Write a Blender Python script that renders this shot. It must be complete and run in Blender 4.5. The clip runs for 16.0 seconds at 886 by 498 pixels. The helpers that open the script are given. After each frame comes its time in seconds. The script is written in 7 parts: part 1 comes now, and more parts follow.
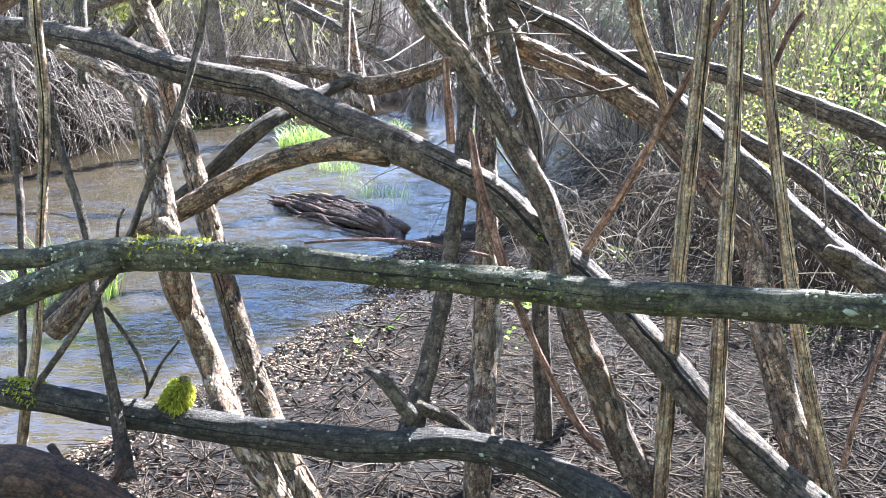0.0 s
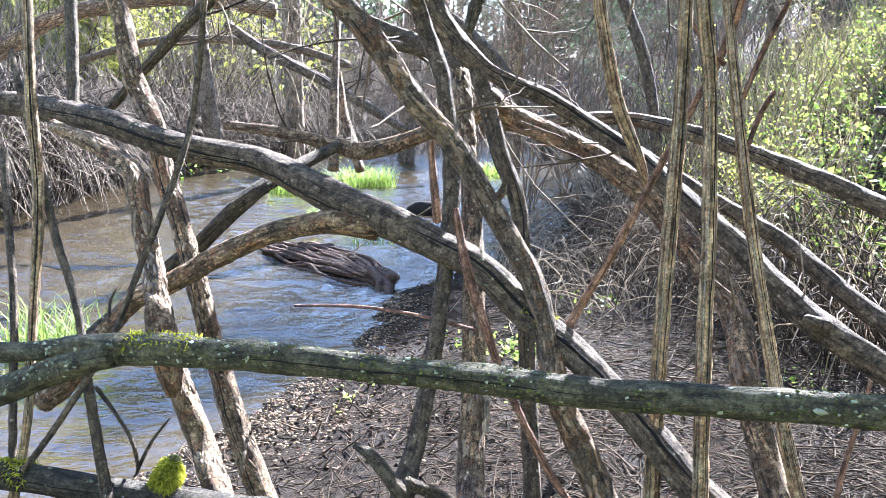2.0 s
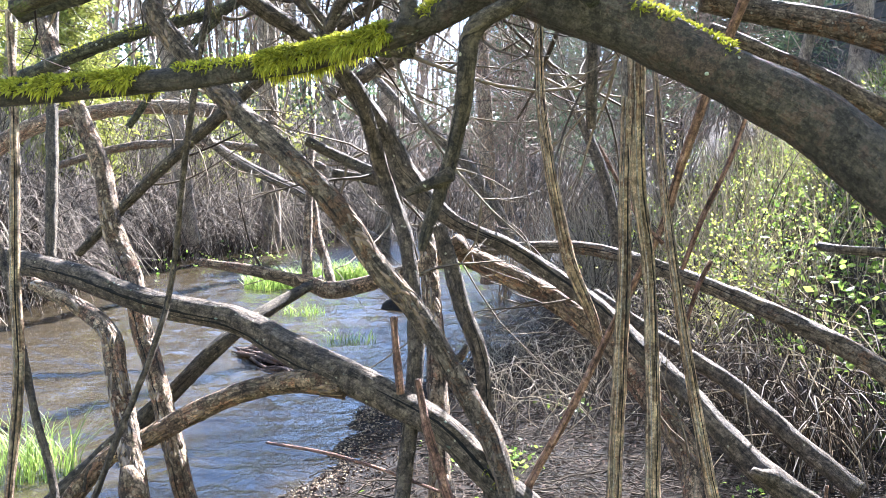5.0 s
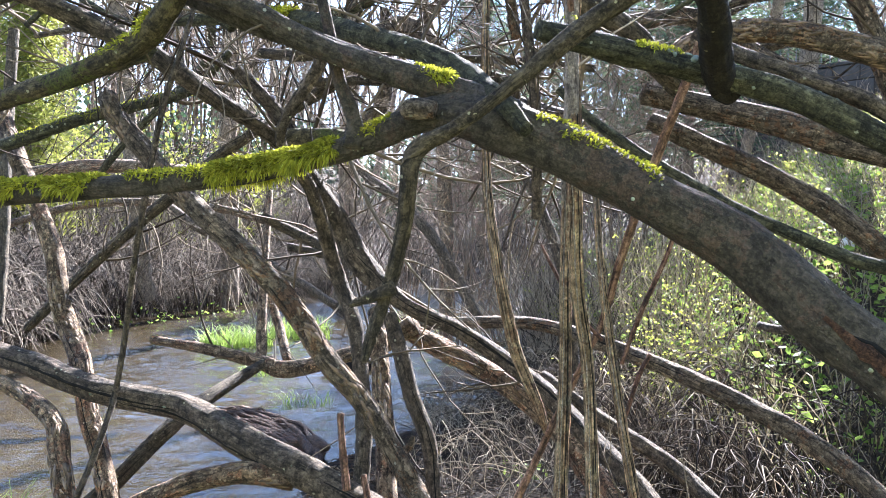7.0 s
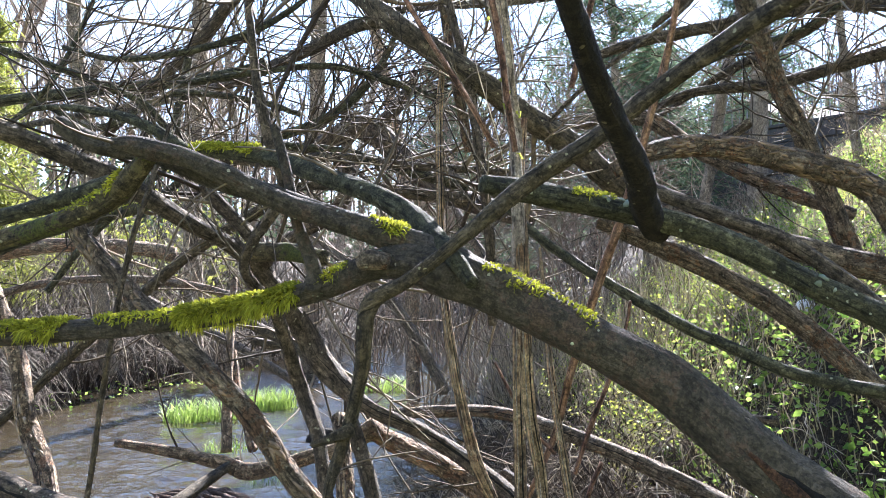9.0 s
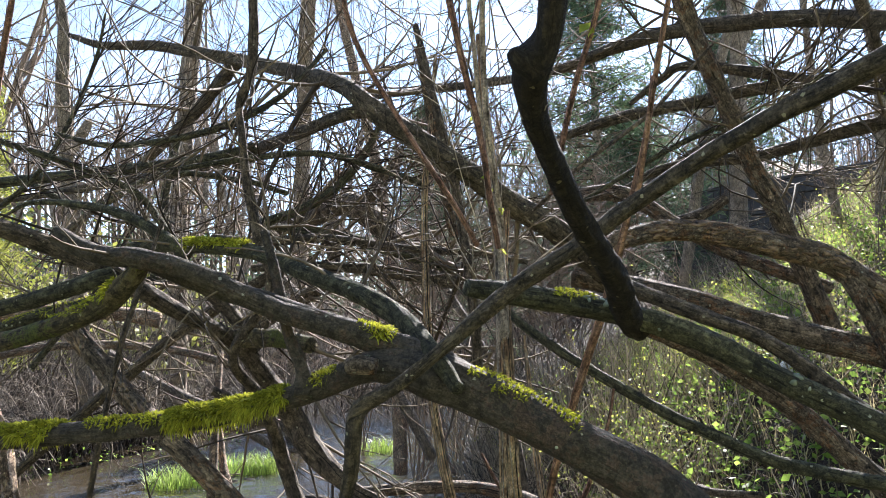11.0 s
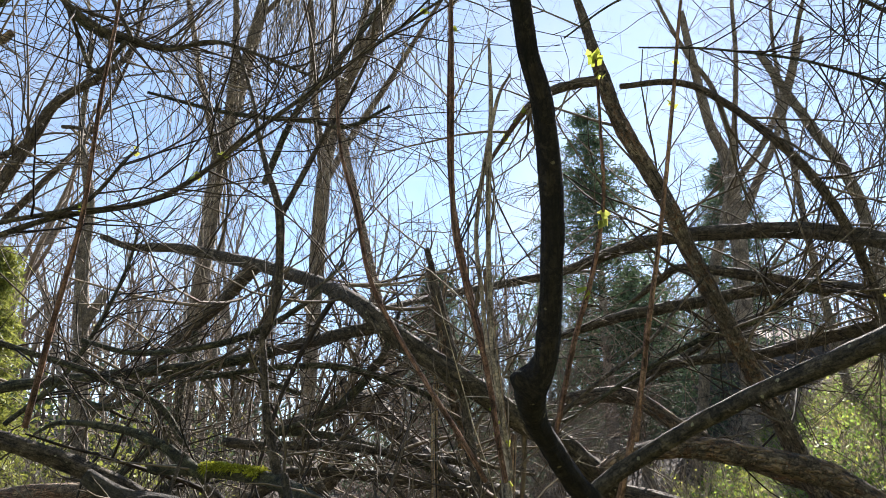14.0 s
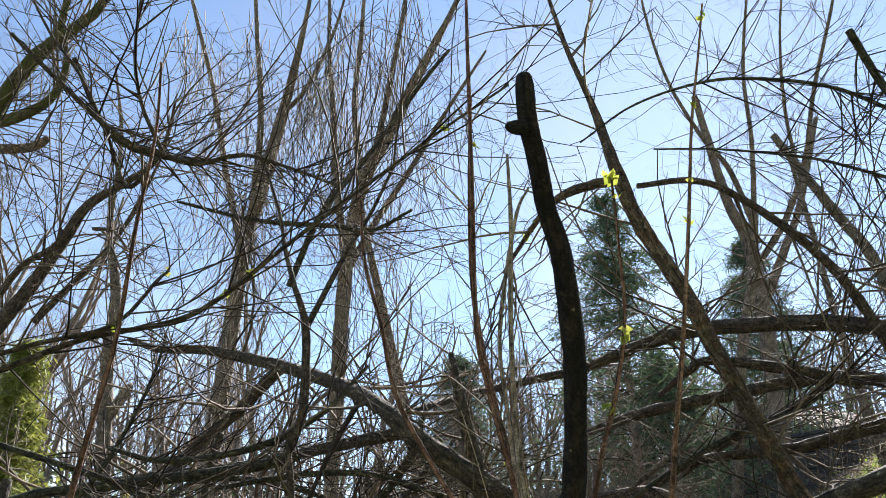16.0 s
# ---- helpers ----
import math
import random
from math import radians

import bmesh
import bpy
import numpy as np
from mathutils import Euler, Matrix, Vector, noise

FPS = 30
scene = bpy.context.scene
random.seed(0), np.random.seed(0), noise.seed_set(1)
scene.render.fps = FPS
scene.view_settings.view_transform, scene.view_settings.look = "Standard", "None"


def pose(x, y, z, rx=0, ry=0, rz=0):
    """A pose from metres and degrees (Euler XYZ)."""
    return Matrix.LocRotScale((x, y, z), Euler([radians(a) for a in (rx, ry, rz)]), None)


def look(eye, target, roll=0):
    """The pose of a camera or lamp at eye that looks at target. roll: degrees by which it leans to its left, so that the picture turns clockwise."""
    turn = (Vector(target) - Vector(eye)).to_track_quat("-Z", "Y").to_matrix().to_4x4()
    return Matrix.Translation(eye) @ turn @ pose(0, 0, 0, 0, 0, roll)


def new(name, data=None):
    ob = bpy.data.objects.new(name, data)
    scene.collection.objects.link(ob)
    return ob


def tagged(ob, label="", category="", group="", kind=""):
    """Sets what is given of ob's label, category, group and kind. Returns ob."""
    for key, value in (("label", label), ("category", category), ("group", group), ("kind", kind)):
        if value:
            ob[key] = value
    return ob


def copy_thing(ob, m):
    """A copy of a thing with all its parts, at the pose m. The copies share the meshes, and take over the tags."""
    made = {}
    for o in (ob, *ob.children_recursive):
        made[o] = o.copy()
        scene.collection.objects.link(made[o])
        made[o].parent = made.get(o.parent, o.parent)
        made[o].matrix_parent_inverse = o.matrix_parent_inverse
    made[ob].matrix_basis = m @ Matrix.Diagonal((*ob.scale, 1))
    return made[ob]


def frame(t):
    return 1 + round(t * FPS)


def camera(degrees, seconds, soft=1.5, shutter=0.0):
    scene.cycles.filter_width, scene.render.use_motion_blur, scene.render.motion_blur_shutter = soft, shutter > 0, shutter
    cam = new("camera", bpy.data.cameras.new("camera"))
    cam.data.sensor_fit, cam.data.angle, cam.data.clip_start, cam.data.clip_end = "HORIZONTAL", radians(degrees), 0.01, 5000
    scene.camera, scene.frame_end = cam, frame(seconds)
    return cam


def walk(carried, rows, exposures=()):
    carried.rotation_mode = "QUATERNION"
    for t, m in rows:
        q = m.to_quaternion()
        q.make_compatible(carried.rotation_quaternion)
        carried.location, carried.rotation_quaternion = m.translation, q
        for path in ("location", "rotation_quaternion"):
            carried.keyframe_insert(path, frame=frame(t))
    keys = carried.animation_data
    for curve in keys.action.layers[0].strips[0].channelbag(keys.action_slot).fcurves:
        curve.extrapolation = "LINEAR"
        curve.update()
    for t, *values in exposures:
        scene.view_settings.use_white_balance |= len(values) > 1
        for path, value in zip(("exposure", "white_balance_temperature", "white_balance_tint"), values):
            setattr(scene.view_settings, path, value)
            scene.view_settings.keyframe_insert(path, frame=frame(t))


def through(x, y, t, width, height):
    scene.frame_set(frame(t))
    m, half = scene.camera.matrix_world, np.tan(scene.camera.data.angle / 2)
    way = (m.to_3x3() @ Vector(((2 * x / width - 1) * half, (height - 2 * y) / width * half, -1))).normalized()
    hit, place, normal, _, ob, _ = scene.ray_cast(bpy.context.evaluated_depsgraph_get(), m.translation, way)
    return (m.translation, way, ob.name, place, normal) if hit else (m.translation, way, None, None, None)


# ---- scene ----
import functools

cam = camera(57.50, 16.0, soft=0.5)
PATH = [
    (0, (-0.0225, -0.0347, 1.6445), (-0.0172, 1.9125, 1.1878), 1.27),
    (0.5, (-0.0258, -0.0395, 1.6677), (-0.0152, 1.9143, 1.2406), 1.28),
    (1, (-0.0282, -0.0406, 1.6790), (-0.0113, 1.9186, 1.2777), 1.21),
    (1.5, (-0.0236, -0.0446, 1.6960), (-0.0014, 1.9186, 1.3150), 1.03),
    (2, (-0.0178, -0.0548, 1.7283), (0.0114, 1.9127, 1.3703), 0.86),
    (2.5, (-0.0112, -0.0721, 1.7802), (0.0232, 1.9010, 1.4551), 0.65),
    (3, (-0.0032, -0.0915, 1.8284), (0.0362, 1.8873, 1.5403), 0.42),
    (3.5, (-0.0021, -0.1075, 1.8625), (0.0473, 1.8759, 1.6099), 0.23),
    (6, (0.0298, -0.1653, 1.9990), (0.1542, 1.8291, 1.9165), 0.60),
    (6.5, (0.0366, -0.1772, 2.0289), (0.1904, 1.8164, 1.9852), 0.75),
    (7, (0.0434, -0.1942, 2.0483), (0.2232, 1.7976, 2.0242), 0.59),
    (7.5, (0.0506, -0.2059, 2.0732), (0.2499, 1.7841, 2.0586), 0.38),
    (8, (0.0580, -0.2380, 2.1249), (0.2809, 1.7492, 2.1590), 0.05),
    (8.5, (0.0575, -0.2772, 2.1708), (0.3045, 1.7059, 2.2497), -0.54),
    (9, (0.0570, -0.3048, 2.2037), (0.3184, 1.6744, 2.3237), -0.73),
    (11.5, (0.0489, -0.3871, 2.3236), (0.3552, 1.5644, 2.6364), -1.35),
    (12, (0.0400, -0.4257, 2.3570), (0.3527, 1.5110, 2.7465), -1.13),
    (12.5, (0.0188, -0.4672, 2.3869), (0.3294, 1.4523, 2.8550), -1.04),
    (13, (0.0213, -0.4948, 2.4066), (0.3184, 1.4098, 2.9396), -1.02),
    (13.5, (0.0230, -0.5102, 2.4183), (0.3069, 1.3829, 2.9977), -1.01),
    (14, (0.0251, -0.5309, 2.4422), (0.2971, 1.3420, 3.0889), -1.04),
    (14.5, (0.0283, -0.5619, 2.4633), (0.2914, 1.2939, 3.1611), -1.18),
    (15, (0.0268, -0.5780, 2.4733), (0.2792, 1.2610, 3.2179), -1.31),
    (15.5, (0.0281, -0.5917, 2.4851), (0.2645, 1.2302, 3.2756), -1.42),
    (16, (0.0155, -0.5914, 2.5008), (0.2289, 1.2117, 3.3394), -1.58),
]
walk(cam, [(t, look(eye, target, roll)) for t, eye, target, roll in PATH],
     [(0, 3.6, 5650, 15), (3.5, 3.6, 5800, 17), (7, 3.2, 5900, 17), (9, 2.95, 5950, 16), (12, 2.1, 6450, 15), (14, 1.75, 6550, 13), (16, 1.65, 6450, 12)])

# ---- exposure, sky and sun ----
SUN_ELEV, SUN_AZIM = 36.0, 28.0          # degrees above the horizon, degrees right of straight ahead
world = bpy.data.worlds.new("sky")
scene.world = world
world.use_nodes = True
wn, wl = world.node_tree.nodes, world.node_tree.links
sky = wn.new("ShaderNodeTexSky")
sky.sky_type = "NISHITA"
sky.sun_disc = False
sky.sun_elevation = radians(SUN_ELEV)
sky.sun_rotation = radians(SUN_AZIM)
sky.air_density, sky.dust_density, sky.ozone_density = 1.0, 0.06, 1.1
# thin, soft clouds: the same sky, whitened where a broad noise over the direction is high
sky_way = wn.new("ShaderNodeTexCoord").outputs["Generated"]
cloud = wn.new("ShaderNodeTexNoise")
cloud.inputs["Scale"].default_value, cloud.inputs["Detail"].default_value, cloud.inputs["Roughness"].default_value = 2.6, 7, 0.6
wl.new(sky_way, cloud.inputs["Vector"])
cover = wn.new("ShaderNodeMapRange")
cover.inputs[1].default_value, cover.inputs[2].default_value, cover.inputs[3].default_value, cover.inputs[4].default_value = 0.46, 0.74, 0.0, 0.45
wl.new(cloud.outputs[0], cover.inputs[0])
grey = wn.new("ShaderNodeRGBToBW")
wl.new(sky.outputs[0], grey.inputs[0])
lift = wn.new("ShaderNodeMath")
lift.operation = "MULTIPLY"
lift.inputs[1].default_value = 1.2
wl.new(grey.outputs[0], lift.inputs[0])
veil = wn.new("ShaderNodeMix")
veil.data_type = "RGBA"
wl.new(cover.outputs[0], veil.inputs[0])
wl.new(sky.outputs[0], veil.inputs[6])
wl.new(lift.outputs[0], veil.inputs[7])
wl.new(veil.outputs[2], wn["Background"].inputs[0])
wn["Background"].inputs[1].default_value = 0.071
sun_data = bpy.data.lights.new("sun", "SUN")
sun_data.energy, sun_data.angle, sun_data.color = 5.0, radians(0.6), (1.0, 0.96, 0.9)
sun = new("sun", sun_data)
sun_way = Vector((math.sin(radians(SUN_AZIM)) * math.cos(radians(SUN_ELEV)), math.cos(radians(SUN_AZIM)) * math.cos(radians(SUN_ELEV)), math.sin(radians(SUN_ELEV))))
sun.matrix_world = look(sun_way * 60, (0, 0, 0))


# ---- materials ----
def material(name):
    m = bpy.data.materials.new(name)
    m.use_nodes = True
    return m, m.node_tree.nodes, m.node_tree.links, m.node_tree.nodes["Principled BSDF"]


def ramp(nodes, links, source, stops):
    r = nodes.new("ShaderNodeValToRGB")
    e = r.color_ramp.elements
    while len(e) < len(stops):
        e.new(0.5)
    for el, (p, c) in zip(e, stops):
        el.position, el.color = p, (*c, 1)
    links.new(source, r.inputs[0])
    return r


def noise_tex(nodes, links, co, scale, detail=4, rough=0.6, stretch=None):
    n = nodes.new("ShaderNodeTexNoise")
    n.inputs["Scale"].default_value, n.inputs["Detail"].default_value, n.inputs["Roughness"].default_value = scale, detail, rough
    if stretch:
        mp = nodes.new("ShaderNodeMapping")
        mp.inputs["Scale"].default_value = stretch
        links.new(co, mp.inputs[0])
        co = mp.outputs[0]
    links.new(co, n.inputs["Vector"])
    return n


def mix(nodes, links, fac, a, b):
    m = nodes.new("ShaderNodeMix")
    m.data_type = "RGBA"
    links.new(fac, m.inputs[0])
    for sock, v in ((m.inputs[6], a), (m.inputs[7], b)):
        if isinstance(v, tuple):
            sock.default_value = (*v, 1)
        else:
            links.new(v, sock)
    return m.outputs[2]


def bump(nodes, links, height, bsdf, strength, distance):
    b = nodes.new("ShaderNodeBump")
    b.inputs["Strength"].default_value, b.inputs["Distance"].default_value = strength, distance
    links.new(height, b.inputs["Height"])
    links.new(b.outputs[0], bsdf.inputs["Normal"])


def bark(name, dark, mid, light, fleck=None, fleck_cover=0.2, ridge=1.0, moss=0.0, flake=0.4, tint=None, grain=38.0, rough=0.85, groove=0.7, gain=1.25, streak=0.0):
    """Bark: stains, flakes, cracks and fissures along the limb, lichen specks and moss; the limb's UV runs round it (x) and along it (y), in metres."""
    m, n, l, p = material(name)
    mid, light = (tuple(min(0.85, gain * (0.92 * q + 0.08 * sum(c) / 3)) for q in c) for c in (mid, light))
    dark = tuple(0.92 * q + 0.08 * sum(dark) / 3 for q in dark)
    uv = n.new("ShaderNodeUVMap").outputs[0]
    co = n.new("ShaderNodeNewGeometry").outputs["Position"]

    def times(a, b, share):
        q = n.new("ShaderNodeMix")
        q.data_type, q.blend_type = "RGBA", "MULTIPLY"
        q.inputs[0].default_value = share
        l.new(a, q.inputs[6])
        l.new(b, q.inputs[7])
        return q.outputs[2]

    def math_node(op, a, b, c=None):
        q = n.new("ShaderNodeMath")
        q.operation = op
        for k, v in enumerate((a, b, c)):
            if v is None:
                continue
            if isinstance(v, (int, float)):
                q.inputs[k].default_value = v
            else:
                l.new(v, q.inputs[k])
        return q.outputs[0]

    stain = noise_tex(n, l, co, grain, 6, 0.75)
    large = noise_tex(n, l, co, 4.0, 3, 0.55)
    fine = noise_tex(n, l, co, 150, 4, 0.75)
    fibre = noise_tex(n, l, uv, 105, 6, 0.72, (1.0, 0.09, 1.0))
    col = ramp(n, l, stain.outputs[0], [(0.34, tuple(0.8 * q for q in dark)), (0.5, mid), (0.7, light)]).outputs[0]
    if tint:
        blotch = noise_tex(n, l, co, 30.0, 5, 0.75)
        t = ramp(n, l, math_node("MULTIPLY_ADD", large.outputs[0], 0.5, blotch.outputs[0]), [(0.80, (0, 0, 0)), (0.84, (1, 1, 1))])
        col = mix(n, l, t.outputs[0], col, tint)
    mp = n.new("ShaderNodeMapping")
    mp.inputs["Scale"].default_value = (1.0, 0.36, 1.0)
    l.new(uv, mp.inputs[0])
    warp = n.new("ShaderNodeVectorMath")
    warp.operation = "MULTIPLY_ADD"
    warp.inputs[1].default_value = (0.06, 0.06, 0.06)
    l.new(stain.outputs["Color"], warp.inputs[0])
    l.new(mp.outputs[0], warp.inputs[2])
    cell = n.new("ShaderNodeTexVoronoi")
    cell.inputs["Scale"].default_value = 46
    l.new(warp.outputs[0], cell.inputs["Vector"])
    tone = n.new("ShaderNodeSeparateColor")
    l.new(cell.outputs["Color"], tone.inputs[0])
    flakes = ramp(n, l, tone.outputs[0], [(0.0, (0.42, 0.4, 0.38)), (0.6, (1.0, 1.0, 1.0)), (1.0, (1.7, 1.64, 1.55))])
    col = times(col, flakes.outputs[0], flake)
    crack = n.new("ShaderNodeTexVoronoi")
    crack.feature = "DISTANCE_TO_EDGE"
    crack.inputs["Scale"].default_value = 46
    l.new(warp.outputs[0], crack.inputs["Vector"])
    split = ramp(n, l, crack.outputs["Distance"], [(0.0, (0.1, 0.09, 0.08)), (0.13, (1.0, 1.0, 1.0))])
    col = times(col, split.outputs[0], min(1.0, 0.5 + flake * 0.5))
    grooves = ramp(n, l, fibre.outputs[0], [(0.36, (0.08, 0.075, 0.07)), (0.46, (0.85, 0.85, 0.85)), (0.66, (1.45, 1.42, 1.38))])
    col = times(col, grooves.outputs[0], min(1.0, groove + 0.2))
    if streak > 0:
        furrow = noise_tex(n, l, uv, 150, 4, 0.6, (1.0, 0.022, 1.0))
        col = times(col, ramp(n, l, furrow.outputs[0], [(0.42, (0.05, 0.04, 0.03)), (0.49, (0.9, 0.88, 0.85)), (0.62, (1.3, 1.27, 1.2))]).outputs[0], streak)
    specks = ramp(n, l, fine.outputs[0], [(0.36, (0.35, 0.35, 0.35)), (0.5, (0.95, 0.95, 0.95)), (0.66, (1.7, 1.68, 1.64))])
    col = times(col, specks.outputs[0], 0.6)
    if fleck:
        spot = n.new("ShaderNodeTexVoronoi")
        spot.inputs["Scale"].default_value = 62
        l.new(co, spot.inputs["Vector"])
        sep = n.new("ShaderNodeSeparateColor")
        l.new(spot.outputs["Color"], sep.inputs[0])
        size = math_node("MULTIPLY_ADD", fine.outputs[0], 0.7, spot.outputs["Distance"])
        near_spot = math_node("LESS_THAN", size, 0.56)
        some = math_node("LESS_THAN", sep.outputs[1], fleck_cover)
        col = mix(n, l, math_node("MULTIPLY", near_spot, some), col, fleck)
    if moss > 0:
        grow = math_node("MULTIPLY_ADD", stain.outputs[0], 0.6, large.outputs[0])
        grow = math_node("MULTIPLY_ADD", fine.outputs[0], 0.35, grow)
        g = ramp(n, l, grow, [(1.15 - 0.2 * moss, (0, 0, 0)), (1.21 - 0.2 * moss, (1, 1, 1))])
        green = ramp(n, l, fine.outputs[0], [(0.35, (0.035, 0.042, 0.01)), (0.65, (0.17, 0.19, 0.04))])
        col = mix(n, l, g.outputs[0], col, green.outputs[0])
    l.new(col, p.inputs["Base Color"])
    p.inputs["Roughness"].default_value = rough
    p.inputs["Specular IOR Level"].default_value = 0.4
    h = math_node("MULTIPLY_ADD", fibre.outputs[0], 2.0, fine.outputs[0])
    h = math_node("MULTIPLY_ADD", tone.outputs[0], flake, h)
    edge = n.new("ShaderNodeMath")
    edge.operation = "MINIMUM"
    edge.inputs[1].default_value = 0.12
    l.new(crack.outputs["Distance"], edge.inputs[0])
    h = math_node("MULTIPLY_ADD", edge.outputs[0], 4.0 * flake, h)
    bump(n, l, h, p, 1.0, 0.013 * ridge)
    return m


GREYBARK = bark("grey_bark", (0.045, 0.034, 0.024), (0.145, 0.112, 0.08), (0.31, 0.245, 0.175), (0.5, 0.46, 0.33), 0.08, 1.0, 0.3, 0.3, gain=1.15)
DARKBARK = bark("dark_bark", (0.045, 0.036, 0.023), (0.125, 0.1, 0.064), (0.2, 0.16, 0.105), (0.536, 0.501, 0.320), 0.15, 1.1, 0.35, 0.35)
LICHEN = bark("lichen_bark", (0.035, 0.034, 0.02), (0.125, 0.12, 0.07), (0.25, 0.24, 0.15), (0.5, 0.55, 0.43), 0.2, 0.9, 0.75, 0.2, gain=0.9)
SMOOTH = bark("smooth_dark_bark", (0.04, 0.033, 0.025), (0.078, 0.066, 0.05), (0.14, 0.12, 0.093), (0.4, 0.39, 0.3), 0.03, 0.7, 0.55, 0.12, (0.115, 0.082, 0.062), 30, groove=0.22, gain=1.25)
SODDEN = bark("sodden_bark", (0.016, 0.015, 0.012), (0.06, 0.055, 0.044), (0.125, 0.113, 0.09), (0.5, 0.5, 0.42), 0.07, 0.8, 0.4, 0.15, gain=1.0)
PALEBARK = bark("pale_bark", (0.107, 0.065, 0.039), (0.321, 0.223, 0.138), (0.619, 0.468, 0.311), (0.738, 0.611, 0.415), 0.2, 1.6, 0.1, 0.8, (0.44, 0.25, 0.15), gain=1.5)
REDBARK = bark("red_brown_bark", (0.075, 0.054, 0.037), (0.225, 0.172, 0.118), (0.41, 0.33, 0.235), (0.46, 0.43, 0.33), 0.1, 1.5, 0.4, 0.6, (0.28, 0.165, 0.095), gain=1.3)
BLACKBARK = bark("black_bark", (0.017, 0.012, 0.008), (0.043, 0.031, 0.020), (0.089, 0.067, 0.043), (0.262, 0.219, 0.121), 0.1, 1.8, 0.3, 0.5, gain=0.8)
ROTBARK = bark("rotten_bark", (0.045, 0.026, 0.016), (0.115, 0.068, 0.043), (0.2, 0.128, 0.085), None, 0.0, 1.4, 0.0, 0.3, (0.15, 0.075, 0.043), 14, 0.8, 0.6)
MOSSBARK = bark("mossy_bark", (0.053, 0.042, 0.021), (0.142, 0.115, 0.054), (0.275, 0.219, 0.104), (0.500, 0.468, 0.285), 0.15, 1.2, 1.0, 0.4)
STICK = bark("dry_stalk", (0.35, 0.235, 0.13), (0.54, 0.385, 0.225), (0.72, 0.56, 0.36), None, 0.0, 1.4, 0.0, 0.12, (0.4, 0.25, 0.15), 24, 0.85, 1.0, gain=1.35, streak=0.65)
DEADWOOD = bark("bleached_wood", (0.22, 0.17, 0.13), (0.45, 0.37, 0.29), (0.66, 0.58, 0.47), None, 0.0, 0.8, 0.0, 0.2, None, 24)
ORANGE = bark("orange_stalk", (0.16, 0.085, 0.055), (0.36, 0.2, 0.125), (0.52, 0.33, 0.23), None, 0.0, 0.6, 0.0, 0.2, None, 24, gain=1.15, streak=0.35)
REDSTICK = bark("red_stalk", (0.11, 0.055, 0.037), (0.25, 0.13, 0.09), (0.4, 0.25, 0.18), None, 0.0, 0.6, 0.0, 0.2, None, 24, streak=0.5)
GREENBARK = bark("green_dark_bark", (0.028, 0.029, 0.016), (0.088, 0.087, 0.046), (0.18, 0.175, 0.095), (0.48, 0.49, 0.34), 0.08, 1.1, 0.6, 0.35)
RED_HOLLOW = bark("rotten_heartwood", (0.05, 0.022, 0.012), (0.15, 0.07, 0.035), (0.3, 0.16, 0.09), None, 0.0, 2.0, 0.0, 0.3)
CRACK = bark("open_crack", (0.006, 0.005, 0.004), (0.012, 0.01, 0.008), (0.025, 0.02, 0.016), gain=1.0)


def leafy(name, low, high, rough=0.55, through=0.4):
    """Leaves, blades and moss: colour varied from piece to piece, with light passing through."""
    m, n, l, p = material(name)
    g = n.new("ShaderNodeNewGeometry")
    r = ramp(n, l, g.outputs["Random Per Island"], [(0.0, low), (1.0, high)])
    v = noise_tex(n, l, g.outputs["Position"], 30, 3)
    k = ramp(n, l, v.outputs[0], [(0.3, (0.6, 0.6, 0.6)), (0.7, (1.2, 1.2, 1.2))])
    mu = n.new("ShaderNodeMix")
    mu.data_type, mu.blend_type = "RGBA", "MULTIPLY"
    mu.inputs[0].default_value = 1
    l.new(r.outputs[0], mu.inputs[6])
    l.new(k.outputs[0], mu.inputs[7])
    l.new(mu.outputs[2], p.inputs["Base Color"])
    p.inputs["Roughness"].default_value = rough
    p.inputs["Specular IOR Level"].default_value = 0.35 if through > 0 else 0.15
    if through > 0:
        tr = n.new("ShaderNodeBsdfTranslucent")
        l.new(mu.outputs[2], tr.inputs[0])
        ms = n.new("ShaderNodeMixShader")
        ms.inputs[0].default_value = through
        l.new(p.outputs[0], ms.inputs[1])
        l.new(tr.outputs[0], ms.inputs[2])
        l.new(ms.outputs[0], n["Material Output"].inputs[0])
    return m


MOSS = leafy("bright_moss", (0.2, 0.22, 0.02), (0.6, 0.6, 0.07), 0.9, 0.4)
GRASS = leafy("stream_grass", (0.13, 0.22, 0.04), (0.4, 0.52, 0.12), 0.5, 0.45)
SHRUB_LEAF = leafy("young_shrub_leaf", (0.25, 0.3, 0.04), (0.6, 0.62, 0.13), 0.5, 0.6)
MOSS_SPECK = leafy("moss_speck", (0.05, 0.058, 0.018), (0.13, 0.145, 0.045), 0.9, 0)
GREEN_LEAF = leafy("low_green_leaf", (0.1, 0.19, 0.03), (0.36, 0.48, 0.1), 0.5, 0.55)
CONIFER_LEAF = leafy("conifer_needles", (0.04, 0.075, 0.04), (0.15, 0.21, 0.11), 0.6, 0.35)
CEDAR_LEAF = leafy("sunlit_cedar", (0.14, 0.17, 0.03), (0.36, 0.37, 0.09), 0.6, 0.45)
TWIG = leafy("twig_bark", (0.03, 0.023, 0.017), (0.25, 0.2, 0.145), 0.8, 0)
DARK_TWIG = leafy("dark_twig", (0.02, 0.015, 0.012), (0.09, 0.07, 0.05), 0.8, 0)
DRY_GRASS = leafy("dry_grass", (0.1, 0.085, 0.035), (0.55, 0.46, 0.26), 0.8, 0.45)
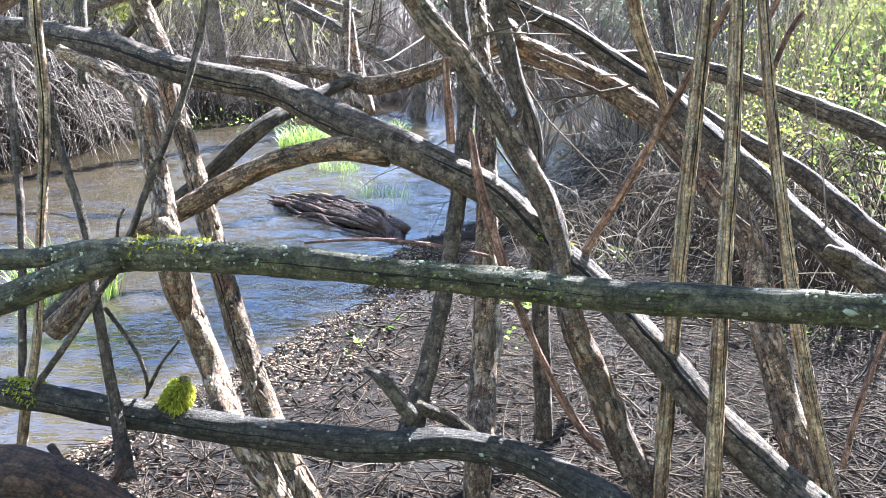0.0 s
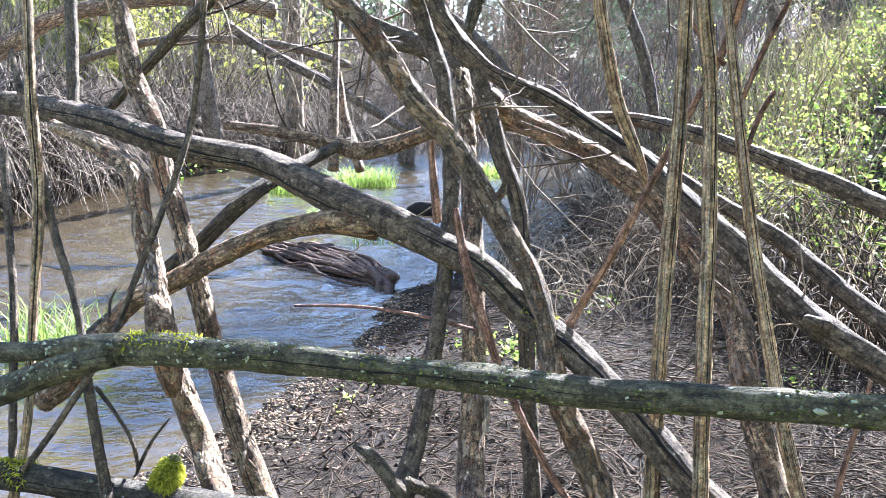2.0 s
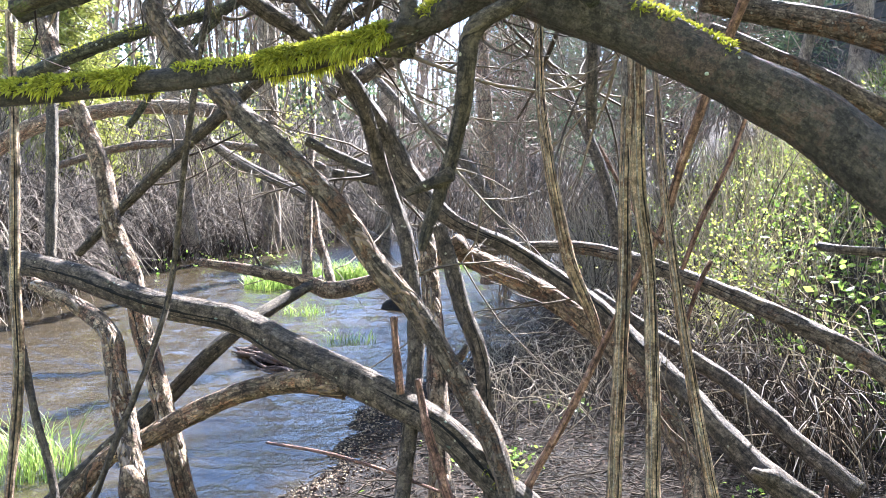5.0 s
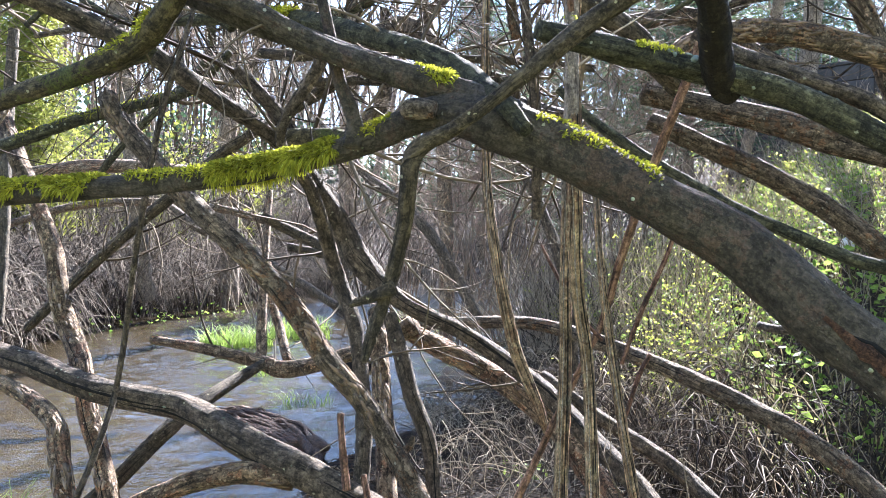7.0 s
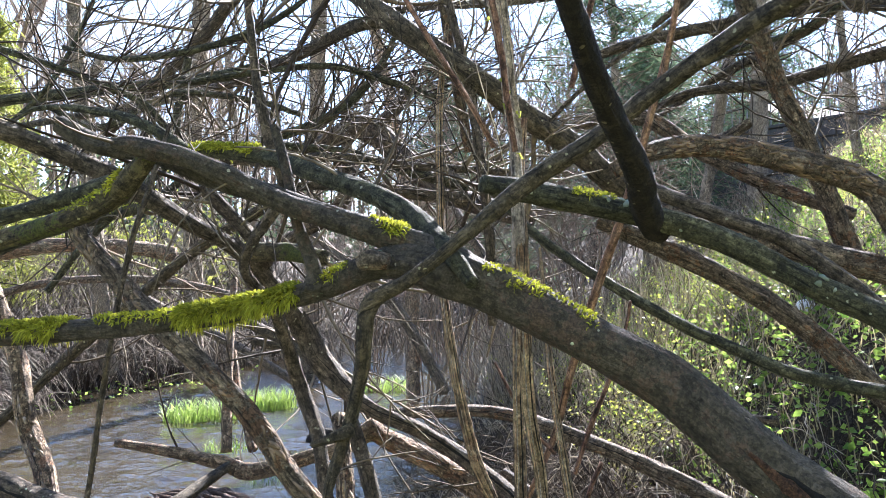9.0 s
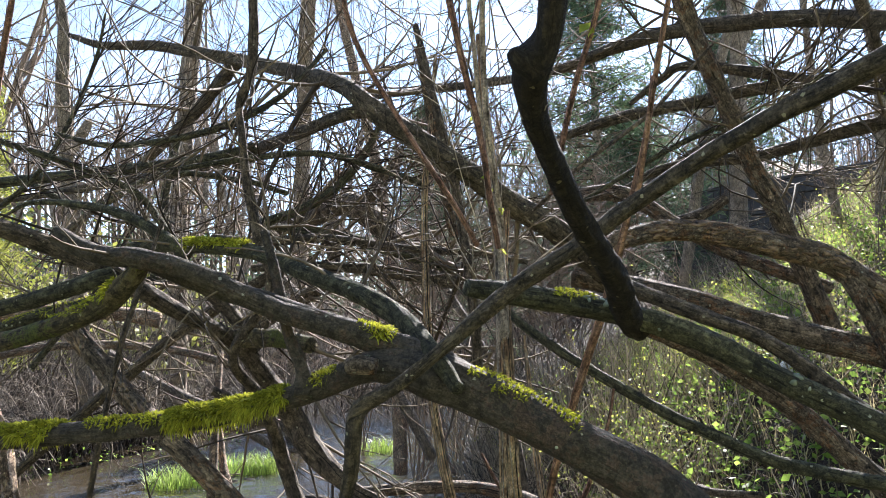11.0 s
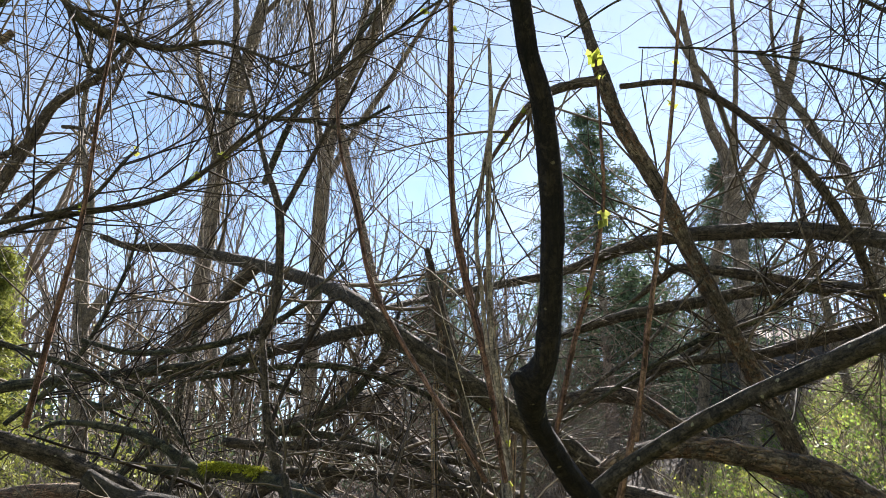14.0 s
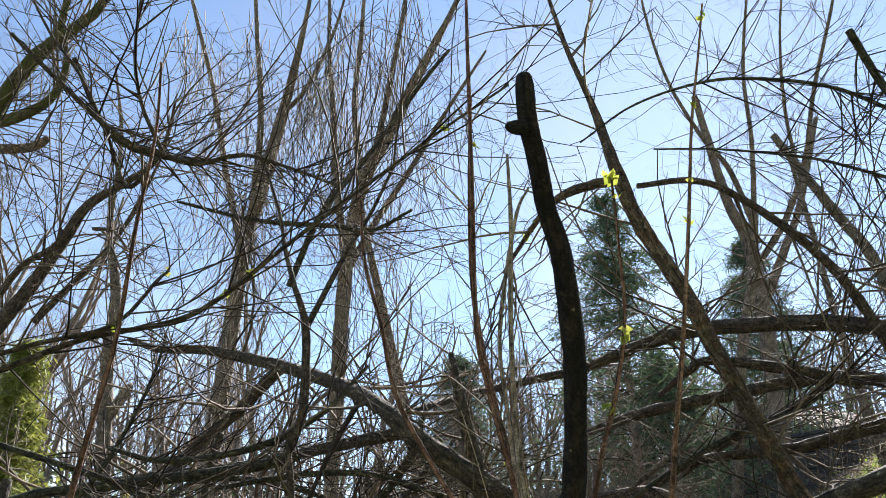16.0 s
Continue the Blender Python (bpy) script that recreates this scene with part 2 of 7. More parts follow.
BANK_TWIG = leafy("grey_bramble", (0.011, 0.009, 0.007), (0.25, 0.21, 0.165), 0.8, 0)
RED_TWIG = leafy("reddish_twig", (0.12, 0.08, 0.06), (0.36, 0.26, 0.2), 0.8, 0.25)
PALE_TWIG = leafy("dry_bramble", (0.02, 0.016, 0.012), (0.54, 0.455, 0.34), 0.8, 0.3)
DRY_STRAW = leafy("dry_straw", (0.01, 0.008, 0.006), (0.108, 0.084, 0.06), 0.9, 0)
DEAD_LEAF = leafy("dead_leaf", (0.018, 0.012, 0.009), (0.145, 0.094, 0.068), 0.9, 0)
PEBBLE = leafy("pebble", (0.06, 0.045, 0.03), (0.42, 0.31, 0.19), 0.6, 0)
BARK_PLATE = leafy("bark_plate", (0.1, 0.072, 0.052), (0.42, 0.33, 0.25), 0.85, 0)
RED_PLATE = leafy("red_bark_plate", (0.08, 0.058, 0.042), (0.28, 0.2, 0.14), 0.85, 0)
CRUST = leafy("lichen_crust", (0.12, 0.14, 0.1), (0.33, 0.37, 0.29), 0.9, 0)
FARPALE = bark("far_pale_bark", (0.13, 0.105, 0.08), (0.29, 0.235, 0.175), (0.46, 0.38, 0.28), None, 0.0, 2.0, 0.3, 0.3, None, 4)
FARBARK = leafy("far_bark", (0.13, 0.095, 0.07), (0.33, 0.25, 0.185), 0.9, 0.2)

# ---- mesh helpers ----
def part(name, me, mat, parent, label=""):
    """One mesh under a thing; me is a mesh in world metres."""
    ob = new(name, me)
    me.materials.append(mat)
    if parent:
        me.transform(Matrix.Translation(-parent.matrix_basis.translation))
        ob.parent = parent
    if label:
        ob["label"] = label
    return ob


def spline(ctrl, step):
    """A smooth line through control rows, resampled at about that step; rows keep their extra columns."""
    c = np.array(ctrl, float)
    out = []
    p = np.vstack([2 * c[0] - c[1], c, 2 * c[-1] - c[-2]])
    for i in range(1, len(p) - 2):
        n = max(2, int(np.ceil(np.linalg.norm(p[i + 1, :3] - p[i, :3]) / step)))
        t = np.linspace(0, 1, n, endpoint=False)[:, None]
        a, b, cc, d = p[i - 1], p[i], p[i + 1], p[i + 2]
        out.append(0.5 * (2 * b + (cc - a) * t + (2 * a - 5 * b + 4 * cc - d) * t**2 + (3 * b - a - 3 * cc + d) * t**3))
    out.append(c[-1:])
    out = np.vstack(out)
    if c.shape[1] > 3:
        out[:, 3] = np.maximum(out[:, 3], c[:, 3].min() * 0.8)
    return out


def frames(line):
    """Side vectors along a line."""
    tan = np.gradient(line, axis=0)
    tan /= np.linalg.norm(tan, axis=1)[:, None] + 1e-9
    ref = np.array([0.31, 0.17, 0.94]) if abs(tan[:, 2]).mean() < 0.8 else np.array([0.9, 0.35, 0.1])
    u = np.cross(tan, ref)
    u /= np.linalg.norm(u, axis=1)[:, None] + 1e-9
    return tan, u, np.cross(tan, u)


def tube_mesh(name, lines, sides, smooth=True):
    """Many plain tapered tubes in one mesh: each line is an array of x, y, z, radius."""
    vs, fs, base = [], [], 0
    ang = np.linspace(0, 2 * np.pi, sides, endpoint=False)
    ca, sa = np.cos(ang)[:, None], np.sin(ang)[:, None]
    by_length = {}
    for ln in lines:
        by_length.setdefault(len(ln), []).append(ln)
    for k, group in by_length.items():
        ln = np.array(group, float)
        tan = np.gradient(ln[..., :3], axis=1)
        tan /= np.linalg.norm(tan, axis=2)[..., None] + 1e-9
        flat = (np.abs(tan[..., 2]).mean(axis=1) < 0.8)[:, None, None]
        u = np.cross(tan, np.where(flat, np.array([0.31, 0.17, 0.94]), np.array([0.9, 0.35, 0.1])))
        u /= np.linalg.norm(u, axis=2)[..., None] + 1e-9
        v = np.cross(tan, u)
        ring = ln[:, :, None, :3] + ln[:, :, None, 3:4] * (ca * u[:, :, None] + sa * v[:, :, None])
        vs.append(ring.reshape(-1, 3))
        first = base + np.arange(len(ln))[:, None, None] * k * sides
        i = first + np.arange(k - 1)[None, :, None] * sides
        j = np.arange(sides)[None, None, :]
        j2 = (j + 1) % sides
        fs.append(np.stack([i + j, i + j2, i + sides + j2, i + sides + j], -1).reshape(-1, 4))
        base += len(ln) * k * sides
    return grid_mesh(name, np.vstack(vs), np.vstack(fs), smooth)


def grid_mesh(name, verts, faces, smooth=True):
    me = bpy.data.meshes.new(name)
    verts, faces = np.asarray(verts, np.float32), np.asarray(faces, np.int32)
    me.vertices.add(len(verts))
    me.vertices.foreach_set("co", verts.ravel())
    k = faces.shape[1]
    me.loops.add(faces.size)
    me.loops.foreach_set("vertex_index", faces.ravel())
    me.polygons.add(len(faces))
    me.polygons.foreach_set("loop_start", np.arange(len(faces), dtype=np.int32) * k)
    if smooth:
        me.polygons.foreach_set("use_smooth", np.ones(len(faces), bool))
    me.update(calc_edges=True)
    return me


limb_shapes = {}


def girth(shape, i, a):
    """How far the bark stands from the limb's middle line at ring i and angle a."""
    ln, along, r_mean, seed, rough, ribbed = shape
    q = Vector((math.cos(a) * 1.3, math.sin(a) * 1.3, along[i] / r_mean * 0.28 + seed * 7.3))
    lump = noise.noise(q) + 0.5 * noise.noise(q * 2.7) + 0.5 * (0.35 - abs(noise.noise(Vector((q.x * 3.4, q.y * 3.4, q.z * 1.1)))))
    if ribbed:
        lump += 1.8 * noise.noise(Vector((math.cos(a) * 2.4, math.sin(a) * 2.4, along[i] * 1.3 + seed)))
    return ln[i, 3] * (1 + rough * lump)


def limb_mesh(name, ctrl, seed, rough=0.10, ribbed=False):
    """A limb with uneven girth, lumps, ridges and a closed, ragged end, and UVs in metres round and along it."""
    r_mean = float(np.mean([c[3] for c in ctrl]))
    ln = spline(ctrl, max(0.011, r_mean * 0.5))
    sides = 26 if r_mean > 0.018 else (16 if r_mean > 0.006 else 8)
    tan, u, v = frames(ln[:, :3])
    along = np.r_[0, np.cumsum(np.linalg.norm(np.diff(ln[:, :3], axis=0), axis=1))]
    k = len(ln)
    shape = (ln, along, r_mean, seed, rough, ribbed)
    limb_shapes[seed] = (shape, u, v)
    verts = []
    for i in range(k):
        for s in range(sides):
            a = 2 * math.pi * s / sides
            d = math.cos(a) * u[i] + math.sin(a) * v[i]
            verts.append(ln[i, :3] + d * girth(shape, i, a))
    faces = [(i * sides + s, i * sides + (s + 1) % sides, (i + 1) * sides + (s + 1) % sides, (i + 1) * sides + s) for i in range(k - 1) for s in range(sides)]
    n0 = len(verts)
    verts += [ln[0, :3] - tan[0] * ln[0, 3] * 0.25, ln[-1, :3] + tan[-1] * ln[-1, 3] * 0.3]
    caps = [(n0, (s + 1) % sides, s) for s in range(sides)] + [(n0 + 1, (k - 1) * sides + s, (k - 1) * sides + (s + 1) % sides) for s in range(sides)]
    me = bpy.data.meshes.new(name)
    me.from_pydata([tuple(q) for q in verts], [], faces + caps)
    uv = me.uv_layers.new(name="UVMap").data
    circ = 2 * math.pi * r_mean
    for pol in me.polygons:
        pol.use_smooth = True
        for li in pol.loop_indices:
            w = me.loops[li].vertex_index
            if w < n0:
                s, i = w % sides, w // sides
                if s == 0 and pol.index % sides == sides - 1 and pol.index < len(faces):
                    s = sides
                uv[li].uv = (s / sides * circ, along[i])
            else:
                uv[li].uv = (0.5 * circ, along[0] if w == n0 else along[-1])
    me.update()
    return me


# how stout each thing's limbs are against their control rows
STOUT = {"leaning_rail_branch": 0.95, "dark_upright_snag": 1.0, "pale_leaning_trunk": 0.95, "brown_leaning_trunk": 0.92,
         "sweeping_dark_branch": 1.0, "lichen_log": 0.92, "long_dark_trunk": 0.83, "rear_mossy_branch": 0.74, "mossy_big_trunk": 0.84, "dark_hanging_branch": 0.78, "peeling_trunk": 0.78,
         "ivy_stemmed_tree": 0.7, "many_forked_tree": 0.7, "orange_stick": 0.76, "orange_shoot": 0.66, "budding_shoot": 0.7, "red_shoot": 0.75, "red_stalk": 0.75, "leaning_grey_tree": 0.7, "mossy_oak_bough": 0.8, "spreading_tree": 0.62, "slope_edge_tree": 0.62}
limb_paths = {}
limb_ids = {}
limb_count = 0


def limb_thing(name, label, category, group=""):
    ob = new(name)
    ob.empty_display_size = 0.05
    return tagged(ob, label, category, group)


def limb(thing, name, mat, ctrl, rough=0.13):
    global limb_count
    limb_count += 1
    stout = STOUT.get(thing.name, 0.83 if ctrl[0][1] < 5 and max(c[3] for c in ctrl) > 0.019 else 1.0)
    ctrl = [(*c[:3], c[3] * stout) for c in ctrl]
    if not thing.children:
        low = min(ctrl, key=lambda c: c[2])
        thing.location = low[:3]
        thing.matrix_basis = Matrix.Translation(low[:3])
    limb_paths.setdefault(thing.name, []).append(ctrl)
    limb_ids.setdefault(thing.name, []).append(limb_count)
    return part(name, limb_mesh(name, ctrl, limb_count, rough, mat is STICK), mat, thing)


# ---- ground and water ----
SHORE_Y = (-3, 2.5, 3.1, 3.4, 4.0, 4.34, 5.25, 7, 8, 9.9, 10.7, 13, 18, 25, 46)
SHORE_X = (-2.6, -1.95, -1.55, -1.4, -1.1, -1.0, -0.56, -0.4, 0.2, 1.5, 1.8, 2.3, 3.2, 4.6, 7.0)
LEFT_Y = (-3, 8, 13, 18.5, 22, 24, 31, 46)
LEFT_X = (-9.5, -7.4, -6.1, -6.9, -5.4, -4.6, -2.1, 1.5)


def height(x, y):
    """The ground: stream bed, gravel beach, banks and the slope rising on the right."""
    s = np.interp(y, SHORE_Y, SHORE_X)
    lf = np.interp(y, LEFT_Y, LEFT_X)
    d = x - s
    beach = 0.11 * (1 - np.exp(-np.maximum(d, 0) / 0.8)) + 0.03 * np.maximum(d, 0)
    e = np.maximum(0, x - np.maximum(s + 1.2, 2.7) - np.clip((6 - y) * 0.4, 0, 2.2))
    bank = 0.75 * (1 - np.exp(-e / 0.9)) + np.minimum(0.62 * np.maximum(0, e - 1.0), 5.2)
    right = beach + bank
    g = lf - x
    left = 1.0 * (1 - np.exp(-np.maximum(g, 0) / 0.8)) + np.minimum(0.16 * np.maximum(g, 0), 4.0)
    back = np.minimum(np.maximum(0, y - 40) * 0.2, 8.0)
    bed = -0.35 * (1 - np.exp(-np.maximum(0, np.minimum(-d, x - lf)) / 0.9))
    z = np.where(d > 0, right, np.where(g > 0, left, bed))
    # unseen rise behind the camera, added to throw sunlight back at the limbs
    behind = np.minimum(6.0, np.maximum(0, -1.6 - y) * 0.6)
    return z + back + behind


def ground_z(x, y):
    return float(height(np.array(x), np.array(y)))


def axis(a, b, c, fine, reach):
    mid = np.arange(b, c, fine)
    out = [c]
    while out[-1] < reach:
        out.append(out[-1] + max(fine, (out[-1] - c) * 0.12 + fine))
    low = [b]
    while low[-1] > a:
        low.append(low[-1] - max(fine, (b - low[-1]) * 0.12 + fine))
    return np.r_[low[::-1][:-1], mid, out]


xs, ys = axis(-900, -3.0, 4.5, 0.06, 900), axis(-300, 2.0, 9.0, 0.06, 1500)
gx, gy = np.meshgrid(xs, ys)
gz = height(gx, gy)
rng = np.random.default_rng(5)


@functools.lru_cache(None)
def swell(seed):
    """Direction, pace and phase of the fourteen waves that make one field of bumps."""
    r = np.random.default_rng(seed)
    return [(r.uniform(0, 6.28), r.uniform(0.6, 1.8), r.uniform(0, 6.28)) for _ in range(14)]


def bumps(x, y, seed, scale):
    if np.ndim(x) == 0:
        x, y = float(x), float(y)
        return sum(math.sin((x * math.cos(a) + y * math.sin(a)) * f / scale * 6.28 + ph) for a, f, ph in swell(seed)) / 14
    return sum(np.sin((x * np.cos(a) + y * np.sin(a)) * f / scale * 6.28 + ph) for a, f, ph in swell(seed)) / 14


near = np.exp(-np.hypot(gx, gy - 5) / 12)
gz = gz + bumps(gx, gy, 1, 0.9) * 0.06 * near + bumps(gx, gy, 2, 0.25) * 0.03 * near + bumps(gx, gy, 3, 3.0) * 0.12 * (1 - near)
nx = len(xs)
idx = np.arange(len(ys) * nx).reshape(len(ys), nx)
quads = np.stack([idx[:-1, :-1], idx[:-1, 1:], idx[1:, 1:], idx[1:, :-1]], -1).reshape(-1, 4)

m, n, l, p = material("muddy_gravel")
co = n.new("ShaderNodeNewGeometry").outputs["Position"]
big, fine, tiny = noise_tex(n, l, co, 1.6, 4), noise_tex(n, l, co, 24, 6, 0.7), noise_tex(n, l, co, 120, 3, 0.7)
base = ramp(n, l, fine.outputs[0], [(0.3, (0.005, 0.004, 0.003)), (0.5, (0.014, 0.011, 0.0085)), (0.72, (0.05, 0.039, 0.03))])
wetc = ramp(n, l, big.outputs[0], [(0.4, (0.5, 0.46, 0.43)), (0.6, (1.1, 1.07, 1.03))])
mu = n.new("ShaderNodeMix")
mu.data_type, mu.blend_type = "RGBA", "MULTIPLY"
mu.inputs[0].default_value = 1
l.new(base.outputs[0], mu.inputs[6])
l.new(wetc.outputs[0], mu.inputs[7])
litter = ramp(n, l, fine.outputs[0], [(0.3, (0.016, 0.012, 0.009)), (0.5, (0.05, 0.038, 0.028)), (0.72, (0.13, 0.1, 0.075))])
sx = n.new("ShaderNodeSeparateXYZ")
l.new(co, sx.inputs[0])
bank_share = n.new("ShaderNodeMapRange")
bank_share.inputs[1].default_value, bank_share.inputs[2].default_value = 0.25, 0.6
l.new(sx.outputs[2], bank_share.inputs[0])
# unseen ground behind the camera, coloured pale green to bounce sunlight onto the limbs
bounce_tone = ramp(n, l, fine.outputs[0], [(0.3, (0.12, 0.14, 0.06)), (0.7, (0.28, 0.28, 0.14))])
bounce_share = n.new("ShaderNodeMapRange")
bounce_share.inputs[1].default_value, bounce_share.inputs[2].default_value = -0.9, -1.8
l.new(sx.outputs[1], bounce_share.inputs[0])
soil = mix(n, l, bank_share.outputs[0], mu.outputs[2], litter.outputs[0])
l.new(mix(n, l, bounce_share.outputs[0], soil, bounce_tone.outputs[0]), p.inputs["Base Color"])
rr = n.new("ShaderNodeMapRange")
rr.inputs[1].default_value, rr.inputs[2].default_value, rr.inputs[3].default_value, rr.inputs[4].default_value = 0.4, 0.6, 0.75, 0.98
l.new(big.outputs[0], rr.inputs[0])
l.new(rr.outputs[0], p.inputs["Roughness"])
p.inputs["Specular IOR Level"].default_value = 0.12
ad = n.new("ShaderNodeMath")
ad.operation = "ADD"
l.new(fine.outputs[0], ad.inputs[0])
l.new(tiny.outputs[0], ad.inputs[1])
bump(n, l, ad.outputs[0], p, 1.0, 0.012)
MUD = m
ground = new("ground", grid_mesh("ground", np.stack([gx, gy, gz], -1).reshape(-1, 3), quads))
ground.data.materials.append(MUD)
tagged(ground, "muddy gravel ground littered with twigs and leaves", "ground", kind="structure")

m, n, l, p = material("stream_water")
co = n.new("ShaderNodeNewGeometry").outputs["Position"]
w1 = noise_tex(n, l, co, 1.7, 3, 0.55, (1.0, 1.5, 1.0))
w2 = noise_tex(n, l, co, 6.5, 3, 0.6, (1.0, 1.8, 1.0))
calm = noise_tex(n, l, co, 0.45, 2, 0.5)
force = ramp(n, l, calm.outputs[0], [(0.36, (0.4, 0.4, 0.4)), (0.62, (1.0, 1.0, 1.0))])
ml = n.new("ShaderNodeMath")
ml.operation = "MULTIPLY"
l.new(w2.outputs[0], ml.inputs[0])
l.new(force.outputs[0], ml.inputs[1])
ad = n.new("ShaderNodeMath")
ad.operation = "MULTIPLY_ADD"
ad.inputs[1].default_value = 0.55
l.new(ml.outputs[0], ad.inputs[0])
l.new(w1.outputs[0], ad.inputs[2])
bump(n, l, ad.outputs[0], p, 1.0, 0.055)
p.inputs["Base Color"].default_value = (0.052, 0.041, 0.024, 1)
p.inputs["Roughness"].default_value = 0.05
p.inputs["IOR"].default_value = 1.72
p.inputs["Transmission Weight"].default_value = 0.35
WATER = m
wx, wy = np.meshgrid(np.r_[np.arange(-12, -8, 0.25), np.arange(-8, 3, 0.055), np.arange(3, 8, 0.2)], np.r_[np.arange(-3, 4, 0.12), np.arange(4, 14, 0.05), np.arange(14, 26, 0.09), np.arange(26, 60, 0.6)])
wave_r = np.random.default_rng(8)
wz = np.zeros_like(wx)
bend_x, bend_y = wx + 0.35 * bumps(wx, wy, 9, 1.3), wy + 0.35 * bumps(wx, wy, 10, 1.1)
for k in range(26):
    length_k = 0.16 * 1.07 ** k
    way = wave_r.normal(1.35, 0.55)
    wz += 0.0058 * length_k * np.sin((bend_x * np.cos(way) + bend_y * np.sin(way)) * 2 * np.pi / length_k + wave_r.uniform(0, 6.28)) * (0.45 + np.clip(0.5 + 1.4 * bumps(wx, wy, 40 + k, 1.7), 0, 1.4))
wz *= np.exp(-np.maximum(0, wy - 20) / 30)
wi = np.arange(wx.size).reshape(wx.shape)
wq = np.stack([wi[:-1, :-1], wi[:-1, 1:], wi[1:, 1:], wi[1:, :-1]], -1).reshape(-1, 4)
water = new("water", grid_mesh("water", np.stack([wx, wy, wz], -1).reshape(-1, 3), wq))
water.data.materials.append(WATER)
water.visible_shadow = False
tagged(water, "rippled brown stream water reflecting the sky", "water", kind="structure")

# ---- trunks, branches and sticks of the tangle ----
thing = limb_thing("leaning_rail_branch", "lichen-speckled grey-green fallen branch propped across the tangle", "branch")
limb(thing, "limb", LICHEN, [
    (0.596, 0.824, 1.370, 0.0202), (0.492, 0.855, 1.373, 0.0208), (0.211, 0.926, 1.363, 0.0217), (0.060, 0.978, 1.363, 0.0206),
    (-0.082, 1.008, 1.365, 0.0204), (-0.208, 1.039, 1.368, 0.0217), (-0.339, 1.072, 1.366, 0.0239), (-0.432, 1.101, 1.361,
    0.0245), (-0.518, 1.130, 1.348, 0.0235),
])
limb(thing, "prong", LICHEN, [
    (-0.473, 1.102, 1.363, 0.0213), (-0.554, 1.136, 1.354, 0.0185), (-0.630, 1.169, 1.335, 0.0165), (-0.721, 1.206, 1.321,
    0.0170), (-0.953, 1.321, 1.281, 0.0176),
])
limb(thing, "prong", LICHEN, [
    (-0.489, 1.100, 1.355, 0.0213), (-0.549, 1.122, 1.333, 0.0218), (-0.612, 1.143, 1.305, 0.0222), (-0.703, 1.162, 1.267,
    0.0227), (-0.904, 1.226, 1.187, 0.0233),
])
thing = limb_thing("low_fallen_log", "dark weathered fallen log with a moss cap and an upright shoot", "log")
limb(thing, "limb", SODDEN, [
    (-1.167, 1.600, 0.935, 0.0343), (-0.949, 1.559, 0.940, 0.0359), (-0.701, 1.532, 0.914, 0.0367), (-0.402, 1.513, 0.880,
    0.0376), (-0.165, 1.489, 0.870, 0.0395), (-0.003, 1.463, 0.890, 0.0365), (0.120, 1.431, 0.887, 0.0347), (0.229, 1.392, 0.856,
    0.0374), (0.334, 1.313, 0.825, 0.0409), (0.446, 1.246, 0.761, 0.0431),
])
limb(thing, "shoot", GREYBARK, [
    (-0.084, 1.543, 0.848, 0.0373), (-0.070, 1.584, 0.901, 0.0305), (-0.037, 1.662, 1.015, 0.0251), (0.003, 1.806, 1.228, 0.0238),
    (0.031, 1.958, 1.519, 0.0262), (0.004, 2.085, 1.791, 0.0256), (-0.059, 2.146, 1.968, 0.0274), (-0.113, 1.986, 2.170, 0.0223),
    (-0.178, 1.817, 2.298, 0.0164), (-0.076, 1.728, 2.471, 0.0197), (-0.110, 1.729, 2.613, 0.0176), (-0.138, 1.730, 2.742,
    0.0148), (-0.152, 1.729, 2.870, 0.0128), (-0.159, 1.728, 2.957, 0.0121), (-0.126, 1.708, 3.045, 0.0157), (-0.127, 1.691,
    3.292, 0.0145), (-0.173, 1.694, 3.448, 0.0098), (-0.203, 1.707, 3.562, 0.0083), (-0.226, 1.719, 3.679, 0.0067), (-0.285,
    1.717, 3.865, 0.0051),
])
limb(thing, "fork", GREYBARK, [
    (-0.129, 1.724, 3.305, 0.0098), (-0.084, 1.709, 3.398, 0.0090), (-0.014, 1.677, 3.539, 0.0074), (0.057, 1.651, 3.659, 0.0058),
    (0.136, 1.609, 3.829, 0.0042),
])
limb(thing, "stub", DARKBARK, [
    (-0.067, 1.501, 0.920, 0.0174), (-0.110, 1.531, 0.962, 0.0153), (-0.142, 1.558, 0.988, 0.0131), (-0.177, 1.590, 0.994,
    0.0073),
])
limb(thing, "stub", DARKBARK, [
    (-0.062, 1.517, 0.945, 0.0140), (0.009, 1.568, 0.890, 0.0133), (0.074, 1.622, 0.826, 0.0101),
])
limb(thing, "snag", MOSSBARK, [
    (-0.580, 1.521, 0.912, 0.0294), (-0.560, 1.542, 0.960, 0.0213), (-0.552, 1.557, 0.982, 0.0155),
])
thing = limb_thing("pale_leaning_trunk", "pale flaking bark trunk leaning and bent at the top", "trunk")
limb(thing, "trunk", PALEBARK, [
    (-0.160, 1.316, 0.394, 0.0314), (-0.348, 1.463, 0.756, 0.0302), (-0.454, 1.553, 0.874, 0.0289), (-0.529, 1.682, 0.942,
    0.0307), (-0.582, 1.726, 1.042, 0.0298), (-0.647, 1.811, 1.144, 0.0307), (-0.694, 1.900, 1.248, 0.0304), (-0.740, 1.989,
    1.331, 0.0300), (-0.783, 2.055, 1.438, 0.0291), (-0.817, 2.116, 1.520, 0.0297), (-0.893, 2.186, 1.568, 0.0259), (-1.004,
    2.257, 1.609, 0.0219), (-1.121, 2.330, 1.643, 0.0193),
])
